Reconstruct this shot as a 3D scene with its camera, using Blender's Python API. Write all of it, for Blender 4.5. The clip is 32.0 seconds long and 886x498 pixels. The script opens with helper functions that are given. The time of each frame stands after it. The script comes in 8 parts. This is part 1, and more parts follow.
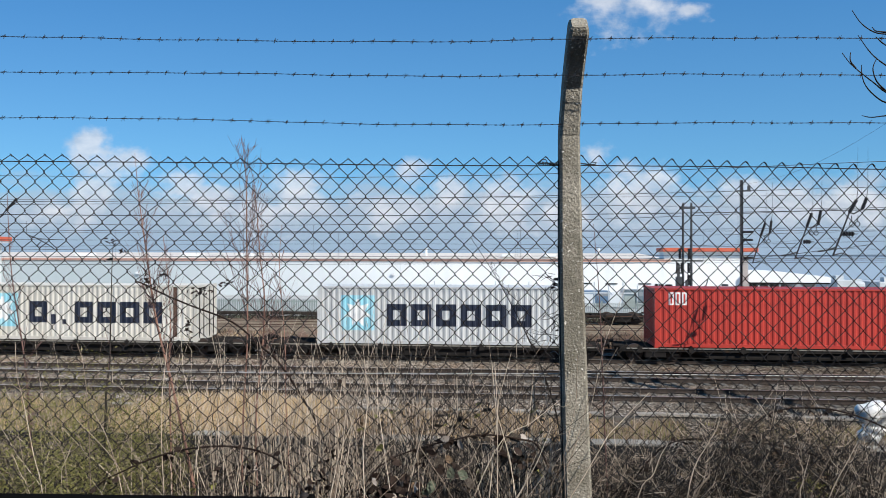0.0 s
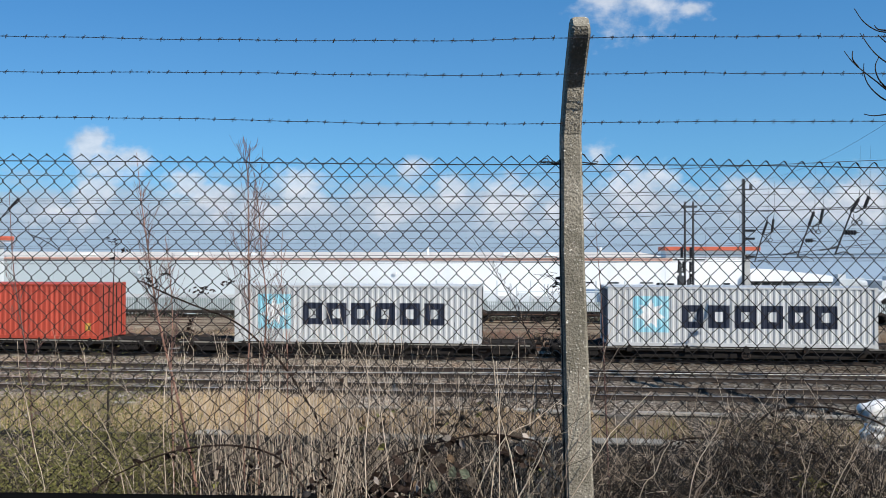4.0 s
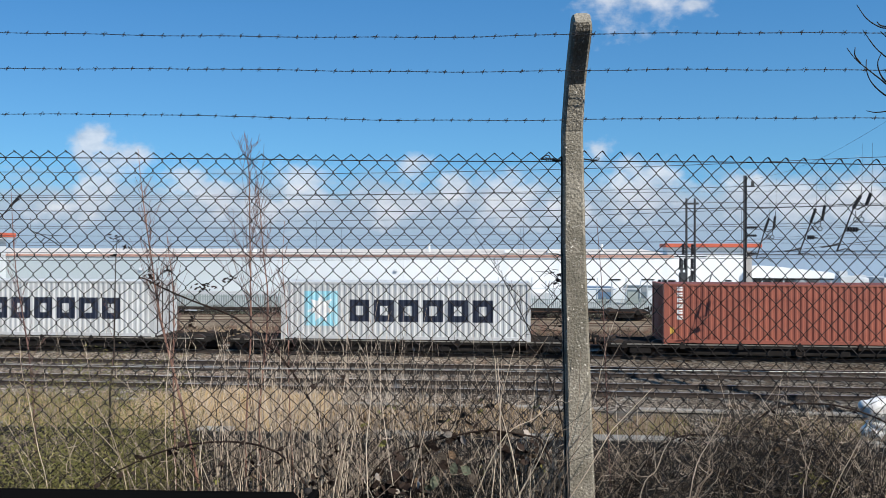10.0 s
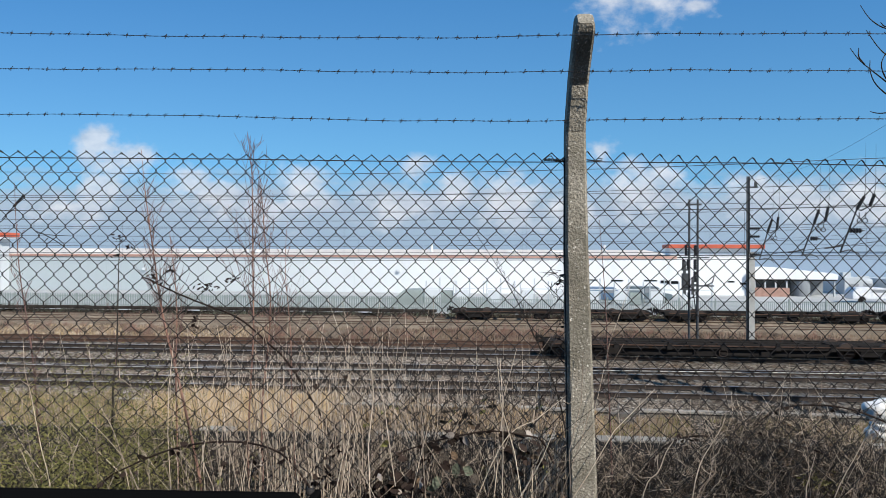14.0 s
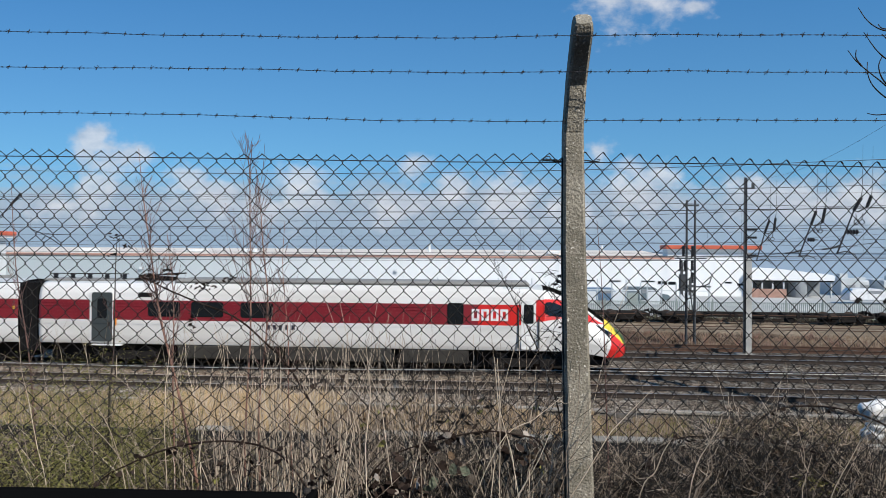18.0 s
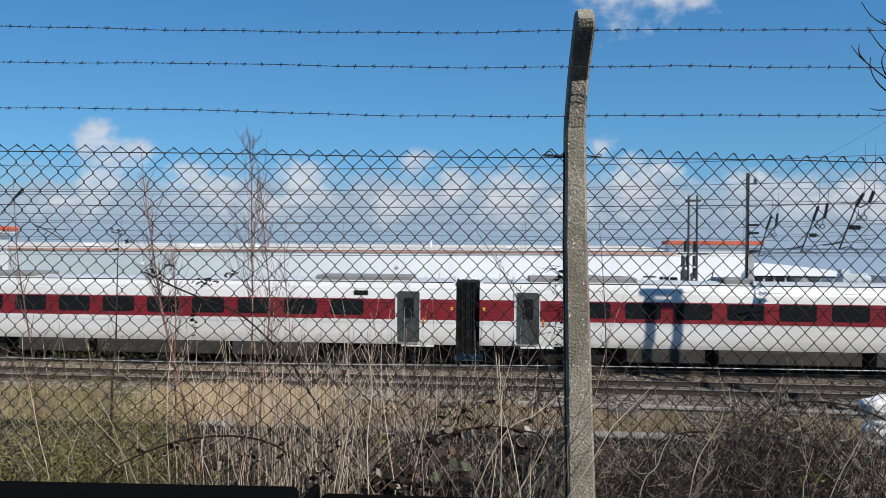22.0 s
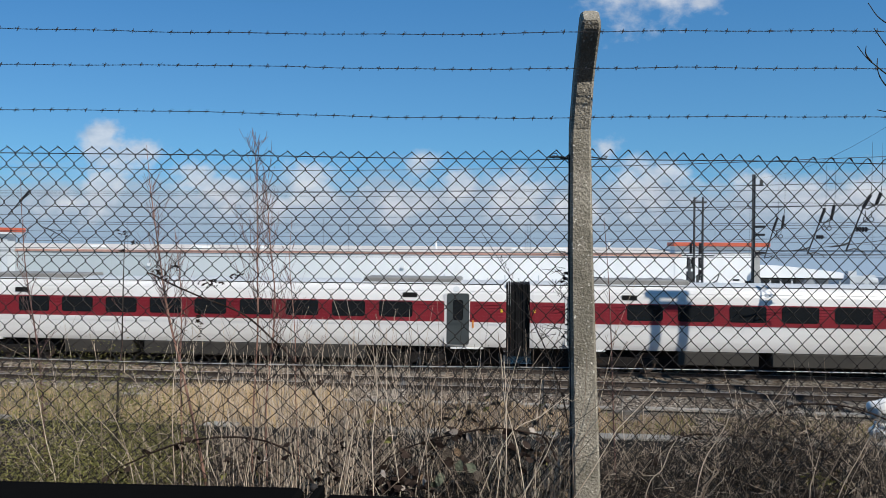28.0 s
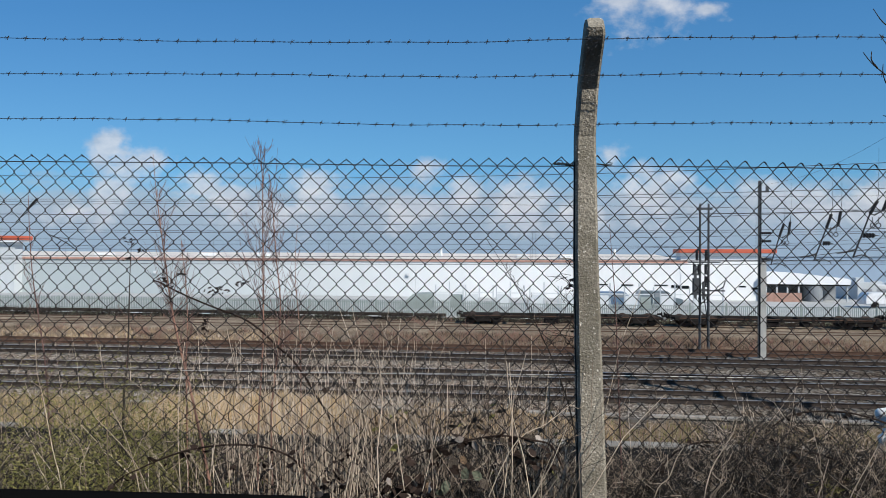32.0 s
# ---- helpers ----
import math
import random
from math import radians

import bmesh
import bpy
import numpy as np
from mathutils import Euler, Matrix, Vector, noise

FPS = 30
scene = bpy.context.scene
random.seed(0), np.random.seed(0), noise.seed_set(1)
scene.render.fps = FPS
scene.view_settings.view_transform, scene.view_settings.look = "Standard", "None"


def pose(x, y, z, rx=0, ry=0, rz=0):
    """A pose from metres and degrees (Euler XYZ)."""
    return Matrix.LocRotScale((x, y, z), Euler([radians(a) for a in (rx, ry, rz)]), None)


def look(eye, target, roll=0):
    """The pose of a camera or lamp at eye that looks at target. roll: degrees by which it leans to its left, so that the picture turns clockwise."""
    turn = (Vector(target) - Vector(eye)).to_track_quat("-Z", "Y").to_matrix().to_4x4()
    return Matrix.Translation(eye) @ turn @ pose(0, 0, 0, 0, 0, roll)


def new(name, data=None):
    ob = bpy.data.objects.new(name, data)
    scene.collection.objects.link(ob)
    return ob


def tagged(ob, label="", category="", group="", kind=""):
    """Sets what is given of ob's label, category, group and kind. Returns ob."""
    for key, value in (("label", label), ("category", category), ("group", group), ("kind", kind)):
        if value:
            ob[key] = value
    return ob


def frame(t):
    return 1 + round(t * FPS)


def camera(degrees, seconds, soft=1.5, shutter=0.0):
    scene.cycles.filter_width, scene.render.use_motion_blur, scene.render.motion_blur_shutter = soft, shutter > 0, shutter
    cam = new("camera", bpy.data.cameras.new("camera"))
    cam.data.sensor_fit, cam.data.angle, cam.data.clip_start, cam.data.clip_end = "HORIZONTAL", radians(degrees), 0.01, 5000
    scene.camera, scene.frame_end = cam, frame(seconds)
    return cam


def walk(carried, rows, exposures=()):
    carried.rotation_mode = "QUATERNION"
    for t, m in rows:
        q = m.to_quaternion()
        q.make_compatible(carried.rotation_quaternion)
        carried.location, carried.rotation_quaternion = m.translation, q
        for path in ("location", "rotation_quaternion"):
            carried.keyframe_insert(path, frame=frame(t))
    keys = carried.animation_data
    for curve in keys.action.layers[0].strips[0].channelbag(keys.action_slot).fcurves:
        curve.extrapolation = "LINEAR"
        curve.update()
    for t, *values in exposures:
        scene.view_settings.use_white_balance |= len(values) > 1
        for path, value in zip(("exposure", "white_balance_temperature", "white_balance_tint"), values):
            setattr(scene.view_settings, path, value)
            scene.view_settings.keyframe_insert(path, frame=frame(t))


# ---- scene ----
RAIL_EYE = 5.05  # the eye's height over the rails
EYE = Vector((0.0, 0.0, RAIL_EYE))


def aim(yaw, pitch, roll):
    a, b = radians(yaw), radians(pitch)
    return look(EYE, EYE + Vector((-math.sin(a) * math.cos(b), math.cos(a) * math.cos(b), math.sin(b))), roll)


cam = camera(65.67, 32.0, soft=0.8)
walk(cam, [(t, aim(y, p, r)) for t, y, p, r in (
    (0.0, 4.500, 0.424, 0.126), (0.5, 4.556, 0.402, 0.092), (1.0, 4.592, 0.356, 0.118), (1.5, 4.622, 0.393, 0.059), (2.0, 4.657, 0.440, 0.003),
    (2.5, 4.657, 0.458, 0.033), (3.0, 4.666, 0.453, 0.038), (3.5, 4.631, 0.343, 0.090), (5.5, 4.669, 0.366, 0.002), (6.0, 4.677, 0.333, 0.063),
    (6.5, 4.653, 0.263, 0.184), (7.0, 4.628, 0.287, 0.121), (7.5, 4.621, 0.288, 0.112), (8.0, 4.617, 0.288, 0.112), (8.5, 4.630, 0.275, 0.116),
    (9.0, 4.640, 0.221, 0.130), (9.5, 4.679, 0.115, 0.079), (10.0, 4.747, 0.078, 0.095), (10.5, 4.764, 0.137, 0.120), (11.0, 4.757, 0.146, 0.253),
    (11.5, 4.786, 0.225, 0.334), (12.0, 4.838, 0.179, 0.331), (12.5, 4.855, 0.111, 0.336), (13.0, 4.891, 0.116, 0.316), (13.5, 4.926, 0.115, 0.135),
    (14.0, 4.958, 0.121, 0.186), (14.5, 4.926, 0.161, 0.241), (16.5, 4.904, 0.250, 0.321), (17.0, 4.838, 0.222, 0.273), (17.5, 4.745, 0.160, 0.426),
    (18.0, 4.761, 0.124, 0.364), (18.5, 4.782, 0.041, 0.342), (19.0, 4.773, -0.025, 0.340), (19.5, 4.771, -0.030, 0.317), (20.0, 4.823, -0.032, 0.299),
    (20.5, 4.821, -0.076, 0.264), (21.0, 4.823, -0.094, 0.310), (21.5, 4.867, -0.174, 0.363), (22.0, 4.892, -0.264, 0.394), (22.5, 4.934, -0.253, 0.412),
    (23.0, 4.938, -0.231, 0.349), (23.5, 5.008, -0.184, 0.475), (24.0, 5.111, -0.175, 0.472), (24.5, 5.161, -0.267, 0.514), (25.0, 5.196, -0.264, 0.569),
    (25.5, 5.202, -0.149, 0.613), (27.5, 5.298, -0.194, 0.558), (28.0, 5.315, -0.139, 0.434), (28.5, 5.369, -0.030, 0.400), (29.0, 5.369, 0.039, 0.404),
    (29.5, 5.421, 0.043, 0.432), (30.0, 5.484, 0.000, 0.390), (30.5, 5.536, 0.012, 0.404), (31.0, 5.608, 0.404, 0.390), (31.5, 5.685, 0.559, 0.264),
    (32.0, 5.754, 0.453, 0.315),
)], exposures=[(0.0, 0.25), (8.0, 0.24), (14.0, 0.24), (17.0, 0.25), (18.2, 0.07), (32.0, 0.05)])

# ---- sky, sun ----
SUN_WAY = Vector((0.54, -0.54, 0.645)).normalized()  # towards the sun: behind the eye and to its right
sun_data = bpy.data.lights.new("sun", "SUN")
sun_data.energy, sun_data.angle, sun_data.color = 5.0, radians(0.53), (1.0, 0.945, 0.86)
sun = new("sun", sun_data)
sun.matrix_world = look(SUN_WAY * 100, (0, 0, 0))

world = bpy.data.worlds.new("sky")
scene.world = world
world.use_nodes = True
wn, wl = world.node_tree.nodes, world.node_tree.links
wn.clear()


def wmath(op, a, b=None, clamp=False):
    n = wn.new("ShaderNodeMath")
    n.operation, n.use_clamp = op, clamp
    for i, v in enumerate((a, b)):
        if v is None:
            continue
        if isinstance(v, (int, float)):
            n.inputs[i].default_value = v
        else:
            wl.new(v, n.inputs[i])
    return n.outputs[0]


def wmix(fac, a, b):
    n = wn.new("ShaderNodeMix")
    n.data_type = "RGBA"
    wl.new(fac, n.inputs[0])
    for i, v in ((6, a), (7, b)):
        if isinstance(v, tuple):
            n.inputs[i].default_value = v
        else:
            wl.new(v, n.inputs[i])
    return n.outputs[2]


SKY_STRENGTH = 0.088
sky = wn.new("ShaderNodeTexSky")
sky.sky_type, sky.sun_disc = "NISHITA", False
sky.sun_elevation, sky.sun_rotation = math.asin(SUN_WAY.z), math.atan2(SUN_WAY.x, SUN_WAY.y)
sky.air_density, sky.dust_density, sky.ozone_density = 1.0, 0.35, 2.6
coord = wn.new("ShaderNodeTexCoord")
sep = wn.new("ShaderNodeSeparateXYZ")
wl.new(coord.outputs["Generated"], sep.inputs[0])
ahead = wmath("MAXIMUM", wmath("ABSOLUTE", sep.outputs[1]), 0.08)
cu, cv = wmath("DIVIDE", sep.outputs[0], ahead), wmath("DIVIDE", sep.outputs[2], ahead)
uv = wn.new("ShaderNodeCombineXYZ")
wl.new(cu, uv.inputs[0]), wl.new(cv, uv.inputs[1])


def wnoise(scale, detail, stretch=(1, 1, 1), shift=(0, 0, 0), rough=0.6):
    m = wn.new("ShaderNodeMapping")
    m.inputs["Scale"].default_value, m.inputs["Location"].default_value = stretch, shift
    wl.new(uv.outputs[0], m.inputs[0])
    n = wn.new("ShaderNodeTexNoise")
    n.inputs["Scale"].default_value, n.inputs["Detail"].default_value, n.inputs["Roughness"].default_value = scale, detail, rough
    wl.new(m.outputs[0], n.inputs["Vector"])
    return n.outputs[0]


# cumulus heads: sideways, height, half width, half height
CUMULUS = ((0.155, 0.362, 0.044, 0.028), (0.215, 0.358, 0.05, 0.024), (0.275, 0.350, 0.03, 0.010), (-0.625, 0.166, 0.036, 0.024), (-0.585, 0.142, 0.052, 0.032), (-0.61, 0.1, 0.04, 0.026), (-0.435, 0.085, 0.056, 0.026),
           (-0.29, 0.1, 0.05, 0.036), (-0.125, 0.127, 0.026, 0.018), (-0.07, 0.09, 0.035, 0.024), (0.02, 0.08, 0.042, 0.034),
           (0.135, 0.146, 0.026, 0.015), (0.205, 0.096, 0.06, 0.034), (0.385, 0.082, 0.085, 0.026), (0.5, 0.088, 0.055, 0.030), (-0.47, 0.104, 0.045, 0.022), (0.0, 0.082, 0.045, 0.034),
           (-0.66, 0.065, 0.06, 0.018), (-0.16, 0.068, 0.06, 0.022), (0.09, 0.058, 0.06, 0.02), (-0.36, 0.06, 0.05, 0.024),
           (0.72, 0.1, 0.06, 0.035), (-0.95, 0.12, 0.1, 0.05), (1.1, 0.2, 0.12, 0.06))
heads = None
for u0, v0, ru, rv in CUMULUS:
    ru, rv = ru * 1.2, rv * 1.25
    a = wmath("DIVIDE", wmath("SUBTRACT", cu, u0), ru)
    b = wmath("DIVIDE", wmath("SUBTRACT", cv, v0), rv)
    b = wmath("ADD", wmath("MAXIMUM", b, 0.0), wmath("MULTIPLY", wmath("MINIMUM", b, 0.0), 0.6))  # long soft base, domed top
    d = wmath("SUBTRACT", 1.0, wmath("SQRT", wmath("ADD", wmath("MULTIPLY", a, a), wmath("MULTIPLY", b, b))))
    d = wmath("MULTIPLY", d, 0.8) if v0 > 0.3 else d  # thin shreds high up
    heads = d if heads is None else wmath("MAXIMUM", heads, d)
puff = wnoise(20.0, 6.0, (1, 1.25, 1), rough=0.55)
edge = wmath("ADD", wmath("MULTIPLY", wmath("MAXIMUM", heads, -0.6), 1.0), wmath("MULTIPLY", wmath("SUBTRACT", puff, 0.5), 2.3))
ramp = wn.new("ShaderNodeMapRange")
ramp.interpolation_type = "SMOOTHSTEP"
wl.new(edge, ramp.inputs[0])
ramp.inputs[1].default_value, ramp.inputs[2].default_value = 0.0, 0.8
cumulus = ramp.outputs[0]
bank_n = wnoise(9.0, 6.0, (1, 4, 1), (3.1, 0, 0))
bank = wn.new("ShaderNodeMapRange")
bank.interpolation_type = "SMOOTHSTEP"
wl.new(wmath("ADD", cv, wmath("MULTIPLY", wmath("SUBTRACT", bank_n, 0.5), 0.11)), bank.inputs[0])
bank.inputs[1].default_value, bank.inputs[2].default_value, bank.inputs[3].default_value, bank.inputs[4].default_value = 0.062, 0.128, 0.9, 0.0
shade = wnoise(15.0, 6.0, (1, 2, 1), (0.4, 0.02, 0))
lit = wn.new("ShaderNodeMapRange")
wl.new(shade, lit.inputs[0])
lit.inputs[1].default_value, lit.inputs[2].default_value, lit.inputs[3].default_value, lit.inputs[4].default_value = 0.35, 0.65, 0.0, 1.0
cloud_tone = wmix(lit.outputs[0], (5.3, 6.0, 7.0, 1), (8.6, 8.7, 9.0, 1))
tint = wn.new("ShaderNodeMix")
tint.data_type, tint.blend_type = "RGBA", "MULTIPLY"
tint.inputs[0].default_value, tint.inputs[7].default_value = 1.0, (0.54, 0.92, 1.19, 1)
wl.new(sky.outputs[0], tint.inputs[6])
haze = wn.new("ShaderNodeMapRange")  # thin even haze over the clear blue
wl.new(cv, haze.inputs[0])
haze.inputs[1].default_value, haze.inputs[2].default_value = 0.12, 0.38
even = wn.new("ShaderNodeValue")
even.outputs[0].default_value = 0.5
base_sky = wmix(even.outputs[0], tint.outputs[2], wmix(haze.outputs[0], (1.35, 4.1, 7.3, 1), (0.62, 2.8, 6.4, 1)))
veil = wn.new("ShaderNodeMapRange")  # the far bank turns bluer towards the horizon
wl.new(cv, veil.inputs[0])
veil.inputs[1].default_value, veil.inputs[2].default_value = 0.015, 0.085
bank_tone = wmix(veil.outputs[0], (3.5, 4.6, 6.05, 1), (4.45, 5.2, 6.2, 1))
banked = wmix(bank.outputs[0], base_sky, bank_tone)
clouded = wmix(wmath("MULTIPLY", cumulus, 0.72), banked, cloud_tone)
background = wn.new("ShaderNodeBackground")
background.inputs[1].default_value = SKY_STRENGTH
wl.new(clouded, background.inputs[0])
out = wn.new("ShaderNodeOutputWorld")
wl.new(background.outputs[0], out.inputs[0])


# ---- materials ----
def material(name, base, rough=0.7, metal=0.0, dark=None, scale=3.0, amount=0.5, bump=0.0, bump_scale=40.0,
             fine=60.0, fine_amount=0.18, stretch=(1, 1, 1), random_tone=0.0, spots=None, gloss=0.5):
    """Base colour varied by a broad stain noise and a fine grain; bump from the grain."""
    m = bpy.data.materials.new(name)
    m.use_nodes = True
    n, l = m.node_tree.nodes, m.node_tree.links
    p = n["Principled BSDF"]
    p.inputs["Roughness"].default_value, p.inputs["Metallic"].default_value = rough, metal
    p.inputs["Specular IOR Level"].default_value = gloss
    dark = dark or tuple(c * 0.55 for c in base)
    tc, mp = n.new("ShaderNodeTexCoord"), n.new("ShaderNodeMapping")
    mp.inputs["Scale"].default_value = stretch
    l.new(tc.outputs["Object"], mp.inputs[0])

    def noise_of(s, detail):
        t = n.new("ShaderNodeTexNoise")
        t.inputs["Scale"].default_value, t.inputs["Detail"].default_value = s, detail
        l.new(mp.outputs[0], t.inputs["Vector"])
        return t.outputs[0]

    def mixed(fac, a, b):
        x = n.new("ShaderNodeMix")
        x.data_type = "RGBA"
        l.new(fac, x.inputs[0])
        for i, v in ((6, a), (7, b)):
            if isinstance(v, tuple):
                x.inputs[i].default_value = (*v, 1) if len(v) == 3 else v
            else:
                l.new(v, x.inputs[i])
        return x.outputs[2]

    def ranged(src, lo, hi, a, b):
        r = n.new("ShaderNodeMapRange")
        l.new(src, r.inputs[0])
        for i, v in enumerate((lo, hi, a, b)):
            r.inputs[i + 1].default_value = v
        return r.outputs[0]

    broad, grain = noise_of(scale, 5.0), noise_of(fine, 3.0)
    col = mixed(ranged(broad, 0.38, 0.68, 0.0, amount), base, dark)
    col = mixed(ranged(grain, 0.35, 0.7, 0.0, fine_amount), col, tuple(c * 0.45 for c in base))
    if spots:
        col = mixed(ranged(noise_of(spots[1], 4.0), spots[2], spots[2] + 0.08, 0.0, 1.0), col, spots[0])
    if random_tone:
        info = n.new("ShaderNodeObjectInfo")
        col = mixed(ranged(info.outputs["Random"], 0.0, 1.0, 0.0, random_tone), col, dark)
    l.new(col, p.inputs["Base Color"])
    if bump:
        b = n.new("ShaderNodeBump")
        b.inputs["Strength"].default_value, b.inputs["Distance"].default_value = bump, 0.01
        l.new(noise_of(bump_scale, 4.0), b.inputs["Height"])
        l.new(b.outputs[0], p.inputs["Normal"])
    return m


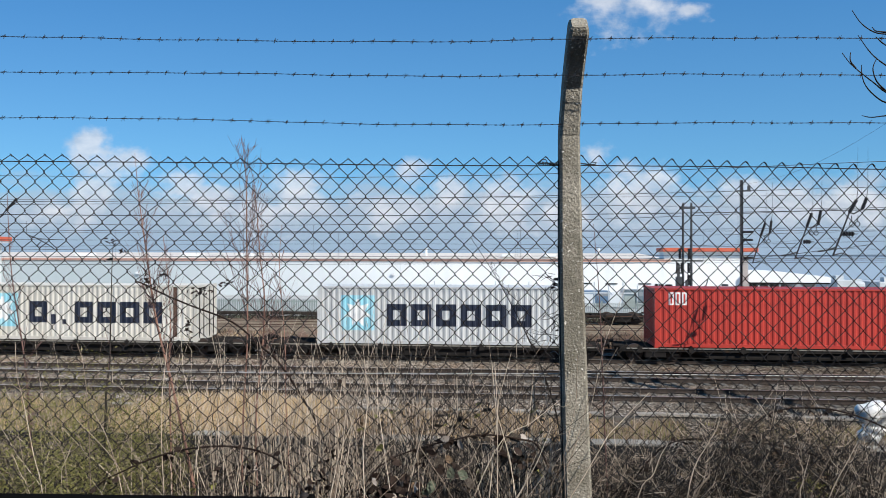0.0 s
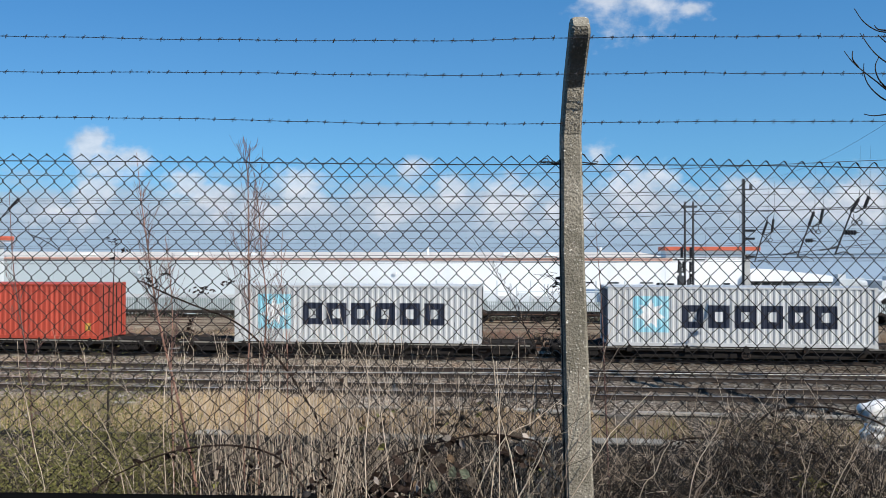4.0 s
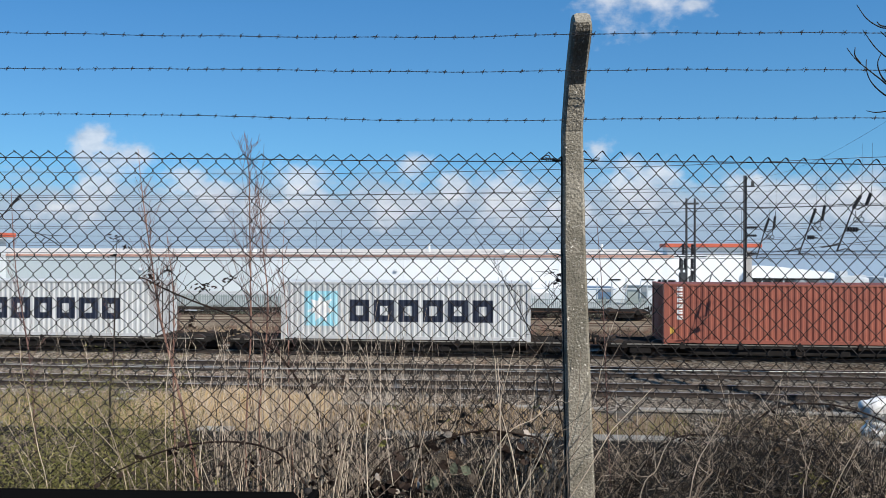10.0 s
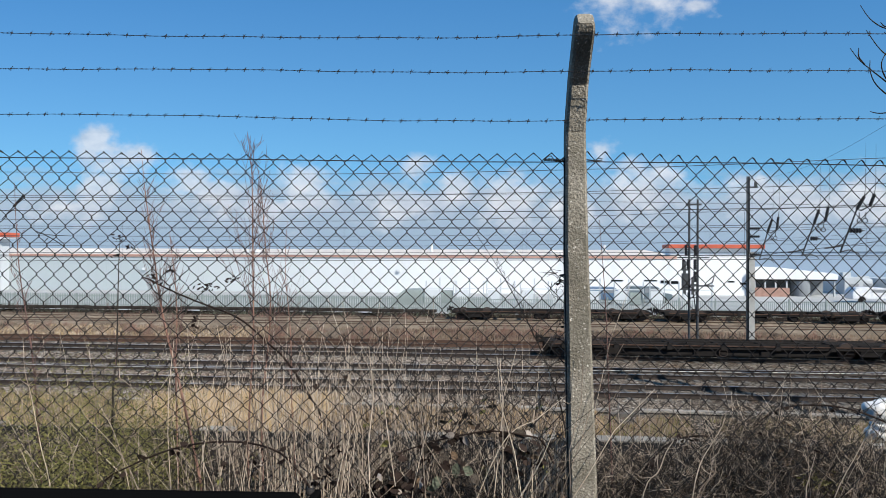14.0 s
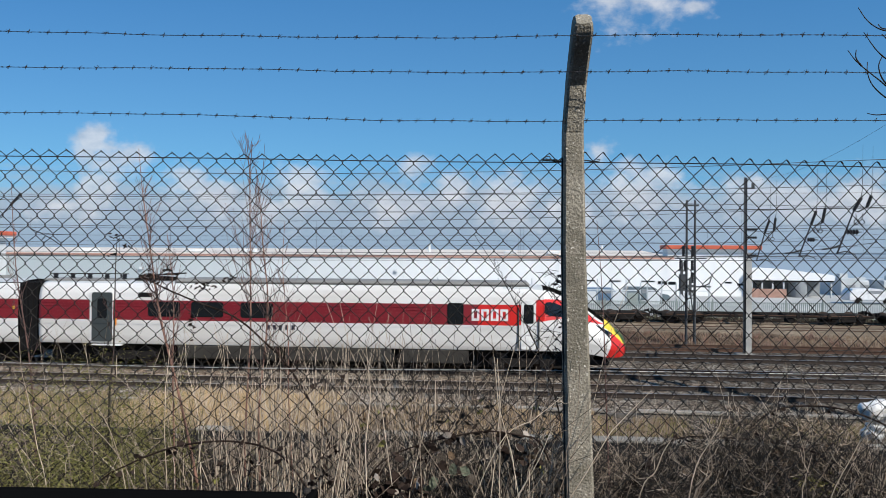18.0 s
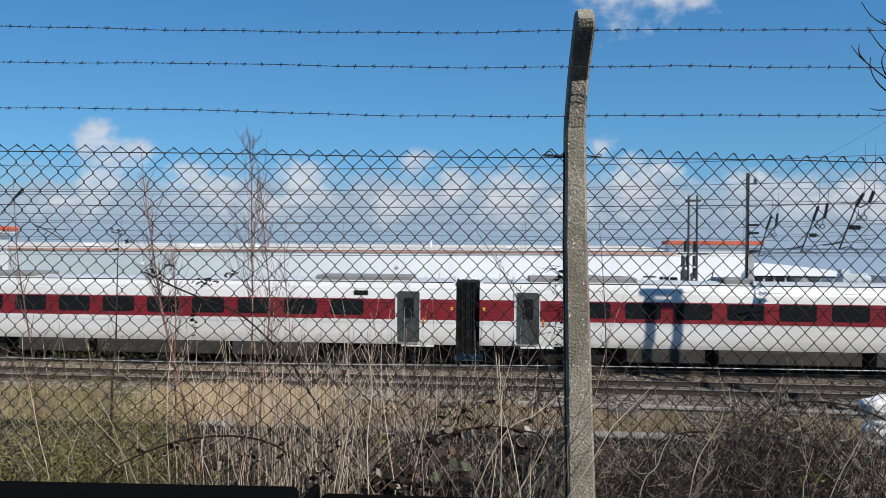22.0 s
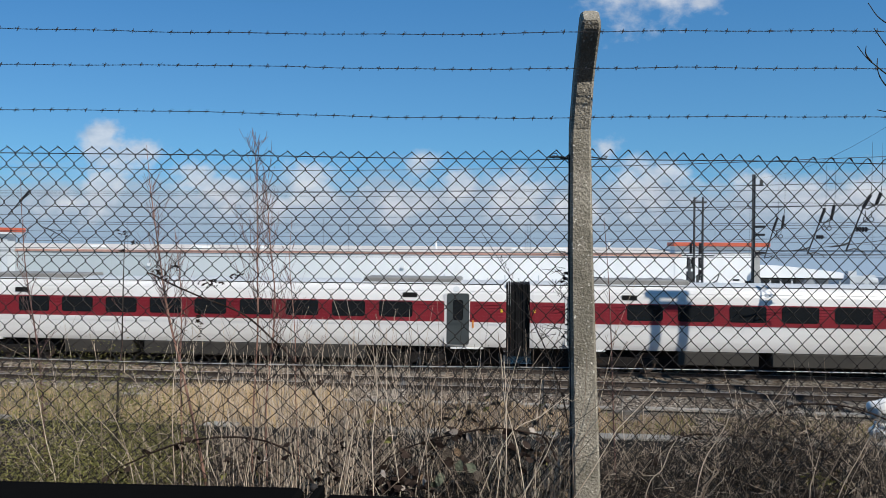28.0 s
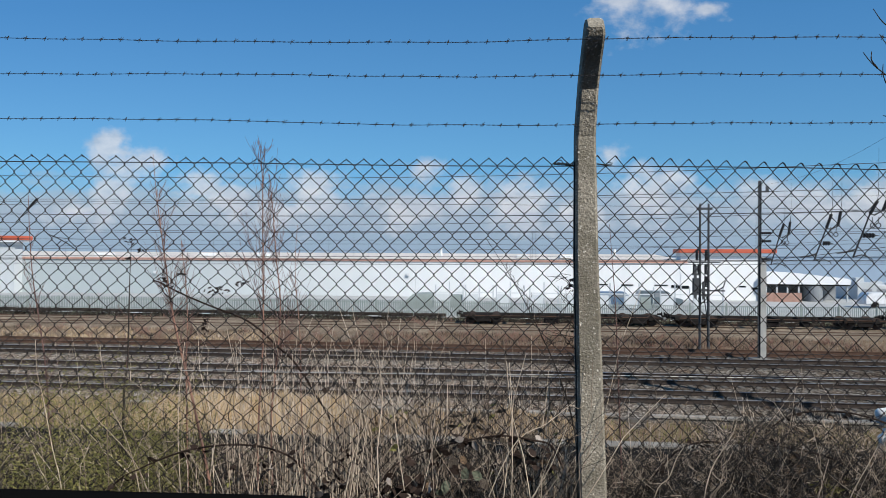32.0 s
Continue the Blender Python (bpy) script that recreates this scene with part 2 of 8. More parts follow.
M = dict(
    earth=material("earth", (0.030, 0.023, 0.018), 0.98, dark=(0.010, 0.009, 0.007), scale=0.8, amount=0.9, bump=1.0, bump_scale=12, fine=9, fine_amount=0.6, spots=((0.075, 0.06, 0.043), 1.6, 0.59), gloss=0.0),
    scrub=material("scrub", (0.30, 0.242, 0.18), 0.98, dark=(0.13, 0.10, 0.072), scale=0.5, amount=1.0, bump=1.0, bump_scale=9, fine=6, fine_amount=0.9, stretch=(0.5, 1, 1), spots=((0.10, 0.075, 0.055), 1.3, 0.585), gloss=0.0),
    road=material("tarmac", (0.06, 0.06, 0.062), 0.9, scale=2, bump=0.4),
    yard=material("yard_concrete", (0.43, 0.435, 0.42), 0.9, dark=(0.30, 0.31, 0.30), scale=0.25, amount=0.8, bump=0.3, fine=3, fine_amount=0.2),
    rail=material("rail_steel", (0.064, 0.052, 0.045), 0.85, 0.0, scale=6, amount=0.6, gloss=0.0),
    rail_top=material("polished_rail", (0.50, 0.465, 0.42), 0.42, 0.75, scale=4, amount=0.4, fine=20, fine_amount=0.2),
    rust=material("rusty_rail", (0.115, 0.074, 0.056), 0.85, scale=6, amount=0.6, gloss=0.0),
    sleeper=material("concrete_sleeper", (0.17, 0.155, 0.135), 0.9, scale=3, amount=0.8, random_tone=0.7, bump=0.4, gloss=0.0),
    concrete=material("aggregate_concrete", (0.37, 0.335, 0.27), 0.95, dark=(0.16, 0.145, 0.11), scale=7, amount=0.95, bump=0.8, bump_scale=90, fine=120, fine_amount=0.9, spots=((0.64, 0.6, 0.52), 85, 0.62), gloss=0.08),
    trough=material("trough_concrete", (0.34, 0.315, 0.27), 0.9, scale=2, amount=0.8, bump=0.4, random_tone=0.7, gloss=0.08),
    galv=material("weathered_wire", (0.040, 0.036, 0.034), 0.8, 0.0, dark=(0.015, 0.013, 0.012), scale=30, amount=0.9, gloss=0.12),
    barb=material("barbed_wire", (0.032, 0.032, 0.036), 0.6, 0.5, scale=30, amount=0.5),
    tie=material("plastic_coated_wire", (0.012, 0.013, 0.013), 0.5),
    mast=material("galvanised_mast", (0.075, 0.08, 0.085), 0.55, 0.4, scale=3, amount=0.5),
    mast_c=material("pale_mast", (0.40, 0.40, 0.38), 0.8, scale=3, amount=0.5),
    wire=material("overhead_wire", (0.04, 0.045, 0.05), 0.5, 0.4),
    insulator=material("insulator", (0.02, 0.022, 0.026), 0.7, gloss=0.2),
    white_wall=material("white_cladding", (0.78, 0.79, 0.79), 0.55, dark=(0.66, 0.68, 0.69), scale=0.15, amount=0.7, fine=1.2, fine_amount=0.05, stretch=(1, 1, 0.3)),
    mid_wall=material("light_grey_cladding", (0.60, 0.635, 0.65), 0.6, scale=0.15, amount=0.5, fine=1.2, fine_amount=0.05, stretch=(1, 1, 0.3)),
    pale_wall=material("grey_white_cladding", (0.43, 0.475, 0.50), 0.6, scale=0.15, amount=0.5, fine=1.2, fine_amount=0.05, stretch=(1, 1, 0.3)),
    brown_grass=material("brown_grass", (0.33, 0.26, 0.195), 0.95, dark=(0.19, 0.14, 0.10), scale=1.2, amount=0.9, fine=20, fine_amount=0.2, gloss=0.08),
    grey_wall=material("grey_cladding", (0.50, 0.53, 0.54), 0.6, scale=0.2, amount=0.4, fine=2, fine_amount=0.08, stretch=(1, 1, 0.3)),
    roof=material("pale_roof", (0.68, 0.62, 0.54), 0.7, scale=0.3, amount=0.3, fine=2, fine_amount=0.08),
    red_trim=material("red_trim", (0.58, 0.12, 0.06), 0.55, scale=0.6, amount=0.4),
    pink_trim=material("faded_trim", (0.62, 0.36, 0.28), 0.6, scale=0.6, amount=0.4),
    haze_wall=material("haze_tone", (0.25, 0.335, 0.43), 0.6, scale=0.1, amount=0.15, fine=1, fine_amount=0.03),
    bright_wire=material("bright_wire", (0.55, 0.53, 0.5), 0.45, 0.4, scale=20, amount=0.4),
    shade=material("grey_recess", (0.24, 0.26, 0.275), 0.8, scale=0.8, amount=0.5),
    dark=material("dark_part_and_shadow", (0.018, 0.018, 0.018), 0.95, gloss=0.0),
    under=material("underframe", (0.024, 0.022, 0.021), 0.9, scale=2, amount=0.6, bump=0.3, spots=((0.035, 0.026, 0.02), 3, 0.62), gloss=0.0),
    wagon=material("wagon_frame", (0.032, 0.029, 0.027), 0.85, scale=2, amount=0.7, spots=((0.05, 0.032, 0.022), 3, 0.62), gloss=0.0),
    wheel=material("wheel_steel", (0.07, 0.05, 0.04), 0.7, 0.4, scale=5),
    palisade=material("palisade_steel", (0.31, 0.355, 0.335), 0.75, 0.0, scale=1, amount=0.5, gloss=0.2),
    hedge=material("grey_green_scrub", (0.17, 0.19, 0.13), 0.98, scale=0.6, amount=0.9, bump=1.0, bump_scale=6, fine=5, fine_amount=0.6),
    brick=material("brick", (0.40, 0.25, 0.20), 0.9, scale=2, gloss=0.0),
    glass=material("tinted_glass", (0.012, 0.014, 0.016), 0.06, scale=1, amount=0.2, fine_amount=0.0, gloss=0.6),
    straw=material("dry_grass", (0.65, 0.475, 0.265), 0.9, dark=(0.44, 0.31, 0.16), scale=2.5, amount=0.8, fine=30, fine_amount=0.15, gloss=0.08),
    stalk=material("dead_stalk", (0.70, 0.585, 0.46), 0.8, dark=(0.34, 0.265, 0.195), scale=3, amount=0.9, fine=40, fine_amount=0.12, gloss=0.08),
    stalk_dark=material("dark_stalk", (0.061, 0.052, 0.045), 0.85, dark=(0.020, 0.017, 0.015), scale=4, amount=0.9, gloss=0.0),
    bark=material("red_brown_bark", (0.33, 0.175, 0.125), 0.75, dark=(0.13, 0.07, 0.052), scale=8, amount=0.8, bump=0.3),
    twig=material("twig", (0.18, 0.098, 0.080), 0.8, scale=8, amount=0.7),
    leaf=material("bramble_leaf", (0.105, 0.088, 0.072), 0.85, dark=(0.022, 0.017, 0.014), scale=9, amount=0.95, gloss=0.0),
    leaf_green=material("green_leaf", (0.25, 0.238, 0.078), 0.85, dark=(0.052, 0.052, 0.02), scale=7, amount=0.95, gloss=0.08),
    litter=material("leaf_litter", (0.26, 0.18, 0.115), 0.9, dark=(0.09, 0.06, 0.04), scale=6, amount=0.9, gloss=0.08),
    dead_leaf=material("blackened_leaf", (0.046, 0.033, 0.027), 0.8, dark=(0.014, 0.010, 0.009), scale=20, amount=0.9, gloss=0.0),
    pale_leaf=material("pale_leaf_underside", (0.42, 0.36, 0.31), 0.85, scale=20, amount=0.7),
    stalk_fine=material("grey_stalk", (0.37, 0.295, 0.225), 0.85, dark=(0.11, 0.082, 0.062), scale=3, amount=0.95, fine=40, fine_amount=0.2, gloss=0.08),
    moss=material("yellow_green_leaf", (0.35, 0.31, 0.13), 0.85, dark=(0.12, 0.108, 0.048), scale=9, amount=0.9, gloss=0.08),
    bag=material("white_plastic", (0.85, 0.84, 0.81), 0.45, dark=(0.66, 0.65, 0.63), scale=6, amount=0.6, bump=0.5, bump_scale=14, gloss=0.25),
    black=material("black_trim", (0.006, 0.006, 0.006), 0.8, gloss=0.0),
    train_white=material("train_white", (0.71, 0.70, 0.68), 0.34, dark=(0.50, 0.475, 0.43), scale=0.5, amount=0.6, fine=4, fine_amount=0.08, stretch=(0.25, 1, 1.6)),
    train_red=material("train_red", (0.215, 0.02, 0.028), 0.36, dark=(0.15, 0.014, 0.02), scale=0.6, amount=0.6, fine_amount=0.06),
    train_bright=material("train_bright_red", (0.60, 0.025, 0.022), 0.32, scale=0.8, amount=0.2, fine_amount=0.05),
    train_roof=material("train_roof", (0.24, 0.235, 0.22), 0.75, scale=0.8, amount=0.6),
    train_top=material("train_top", (0.52, 0.54, 0.54), 0.6, dark=(0.40, 0.41, 0.41), scale=0.6, amount=0.7, fine_amount=0.1),
    train_skirt=material("train_skirt", (0.046, 0.042, 0.036), 0.75, scale=0.7, amount=0.6, gloss=0.3, spots=((0.03, 0.027, 0.024), 1.5, 0.58)),
    train_door=material("train_door", (0.055, 0.065, 0.066), 0.4, scale=1, amount=0.3),
    yellow=material("nose_yellow", (0.80, 0.58, 0.05), 0.4, scale=1, amount=0.2),
    amber=material("amber_lens", (0.8, 0.3, 0.03), 0.3),
    bellows=material("bellows", (0.01, 0.01, 0.0105), 0.95, scale=3, gloss=0.15),
    box_white=material("container_white", (0.54, 0.555, 0.555), 0.5, dark=(0.41, 0.41, 0.40), scale=0.7, amount=0.6, fine=9, fine_amount=0.12, stretch=(1, 1, 0.35)),
    box_end=material("container_shaded_end", (0.075, 0.082, 0.105), 0.6, dark=(0.045, 0.048, 0.06), scale=0.8, amount=0.7, fine=9, fine_amount=0.15),
    box_cream=material("container_cream", (0.60, 0.58, 0.53), 0.55, dark=(0.48, 0.45, 0.38), scale=0.7, amount=0.7, fine=9, fine_amount=0.15, stretch=(1, 1, 0.35), spots=((0.25, 0.13, 0.07), 3, 0.72)),
    box_red=material("container_red", (0.46, 0.042, 0.029), 0.5, dark=(0.33, 0.032, 0.022), scale=0.8, amount=0.6, fine=9, fine_amount=0.15, stretch=(1, 1, 0.35)),
    box_orange=material("container_orange_red", (0.44, 0.066, 0.036), 0.55, dark=(0.30, 0.046, 0.028), scale=0.8, amount=0.7, fine=9, fine_amount=0.2, stretch=(1, 1, 0.35), spots=((0.22, 0.09, 0.05), 3, 0.7)),
    box_maroon=material("container_maroon", (0.275, 0.052, 0.048), 0.6, dark=(0.19, 0.038, 0.034), scale=0.8, amount=0.7, fine=9, fine_amount=0.2, stretch=(1, 1, 0.35), spots=((0.15, 0.06, 0.045), 3, 0.7)),
    box_brown=material("container_brown", (0.30, 0.088, 0.055), 0.6, dark=(0.21, 0.062, 0.042), scale=0.8, amount=0.7, fine=9, fine_amount=0.2, stretch=(1, 1, 0.35), spots=((0.15, 0.07, 0.05), 3, 0.7)),
    navy=material("navy_paint", (0.014, 0.02, 0.04), 0.5),
    blue=material("light_blue_paint", (0.20, 0.54, 0.66), 0.5, scale=1.2, amount=0.8, dark=(0.44, 0.62, 0.66), stretch=(2, 1, 0.5)),
    decal_white=material("white_paint", (0.82, 0.82, 0.8), 0.5),
    decal_yellow=material("yellow_paint", (0.62, 0.38, 0.07), 0.5),
    van=material("white_vehicle_paint", (0.75, 0.76, 0.77), 0.3),
    van_grey=material("grey_vehicle_paint", (0.13, 0.17, 0.19), 0.3),
    van_blue=material("blue_vehicle_paint", (0.12, 0.2, 0.3), 0.3),
)


def falloff_cladding():
    """White cladding with a patchy grey painted in westwards for the view's brightness fall-off."""
    m = material("falloff_cladding", (0.78, 0.79, 0.79), 0.55, dark=(0.68, 0.70, 0.71), scale=0.15, amount=0.7, fine=1.2, fine_amount=0.05, stretch=(1, 1, 0.3))
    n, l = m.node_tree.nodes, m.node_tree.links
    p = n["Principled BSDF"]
    white_tone = p.inputs["Base Color"].links[0].from_socket
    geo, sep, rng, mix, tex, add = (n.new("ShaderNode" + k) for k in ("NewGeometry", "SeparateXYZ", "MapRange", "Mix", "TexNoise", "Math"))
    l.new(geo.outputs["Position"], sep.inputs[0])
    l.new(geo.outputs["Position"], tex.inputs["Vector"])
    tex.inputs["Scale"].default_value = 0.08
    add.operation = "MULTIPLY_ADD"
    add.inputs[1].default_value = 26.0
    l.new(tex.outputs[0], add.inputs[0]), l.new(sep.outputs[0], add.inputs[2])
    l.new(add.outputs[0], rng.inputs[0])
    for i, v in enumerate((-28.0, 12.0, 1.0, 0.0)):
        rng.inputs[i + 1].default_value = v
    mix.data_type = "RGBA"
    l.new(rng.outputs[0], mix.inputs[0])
    l.new(white_tone, mix.inputs[6])
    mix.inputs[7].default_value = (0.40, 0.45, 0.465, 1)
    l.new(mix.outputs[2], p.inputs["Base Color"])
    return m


M["cladding"] = falloff_cladding()


def stone_ballast():
    """Broken stone: each cell a stone of its own tone, dark gaps between, broad rusty and oily stains."""
    m = bpy.data.materials.new("ballast")
    m.use_nodes = True
    n, l = m.node_tree.nodes, m.node_tree.links
    p = n["Principled BSDF"]
    p.inputs["Roughness"].default_value, p.inputs["Specular IOR Level"].default_value = 0.95, 0.05
    tc = n.new("ShaderNodeTexCoord")

    def cells(scale, feature):
        v = n.new("ShaderNodeTexVoronoi")
        v.feature = feature
        v.inputs["Scale"].default_value = scale
        l.new(tc.outputs["Object"], v.inputs["Vector"])
        return v

    def ramp_of(src, stops):
        r = n.new("ShaderNodeValToRGB")
        while len(r.color_ramp.elements) < len(stops):
            r.color_ramp.elements.new(0.5)
        for e, (at, c) in zip(r.color_ramp.elements, stops):
            e.position, e.color = at, (*c, 1)
        l.new(src, r.inputs[0])
        return r.outputs[0]

    def blend(kind, fac, a, b):
        x = n.new("ShaderNodeMix")
        x.data_type, x.blend_type = "RGBA", kind
        for i, v in ((0, fac), (6, a), (7, b)):
            if isinstance(v, (float, tuple)):
                x.inputs[i].default_value = v
            else:
                l.new(v, x.inputs[i])
        return x.outputs[2]
    stone = cells(13.0, "F1")
    sep = n.new("ShaderNodeSeparateColor")
    l.new(stone.outputs["Color"], sep.inputs[0])
    tone = ramp_of(sep.outputs[0], ((0.0, (0.07, 0.056, 0.045)), (0.4, (0.20, 0.162, 0.127)), (0.75, (0.32, 0.268, 0.21)), (1.0, (0.58, 0.52, 0.44))))
    gap = ramp_of(stone.outputs["Distance"], ((0.0, (1, 1, 1)), (0.5, (0.95, 0.95, 0.95)), (0.8, (0.25, 0.24, 0.23))))
    col = blend("MULTIPLY", 1.0, tone, gap)
    for scale, lo, hi, c, amount in ((0.4, 0.48, 0.75, (0.30, 0.27, 0.25, 1), 0.7), (1.4, 0.5, 0.75, (1.0, 0.72, 0.54, 1), 0.6)):
        t, r = n.new("ShaderNodeTexNoise"), n.new("ShaderNodeMapRange")
        t.inputs["Scale"].default_value, t.inputs["Detail"].default_value = scale, 4.0
        l.new(tc.outputs["Object"], t.inputs["Vector"])
        l.new(t.outputs[0], r.inputs[0])
        for i, v in enumerate((lo, hi, 0.0, amount)):
            r.inputs[i + 1].default_value = v
        col = blend("MULTIPLY", r.outputs[0], col, c)
    # the stone is darker and greyer towards the east, with a ragged edge
    where, split, spread, ragged, lay = (n.new("ShaderNode" + k) for k in ("NewGeometry", "SeparateXYZ", "MapRange", "TexNoise", "Math"))
    ragged.inputs["Scale"].default_value = 0.25
    l.new(where.outputs["Position"], split.inputs[0]), l.new(where.outputs["Position"], ragged.inputs["Vector"])
    lay.operation = "MULTIPLY_ADD"
    lay.inputs[1].default_value = 9.0
    l.new(ragged.outputs[0], lay.inputs[0]), l.new(split.outputs[0], lay.inputs[2]), l.new(lay.outputs[0], spread.inputs[0])
    for i, v in enumerate((4.0, 15.0, 0.0, 0.85)):
        spread.inputs[i + 1].default_value = v
    col = blend("MULTIPLY", spread.outputs[0], col, (0.50, 0.52, 0.53, 1))
    l.new(col, p.inputs["Base Color"])
    bump = n.new("ShaderNodeBump")
    bump.inputs["Strength"].default_value, bump.inputs["Distance"].default_value, bump.invert = 1.0, 0.03, True
    l.new(stone.outputs["Distance"], bump.inputs["Height"])
    l.new(bump.outputs[0], p.inputs["Normal"])
    return m


M["ballast"] = stone_ballast()


# ---- mesh helpers ----
def mesh_of(name, bm, mats, smooth=False):
    me = bpy.data.meshes.new(name)
    bm.to_mesh(me)
    bm.free()
    for m in mats if isinstance(mats, (list, tuple)) else [mats]:
        me.materials.append(m)
    if smooth:
        for p in me.polygons:
            p.use_smooth = True
    return me


def part(name, bm, mats, parent=None, label="", smooth=False):
    ob = new(name, mesh_of(name, bm, mats, smooth))
    ob.parent = parent
    if label:
        ob["label"] = label
    return ob


def root(name, x=0.0, y=0.0, z=0.0, rz=0.0):
    ob = new(name)
    ob.empty_display_size = 0.2
    ob.matrix_basis = pose(x, y, z, 0, 0, rz)
    return ob


def box(bm, x0, x1, y0, y1, z0, z1, mat=0, bevel=0.0):
    vs = [bm.verts.new(p) for p in ((x0, y0, z0), (x1, y0, z0), (x1, y1, z0), (x0, y1, z0), (x0, y0, z1), (x1, y0, z1), (x1, y1, z1), (x0, y1, z1))]
    fs = [bm.faces.new([vs[i] for i in q]) for q in ((3, 2, 1, 0), (4, 5, 6, 7), (0, 1, 5, 4), (1, 2, 6, 5), (2, 3, 7, 6), (3, 0, 4, 7))]
    for f in fs:
        f.material_index = mat
    if bevel:
        bmesh.ops.bevel(bm, geom=list({e for f in fs for e in f.edges}), offset=bevel, segments=1, affect="EDGES")


def boxes(*rows, bevel=0.0):
    bm = bmesh.new()
    for r in rows:
        box(bm, *r, bevel=bevel)
    return bm


def extruded(bm, pts, x0, x1, mat=0):
    """A closed outline in y and z, drawn out along x."""
    a = [bm.verts.new((x0, y, z)) for y, z in pts]
    b = [bm.verts.new((x1, y, z)) for y, z in pts]
    n = len(pts)
    for i in range(n):
        bm.faces.new((a[i], a[(i + 1) % n], b[(i + 1) % n], b[i])).material_index = mat
    bm.faces.new(a[::-1]).material_index = mat
    bm.faces.new(b).material_index = mat


def tubes(name, lines, mats, sides=4, smooth=True):
    """One mesh of many tubes; each line is (points, radius at start, radius at end[, material])."""
    verts, faces, tags = [], [], []
    ang = [2 * math.pi * k / sides for k in range(sides)]
    for line in lines:
        pts, r0, r1 = line[:3]
        tag = line[3] if len(line) > 3 else 0
        pts = [Vector(p) for p in pts]
        n, base = len(pts), len(verts)
        for i, p in enumerate(pts):
            way = (pts[min(i + 1, n - 1)] - pts[max(i - 1, 0)])
            if way.length < 1e-9:
                way = Vector((0, 0, 1))
            way.normalize()
            ref = Vector((0, 1, 0)) if abs(way.y) < 0.8 else Vector((1, 0, 0))
            u = way.cross(ref).normalized()
            v = way.cross(u)
            r = r0 + (r1 - r0) * i / max(n - 1, 1)
            verts += [p + (u * math.cos(a) + v * math.sin(a)) * r for a in ang]
        for i in range(n - 1):
            a, b = base + i * sides, base + (i + 1) * sides
            for k in range(sides):
                faces.append((a + k, a + (k + 1) % sides, b + (k + 1) % sides, b + k))
                tags.append(tag)
    me = bpy.data.meshes.new(name)
    me.from_pydata([tuple(v) for v in verts], [], faces)
    for m in mats if isinstance(mats, (list, tuple)) else [mats]:
        me.materials.append(m)
    me.polygons.foreach_set("material_index", tags)
    if smooth:
        me.polygons.foreach_set("use_smooth", [True] * len(faces))
    return me


def tube_part(name, lines, mats, parent=None, label="", sides=4):
    ob = new(name, tubes(name, lines, mats, sides))
    ob.parent = parent
    if label:
        ob["label"] = label
    return ob


def quads(name, sheets, mats):
    """One mesh of many small faces; each sheet is (corner points, material)."""
    verts, faces, tags = [], [], []
    for pts, tag in sheets:
        b = len(verts)
        verts += [tuple(p) for p in pts]
        faces.append(tuple(range(b, b + len(pts))))
        tags.append(tag)
    me = bpy.data.meshes.new(name)
    me.from_pydata(verts, [], faces)
    for m in mats if isinstance(mats, (list, tuple)) else [mats]:
        me.materials.append(m)
    me.polygons.foreach_set("material_index", tags)
    return me


def ribbed(p0, p1, r, ribs=9, sides=10, waist=0.6):
    """A ribbed rod from p0 to p1: one closed mesh with a swelling for each rib."""
    p0, p1 = Vector(p0), Vector(p1)
    way = (p1 - p0).normalized()
    ref = Vector((0, 1, 0)) if abs(way.y) < 0.8 else Vector((1, 0, 0))
    u = way.cross(ref).normalized()
    v = way.cross(u)
    bm, rings = bmesh.new(), []
    for k in range(ribs * 2 + 1):
        c, q = p0.lerp(p1, k / (ribs * 2)), r if k % 2 else r * waist
        rings.append([bm.verts.new(c + (u * math.cos(a) + v * math.sin(a)) * q) for a in [2 * math.pi * j / sides for j in range(sides)]])
    for a, b in zip(rings, rings[1:]):
        for j in range(sides):
            bm.faces.new((a[j], a[(j + 1) % sides], b[(j + 1) % sides], b[j]))
    bm.faces.new(rings[0][::-1]), bm.faces.new(rings[-1])
    bmesh.ops.recalc_face_normals(bm, faces=bm.faces)
    return bm


# ---- ground ----
FENCE_Y, FENCE_TURN = 3.0, 1.6  # the fence's distance ahead of the eye, and its turn against the rails


def ground_z(x, y):
    """The bank falls from the roadside verge to the track bed."""
    if y < 4.0:
        return 3.66
    if y < 17.0:
        return 3.66 - 0.291 * (y - 4.0)
    if y < 18.6:
        return -0.12
    if y < 48:
        return -0.3
    if y < 62:
        return -0.3 + 0.5 * min(max(y - 52.5, 0) / 2, 1)
    return 0.2 if y < 140 else 0.2 - (y - 140) * 0.0005


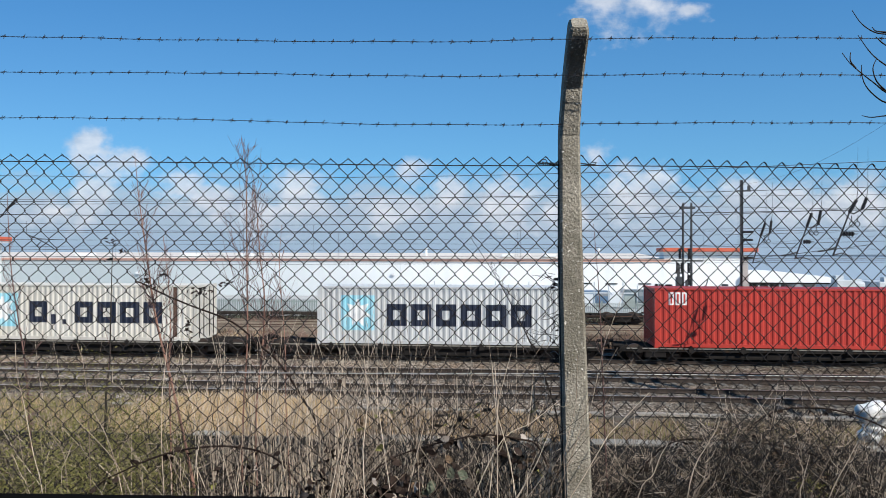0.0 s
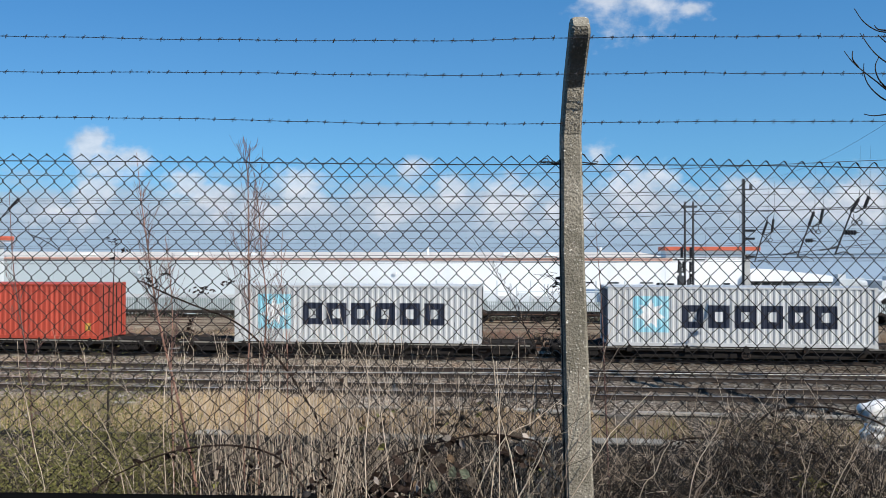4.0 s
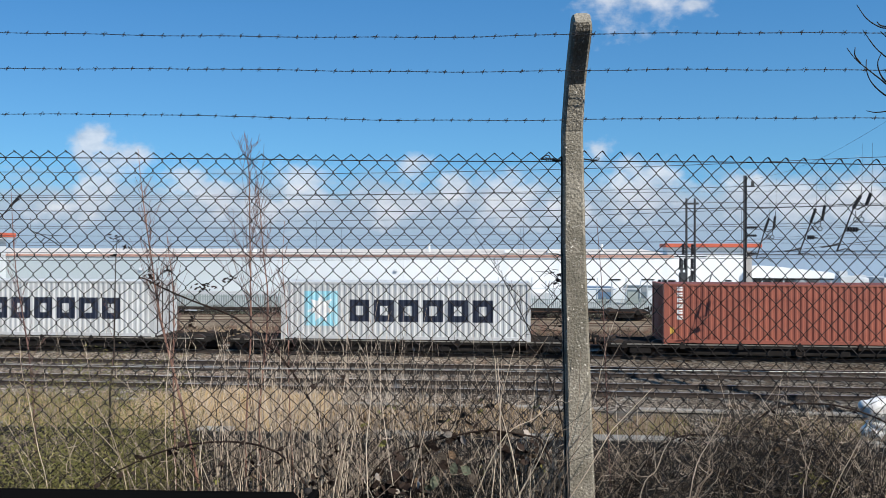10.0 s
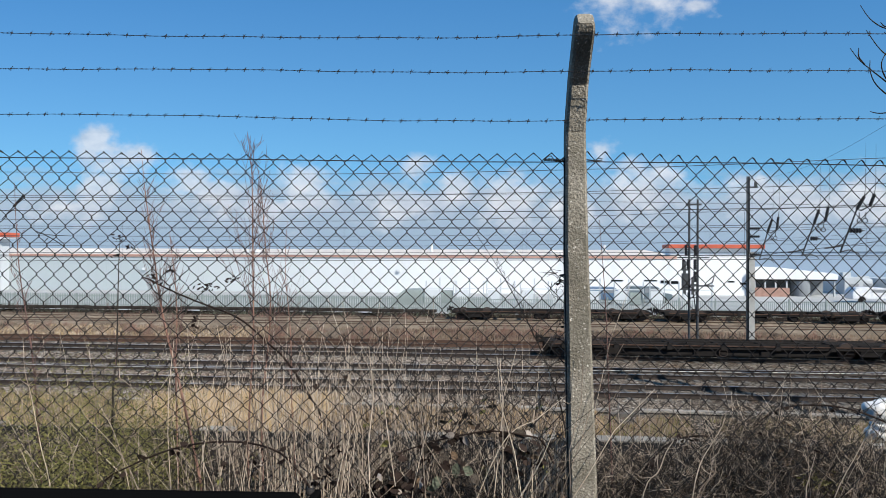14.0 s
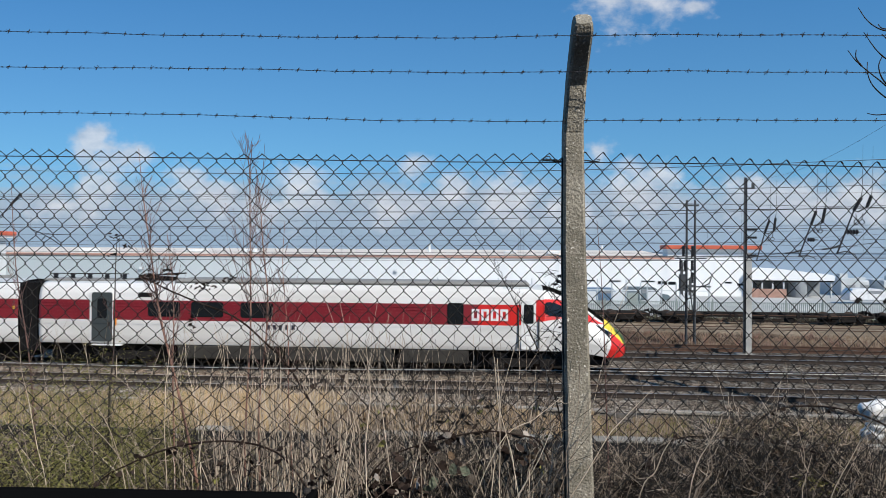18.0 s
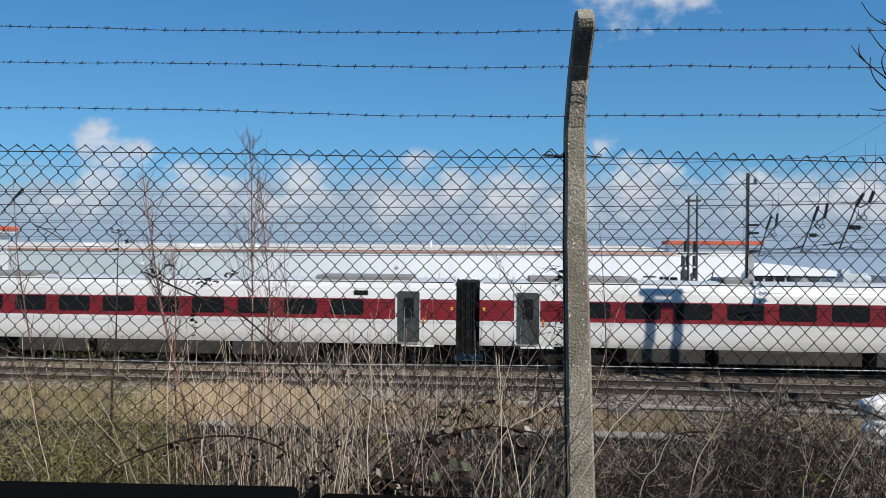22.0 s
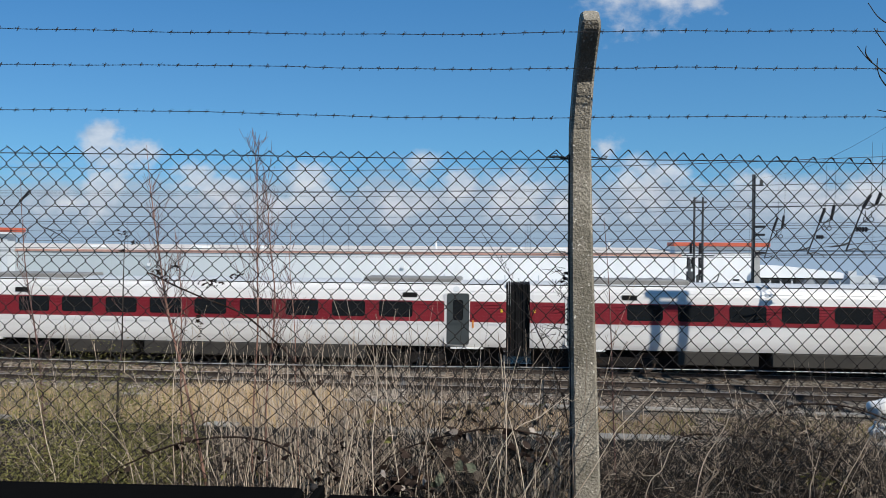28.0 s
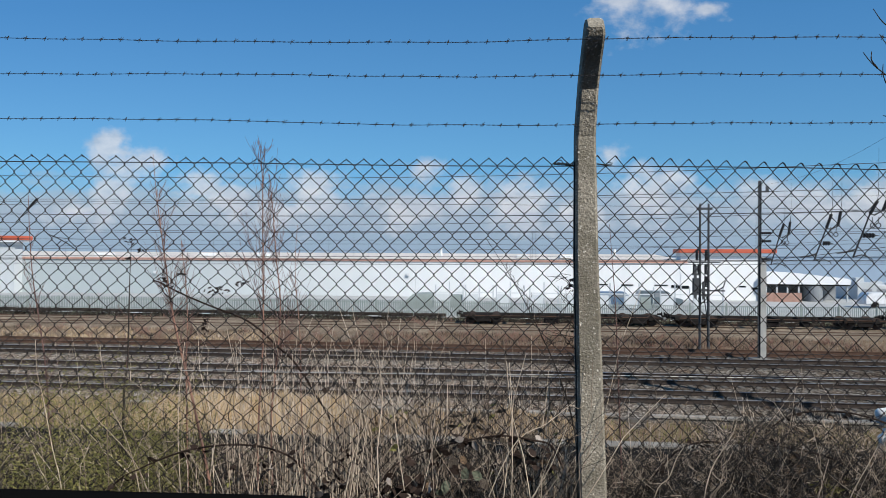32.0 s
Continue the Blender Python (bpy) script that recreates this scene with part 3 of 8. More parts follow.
def ground():
    xs = [-2500, -900, -300, -120] + [i * 1.0 - 60 for i in range(121)] + [120, 300, 900, 2500]
    ys = [-400, -100, -30, -8, 0, 2, 3] + [4 + 0.5 * i for i in range(72)] + [40 + 2 * i for i in range(30)] + [105, 120, 140, 200, 350, 700, 1500, 3500]
    verts, faces, tags = [], [], []
    for y in ys:
        for x in xs:
            bump = 0.0
            if 4 < y < 19 and abs(x) < 61:
                bump = 0.10 * noise.fractal((x * 0.7, y * 0.7, 0), 1.0, 2.0, 4)
            elif 38 < y < 45 and abs(x) < 61:
                bump = 0.16 * noise.fractal((x * 0.25, y * 0.6, 3), 1.0, 2.0, 4)
            verts.append((x, y, ground_z(x, y) + bump))
    w = len(xs)
    for j in range(len(ys) - 1):
        for i in range(w - 1):
            faces.append((j * w + i, j * w + i + 1, (j + 1) * w + i + 1, (j + 1) * w + i))
            y = (ys[j] + ys[j + 1]) / 2
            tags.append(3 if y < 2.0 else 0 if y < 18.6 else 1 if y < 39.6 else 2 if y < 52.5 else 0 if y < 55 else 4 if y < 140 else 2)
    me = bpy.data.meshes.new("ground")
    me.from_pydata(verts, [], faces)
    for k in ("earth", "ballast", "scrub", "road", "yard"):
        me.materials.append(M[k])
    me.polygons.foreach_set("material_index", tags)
    me.polygons.foreach_set("use_smooth", [True] * len(faces))
    tagged(new("ground", me), "earth bank and ballast of a railway cutting", "ground", kind="structure")


ground()
# unseen wall added behind the eye to cut the low sky's fill light
back = bmesh.new()
box(back, -90, 90, -12.4, -12.0, 3.4, 10.5)
tagged(part("wall_back", back, M["brick"]), "unseen plain wall added behind the eye to block sky light", "wall", kind="structure")

# ---- tracks ----
TRACKS = ((25.75, "dark steel rails on a ballasted track"), (29.45, "polished steel rails on the main line"),
          (34.22, "polished steel rails of the goods line"), (37.75, "rusty rails of a little used line"),
          (47.4, "rusty siding rails before the palisade"), (51.2, "rusty siding rails before the palisade"))
RAIL = ((-0.035, 0.0), (0.035, 0.0), (0.035, -0.035), (0.012, -0.045), (0.012, -0.13), (0.07, -0.145), (0.07, -0.16), (-0.07, -0.16), (-0.07, -0.145), (-0.012, -0.13), (-0.012, -0.045), (-0.035, -0.035))


def tracks():
    bm = bmesh.new()
    extruded(bm, [(y, z) for y, z in RAIL][::-1], -140, 140)
    bm.normal_update()
    for f in bm.faces:
        f.material_index = 1 if f.normal.z > 0.8 and f.calc_center_median().z > -0.01 else 0
    bright = mesh_of("rail", bm, [M["rail"], M["rail_top"]])
    bm = bmesh.new()
    extruded(bm, [(y, z) for y, z in RAIL][::-1], -140, 140)
    rusty = mesh_of("rail", bm, [M["rust"]])
    bm = bmesh.new()
    pts = ((-0.13, 0), (0.13, 0), (0.10, 0.2), (-0.10, 0.2))
    lo = [bm.verts.new((x, -1.25, z - 0.36)) for x, z in pts]
    hi = [bm.verts.new((x, 1.25, z - 0.36)) for x, z in pts]
    for i in range(4):
        bm.faces.new((lo[i], lo[(i + 1) % 4], hi[(i + 1) % 4], hi[i]))
    bm.faces.new(lo[::-1]), bm.faces.new(hi)
    bmesh.ops.recalc_face_normals(bm, faces=bm.faces)
    sleeper = mesh_of("sleeper", bm, M["sleeper"])
    for n, (y, label) in enumerate(TRACKS):
        t = tagged(root("railway_track", 0, y, 0), label, "railway track", "railway tracks")
        for side in (-0.753, 0.753):
            r = new("rail", rusty if n > 2 else bright)
            r.parent, r.location = t, (0, side, 0)
        bm = bmesh.new()
        for k in range(-215, 216):
            x = k * 0.65
            if abs(x) < 26 and n < 4:
                s = new("sleeper", sleeper)
                s.parent, s.location = t, (x, random.uniform(-0.03, 0.03), random.uniform(-0.015, 0.01))
            else:
                box(bm, x - 0.12, x + 0.12, -1.25, 1.25, -0.36, -0.165)
        tagged(part("sleeper_run", bm, M["sleeper"], t), kind="stuff")
        bm = bmesh.new()
        top = -0.19 if n < 4 else -0.045
        extruded(bm, [(-2.1, -0.34), (2.1, -0.34), (1.45, top), (-1.45, top)][::-1], -140, 140)
        bmesh.ops.recalc_face_normals(bm, faces=bm.faces)
        part("ballast_bed", bm, M["ballast" if n < 4 else "scrub"], t)


tracks()


# ---- containers and wagons ----
BOX_L, BOX_H, BOX_W, DECK = 12.19, 2.80, 2.44, 0.675
FREIGHT_Y, FREIGHT_SPEED = 34.22, 12.802
moving = []  # thing, x at the start, y, z, speed


def corrugated(bm, x0, x1, y, z0, z1, inward, pitch=0.278, depth=0.042):
    """A wall of pressed corrugations along x; inward is +1 where the box lies at greater y."""
    n = round((x1 - x0) / pitch)
    p = (x1 - x0) / n
    line = []
    for i in range(n):
        a = x0 + i * p
        line += [(a, 0), (a + 0.28 * p, 0), (a + 0.50 * p, depth), (a + 0.78 * p, depth)]
    line.append((x1, 0))
    lo = [bm.verts.new((x, y + inward * d, z0)) for x, d in line]
    hi = [bm.verts.new((x, y + inward * d, z1)) for x, d in line]
    for i in range(len(line) - 1):
        q = (lo[i], lo[i + 1], hi[i + 1], hi[i])
        bm.faces.new(q if inward > 0 else q[::-1])


def container_parts(m):
    """The shared meshes of one colour: frame, side panel, end, roof, doors."""
    h, w, l = BOX_H, BOX_W / 2, BOX_L
    out = {}
    bm = bmesh.new()
    for x0, x1 in ((0, 0.16), (l - 0.16, l)):
        for y0, y1 in ((-w, -w + 0.16), (w - 0.16, w)):
            box(bm, x0, x1, y0, y1, 0.0, h)
    for y0, y1 in ((-w, -w + 0.07), (w - 0.07, w)):
        box(bm, 0.16, l - 0.16, y0, y1, 0.03, 0.19)
        box(bm, 0.16, l - 0.16, y0, y1, h - 0.09, h - 0.01)
    for x0, x1 in ((0, 0.1), (l - 0.1, l)):
        box(bm, x0, x1, -w + 0.16, w - 0.16, 0.03, 0.17)
        box(bm, x0, x1, -w + 0.16, w - 0.16, h - 0.12, h - 0.01)
    for x in (-0.008, l - 0.17):
        for y in (-w - 0.008, w - 0.155):
            for z in (-0.01, h - 0.11):
                box(bm, x, x + 0.178, y, y + 0.163, z, z + 0.12)
    out["frame"] = mesh_of("frame", bm, m)
    bm = bmesh.new()
    corrugated(bm, 0.16, l - 0.16, -w + 0.015, 0.19, h - 0.09, 1)
    out["side_panel"] = mesh_of("side_panel", bm, m)
    bm = bmesh.new()
    corrugated(bm, 0.16, l - 0.16, w - 0.015, 0.19, h - 0.09, -1)
    out["far_panel"] = mesh_of("side_panel", bm, m)
    def pressed(span, n, depth):
        """A connected pressed sheet: points along the span with their depth."""
        line = []
        for i in range(n):
            a, p = span[0] + i * (span[1] - span[0]) / n, (span[1] - span[0]) / n
            line += [(a, 0), (a + 0.35 * p, 0), (a + 0.5 * p, depth), (a + 0.85 * p, depth)]
        return line + [(span[1], 0)]
    bm = bmesh.new()
    line = pressed((-w + 0.16, w - 0.16), 9, 0.04)
    lo, hi = [bm.verts.new((0.03 + d, y, 0.17)) for y, d in line], [bm.verts.new((0.03 + d, y, h - 0.12)) for y, d in line]
    for i in range(len(line) - 1):
        bm.faces.new((lo[i + 1], lo[i], hi[i], hi[i + 1]))
    # pale boxes get a dark west end: its shade is put into the colour
    out["end_wall"] = mesh_of("end_wall", bm, M["box_end"] if m in (M["box_white"], M["box_cream"]) else m)
    bm = bmesh.new()
    line = pressed((0.1, l - 0.1), 40, -0.02)
    lo, hi = [bm.verts.new((x, -w + 0.07, h - 0.012 + d)) for x, d in line], [bm.verts.new((x, w - 0.07, h - 0.012 + d)) for x, d in line]
    for i in range(len(line) - 1):
        bm.faces.new((lo[i], lo[i + 1], hi[i + 1], hi[i]))
    out["roof"] = mesh_of("roof", bm, m)
    out["door"] = mesh_of("door", boxes((l - 0.07, l - 0.03, -w + 0.16, -0.01, 0.17, h - 0.12)), m)
    out["door "] = mesh_of("door", boxes((l - 0.07, l - 0.03, 0.01, w - 0.16, 0.17, h - 0.12)), m)
    for k, y in enumerate((-0.85, -0.35, 0.35, 0.85)):
        out["lock_bar" + " " * k] = mesh_of("lock_bar", boxes((l - 0.03, l + 0.005, y - 0.018, y + 0.018, 0.1, h - 0.08)), M["galv"])
    return out


def press_depth(x):
    """How far the pressed side panel lies behind its outer face at x."""
    n = round((BOX_L - 0.32) / 0.278)
    q = (x - 0.16) / (BOX_L - 0.32) * n % 1.0
    return 0.0 if x < 0.16 or x > BOX_L - 0.16 else float(np.interp(q, (0, 0.28, 0.5, 0.78, 1.0), (0, 0, 0.042, 0.042, 0)))


def pressed_sheet(x0, x1, z0, z1, proud=0.005):
    """A painted patch that follows the panel's corrugations."""
    n, p = round((BOX_L - 0.32) / 0.278), (BOX_L - 0.32) / round((BOX_L - 0.32) / 0.278)
    xs = [x0, x1] + [0.16 + p * (k + q) for k in range(n) for q in (0, 0.28, 0.5, 0.78) if x0 < 0.16 + p * (k + q) < x1]
    xs.sort()
    at = [(x, -BOX_W / 2 + 0.015 - proud + press_depth(x)) for x in xs]
    return [([(a, ya, z0), (b, yb, z0), (b, yb, z1), (a, ya, z1)], 0) for (a, ya), (b, yb) in zip(at, at[1:])]


def decal(name, rows, m, parent, proud=0.005):
    """Painted shapes on the side panel: rows of x0, x1, z0, z1."""
    ob = new(name, quads(name, [q for row in rows for q in pressed_sheet(*row, proud)], m))
    ob.parent = parent
    return ob


def stems(x0, x1, z0, z1, n, fill=0.82, gone=(), stroke=0.31):
    """A word as plain shapes: n equal hollow blocks, each of four bars."""
    rows, p, h = [], (x1 - x0) / n, z1 - z0
    for i in range(n):
        if i not in gone:
            a, w = x0 + i * p, p * fill
            t = stroke * min(w, h)
            rows += [(a, a + w, z0, z0 + t), (a, a + w, z1 - t, z1), (a, a + t, z0 + t, z1 - t), (a + w - t, a + w, z0 + t, z1 - t)]
    return rows


KIT = {k: container_parts(M[k]) for k in ("box_white", "box_cream", "box_red", "box_orange", "box_maroon", "box_brown")}


def container(x, colour, style, label):
    c = tagged(root("shipping_container", x, FREIGHT_Y, DECK), label, "shipping container", "containers on the goods train")
    for key, me in KIT[colour].items():
        o = new("side_panel" if key == "far_panel" else key.strip(), me)
        o.parent = c
    if style in ("star", "worn"):
        gone = (1,) if style == "worn" else ()
        rows = stems(3.41, 10.62, 0.88, 1.95, 6, gone=gone)
        for k in range(0, len(rows), 4):
            decal("letter_mark", rows[k:k + 4], M["navy"], c)["label"] = "dark navy block mark"
        if style == "worn":
            decal("letter_remnant", [(4.6, 4.85, 0.8, 1.3)], M["navy"], c)
            decal("letter_remnant", [(5.2, 5.4, 0.8, 1.05)], M["navy"], c)
            decal("rust_streak", [(10.98, 11.16, 0.22, 2.78)], M["rust"], c)
            decal("rust_streak", [(0.2, 0.3, 0.4, 2.6)], M["rust"], c)
        sq = decal("emblem", [(1.16, 2.82, 0.66, 2.36)], M["blue"], c)
        sq["label"] = "pale blue square emblem"
        rays = []  # a seven-pointed star in upright strips across the corrugations
        tips = [(1.99 + (0.70 if k % 2 == 0 else 0.36) * math.sin(math.pi * k / 7), 1.51 + (0.74 if k % 2 == 0 else 0.38) * math.cos(math.pi * k / 7)) for k in range(14)]
        for j in range(24):
            mid = 1.99 + (j - 11.5) * 0.058
            cross = []
            for (xa, za), (xb, zb) in zip(tips, tips[1:] + tips[:1]):
                if (xa - mid) * (xb - mid) < 0:
                    cross.append(za + (zb - za) * (mid - xa) / (xb - xa))
            cross.sort()
            for lo, hi in zip(cross[::2], cross[1::2]):
                rays += pressed_sheet(mid - 0.029, mid + 0.029, lo, hi, 0.009)
        st = new("star", quads("star", rays, M["decal_white"]))
        st.parent = sq
    elif style == "corner":
        rows = stems(0.65, 1.55, 2.0, 2.6, 3)
        for k in range(0, len(rows), 4):
            decal("letter_mark", rows[k:k + 4], M["decal_white"], c)["label"] = "small white block mark"
        decal("placard", [(11.4, 11.72, 0.45, 0.82)], M["decal_yellow"], c)
    elif style == "square":
        rows = stems(5.15, 6.6, 1.68, 2.4, 2) + stems(5.15, 6.5, 0.66, 1.36, 2)
        for k in range(0, len(rows), 4):
            decal("letter_mark", rows[k:k + 4], M["decal_yellow"], c)["label"] = "yellow block mark"
        decal("painted_bar", [(5.15, 6.6, 1.46, 1.58)], M["decal_yellow"], c)
        decal("placard", [(11.3, 11.55, 0.35, 0.6)], M["decal_yellow"], c)
    elif style == "column":
        for i in range(6):
            z = 2.48 - i * 0.27
            decal("letter_mark", [(0.62, 0.90, z, z + 0.07), (0.62, 0.90, z + 0.11, z + 0.18), (0.62, 0.70, z + 0.07, z + 0.11)], M["decal_white"], c)["label"] = "white block mark in a column"
        for row in ((0.3, 0.48, 0.45, 0.75), (11.55, 11.7, 1.3, 1.5)):
            decal("placard", [row], M["decal_yellow"], c)
    moving.append((c, x, FREIGHT_Y, DECK, FREIGHT_SPEED))
    return c


def bogie_bm():
    bm = bmesh.new()
    for y in (-1.0, 1.0):
        box(bm, -1.35, 1.35, y - 0.06, y + 0.06, 0.42, 0.62)
        box(bm, -0.45, 0.45, y - 0.08, y + 0.08, 0.28, 0.5)
        for x in (-0.9, 0.9):
            box(bm, x - 0.18, x + 0.18, y - 0.1, y + 0.1, 0.3, 0.6)
    box(bm, -0.3, 0.3, -1.0, 1.0, 0.45, 0.65)
    return bm


def wheelset_bm(r=0.42):
    bm = bmesh.new()
    for y in (-0.753, 0.753):
        bmesh.ops.create_cone(bm, cap_ends=True, segments=28, radius1=r, radius2=r, depth=0.13, matrix=Matrix.Translation((0, y, r)) @ Matrix.Rotation(math.pi / 2, 4, "X"))
    bmesh.ops.create_cone(bm, cap_ends=True, segments=10, radius1=0.08, radius2=0.08, depth=2.1, matrix=Matrix.Translation((0, 0, r)) @ Matrix.Rotation(math.pi / 2, 4, "X"))
    return bm


BOGIE, WHEELS = mesh_of("bogie", bogie_bm(), M["under"]), mesh_of("wheelset", wheelset_bm(0.40), M["wheel"])


def mount(name, me, parent, x, z=0.0, label=""):
    o = new(name, me)
    o.parent, o.location = parent, (x, 0, z)
    if label:
        o["label"] = label
    return o


def buffer_bm():
    bm, rings = bmesh.new(), []
    for x, r in ((-0.12, 0.09), (0.16, 0.09), (0.17, 0.21), (0.22, 0.2)):
        rings.append([bm.verts.new((x, r * math.cos(a), 0.72 + r * 0.8 * math.sin(a))) for a in [2 * math.pi * k / 14 for k in range(14)]])
    for a, b in zip(rings, rings[1:]):
        for k in range(14):
            bm.faces.new((a[k], a[(k + 1) % 14], b[(k + 1) % 14], b[k]))
    bm.faces.new(rings[-1])
    bmesh.ops.recalc_face_normals(bm, faces=bm.faces)
    return bm


BUFFER = mesh_of("buffer", buffer_bm(), M["under"])


def bogie(parent, x, drop=0.0):
    b = new("bogie", BOGIE)
    b.parent, b.location = parent, (x, 0, -drop)
    for dx in (-0.9, 0.9):
        w = new("wheelset", WHEELS)
        w.parent, w.location = b, (dx, 0, 0)


def wagon(x, length, label="low dark container flat wagon with two bogies", y=None):
    parked = y is not None
    w = tagged(root("flat_wagon", x, y if parked else FREIGHT_Y, 0.0), label, "railway wagon", "wagons parked on the siding" if parked else "wagons of the goods train")
    bm = bmesh.new()
    for y0, y1 in ((-1.2, -1.05), (1.05, 1.2)):
        box(bm, 0.1, length - 0.1, y0, y1, 0.48, 0.665)
    for y0, y1 in () if parked else ((-0.5, -0.3), (0.3, 0.5)):
        box(bm, 0.1, length - 0.1, y0, y1, 0.14, 0.655)
    for i in range(9):
        a = 0.12 + i * (length - 0.44) / 8
        box(bm, a, a + 0.2, -1.05, 1.05, 0.5, 0.645)
    part("frame", bm, M["wagon"], w)
    part("side_rail", boxes((0.4, length - 0.4, -1.235, -1.2, 0.605, 0.655)), M["rust" if label.startswith("empty") else "trough"], w, "edge strip along the deck")
    belly = ((3.3, 0.48), (4.3, 0.2), (length - 4.3, 0.2), (length - 3.3, 0.48))  # deep sill between the bogies
    for y0 in () if parked else (-1.04, 1.0):
        bm = bmesh.new()
        near, far = [bm.verts.new((x0, y0, z)) for x0, z in belly], [bm.verts.new((x0, y0 + 0.04, z)) for x0, z in belly]
        for i in range(4):
            bm.faces.new((near[i], near[(i + 1) % 4], far[(i + 1) % 4], far[i]))
        bm.faces.new(near[::-1]), bm.faces.new(far)
        bmesh.ops.recalc_face_normals(bm, faces=bm.faces)
        part("sill", bm, M["wagon"], w)
    for i in range(7):
        a = 0.9 + i * (length - 2.0) / 6
        part("lock_bracket", boxes((a, a + 0.22, -1.27, -1.2, 0.44, 0.69), (a + 0.06, a + 0.14, -1.26, -1.12, 0.69, 0.76)), M["wagon"], w)
    part("brake_gear", boxes((length * 0.42, length * 0.42 + 1.1, -1.1, -0.3, 0.1, 0.45), bevel=0.04), M["under"], w)
    part("air_tank", boxes((length * 0.6, length * 0.6 + 0.5, -1.12, -0.4, 0.1, 0.45), bevel=0.08), M["under"], w)
    part("brake_rod", boxes((2.6, length - 2.6, -1.13, -1.09, 0.16, 0.2)), M["under"], w)
    ring = [(length * 0.5 + 0.2 * math.cos(a), -1.24, 0.32 + 0.18 * math.sin(a)) for a in [2 * math.pi * k / 18 for k in range(19)]]
    tube_part("handbrake_wheel", [(ring, 0.02, 0.02), ([ring[0], ring[9]], 0.012, 0.012)], M["wheel"], w)
    for xb in (1.75, length - 1.75):
        bogie(w, xb)
        part("bolster", boxes((xb - 1.5, xb + 1.5, -0.6, 0.6, 0.62, 0.672)), M["wagon"], w)
        part("spring_cover", boxes((xb - 0.5, xb + 0.5, -1.16, -1.09, 0.18, 0.5), bevel=0.04), M["under"], w)
    for xe, s in ((0.0, -1), (length, 1)):
        for side in (-0.87, 0.87):
            b = mount("buffer", BUFFER, w, xe)
            b.location.y = side
            b.rotation_euler = (0, 0, 0 if s > 0 else math.pi)
    if not parked:
        moving.append((w, x, FREIGHT_Y, 0, FREIGHT_SPEED))


LOADS = ((7.4, "box_red", "corner", "bright red corrugated steel shipping container with white lettering"),
         (-8.75, "box_white", "star", "pale grey corrugated shipping container with a blue emblem"),
         (-27.03, "box_cream", "worn", "weathered cream shipping container with part of its lettering gone"),
         (-46.05, "box_white", "star", "pale grey corrugated shipping container with a blue emblem"),
         (-64.21, "box_white", "star", "pale grey corrugated shipping container with a blue emblem"),
         (-83.39, "box_orange", "corner", "orange-red corrugated shipping container with small white lettering"),
         (-101.69, "box_maroon", "square", "dark maroon shipping container with yellow lettering"),
         (-120.35, "box_brown", "column", "rust-brown shipping container with white lettering in a column"),
         (-138.75, "box_white", "star", "pale grey corrugated shipping container with a blue emblem"),
         (-157.42, "box_white", "star", "pale grey corrugated shipping container with a blue emblem"))
for row in LOADS:
    container(*row)
starts = [r[0] for r in LOADS]
cuts = [starts[0] + BOX_L + 2.6] + [(a + b + BOX_L) / 2 for a, b in zip(starts, starts[1:])] + [starts[-1] - 2.9]
for right, left in zip(cuts, cuts[1:]):
    wagon(left + 0.28, right - left - 0.56)
wagon(cuts[-1] - 17.0, 16.7, "empty low flat wagon at the train's tail")
for k in range(3):
    wagon(-3.8 + 15.2 * k, 14.6, "empty dark flat wagon parked on the far siding", TRACKS[5][0])

# ---- passenger train ----
TRAIN_Y, TRAIN_Z, TRAIN_SPEED, TRAIN_NOSE = 29.45, 0.045, 17.644, -3.258 - 17.644 * 17.5
# half outline of the body: y outwards, z, paint above this point
SECTION = ((1.16, 0.30), (1.19, 0.62), (1.23, 0.92), (1.285, 1.08), (1.322, 1.28), (1.34, 1.60), (1.345, 1.95), (1.34, 2.36), (1.325, 2.80), (1.28, 3.10), (1.19, 3.32), (1.02, 3.49), (0.7, 3.58), (0.0, 3.62))
PAINT = [M[k] for k in ("train_skirt", "train_white", "train_red", "train_top", "train_bright", "yellow", "black")]


def band_of(z):
    return 0 if z < 0.92 else 1 if z < 1.95 else 2 if z < 2.80 else 1 if z < 3.5 else 3


def ring_of(scale_w, z_lo, z_hi):
    pts = []
    for y, z in SECTION:
        zz = z_lo + (z - 0.30) / 3.32 * (z_hi - z_lo)
        pts.append((y * scale_w, zz))
    return [(-y, z) for y, z in pts] + [(y, z) for y, z in pts[-2::-1]]


def loft(bm, rows, paint):
    """rows: x and ring of (y, z); paint(x, y, z) gives the material slot."""
    rings = [[bm.verts.new((x, y, z)) for y, z in ring] for x, ring in rows]
    for a, b in zip(rings, rings[1:]):
        n = len(a)
        for i in range(n):
            f = bm.faces.new((a[i], b[i], b[(i + 1) % n], a[(i + 1) % n]))
            f.material_index = paint(f.calc_center_median())
    for end in (rings[0], rings[-1]):
        f = bm.faces.new(end)
        f.material_index = 6
    bmesh.ops.recalc_face_normals(bm, faces=bm.faces)


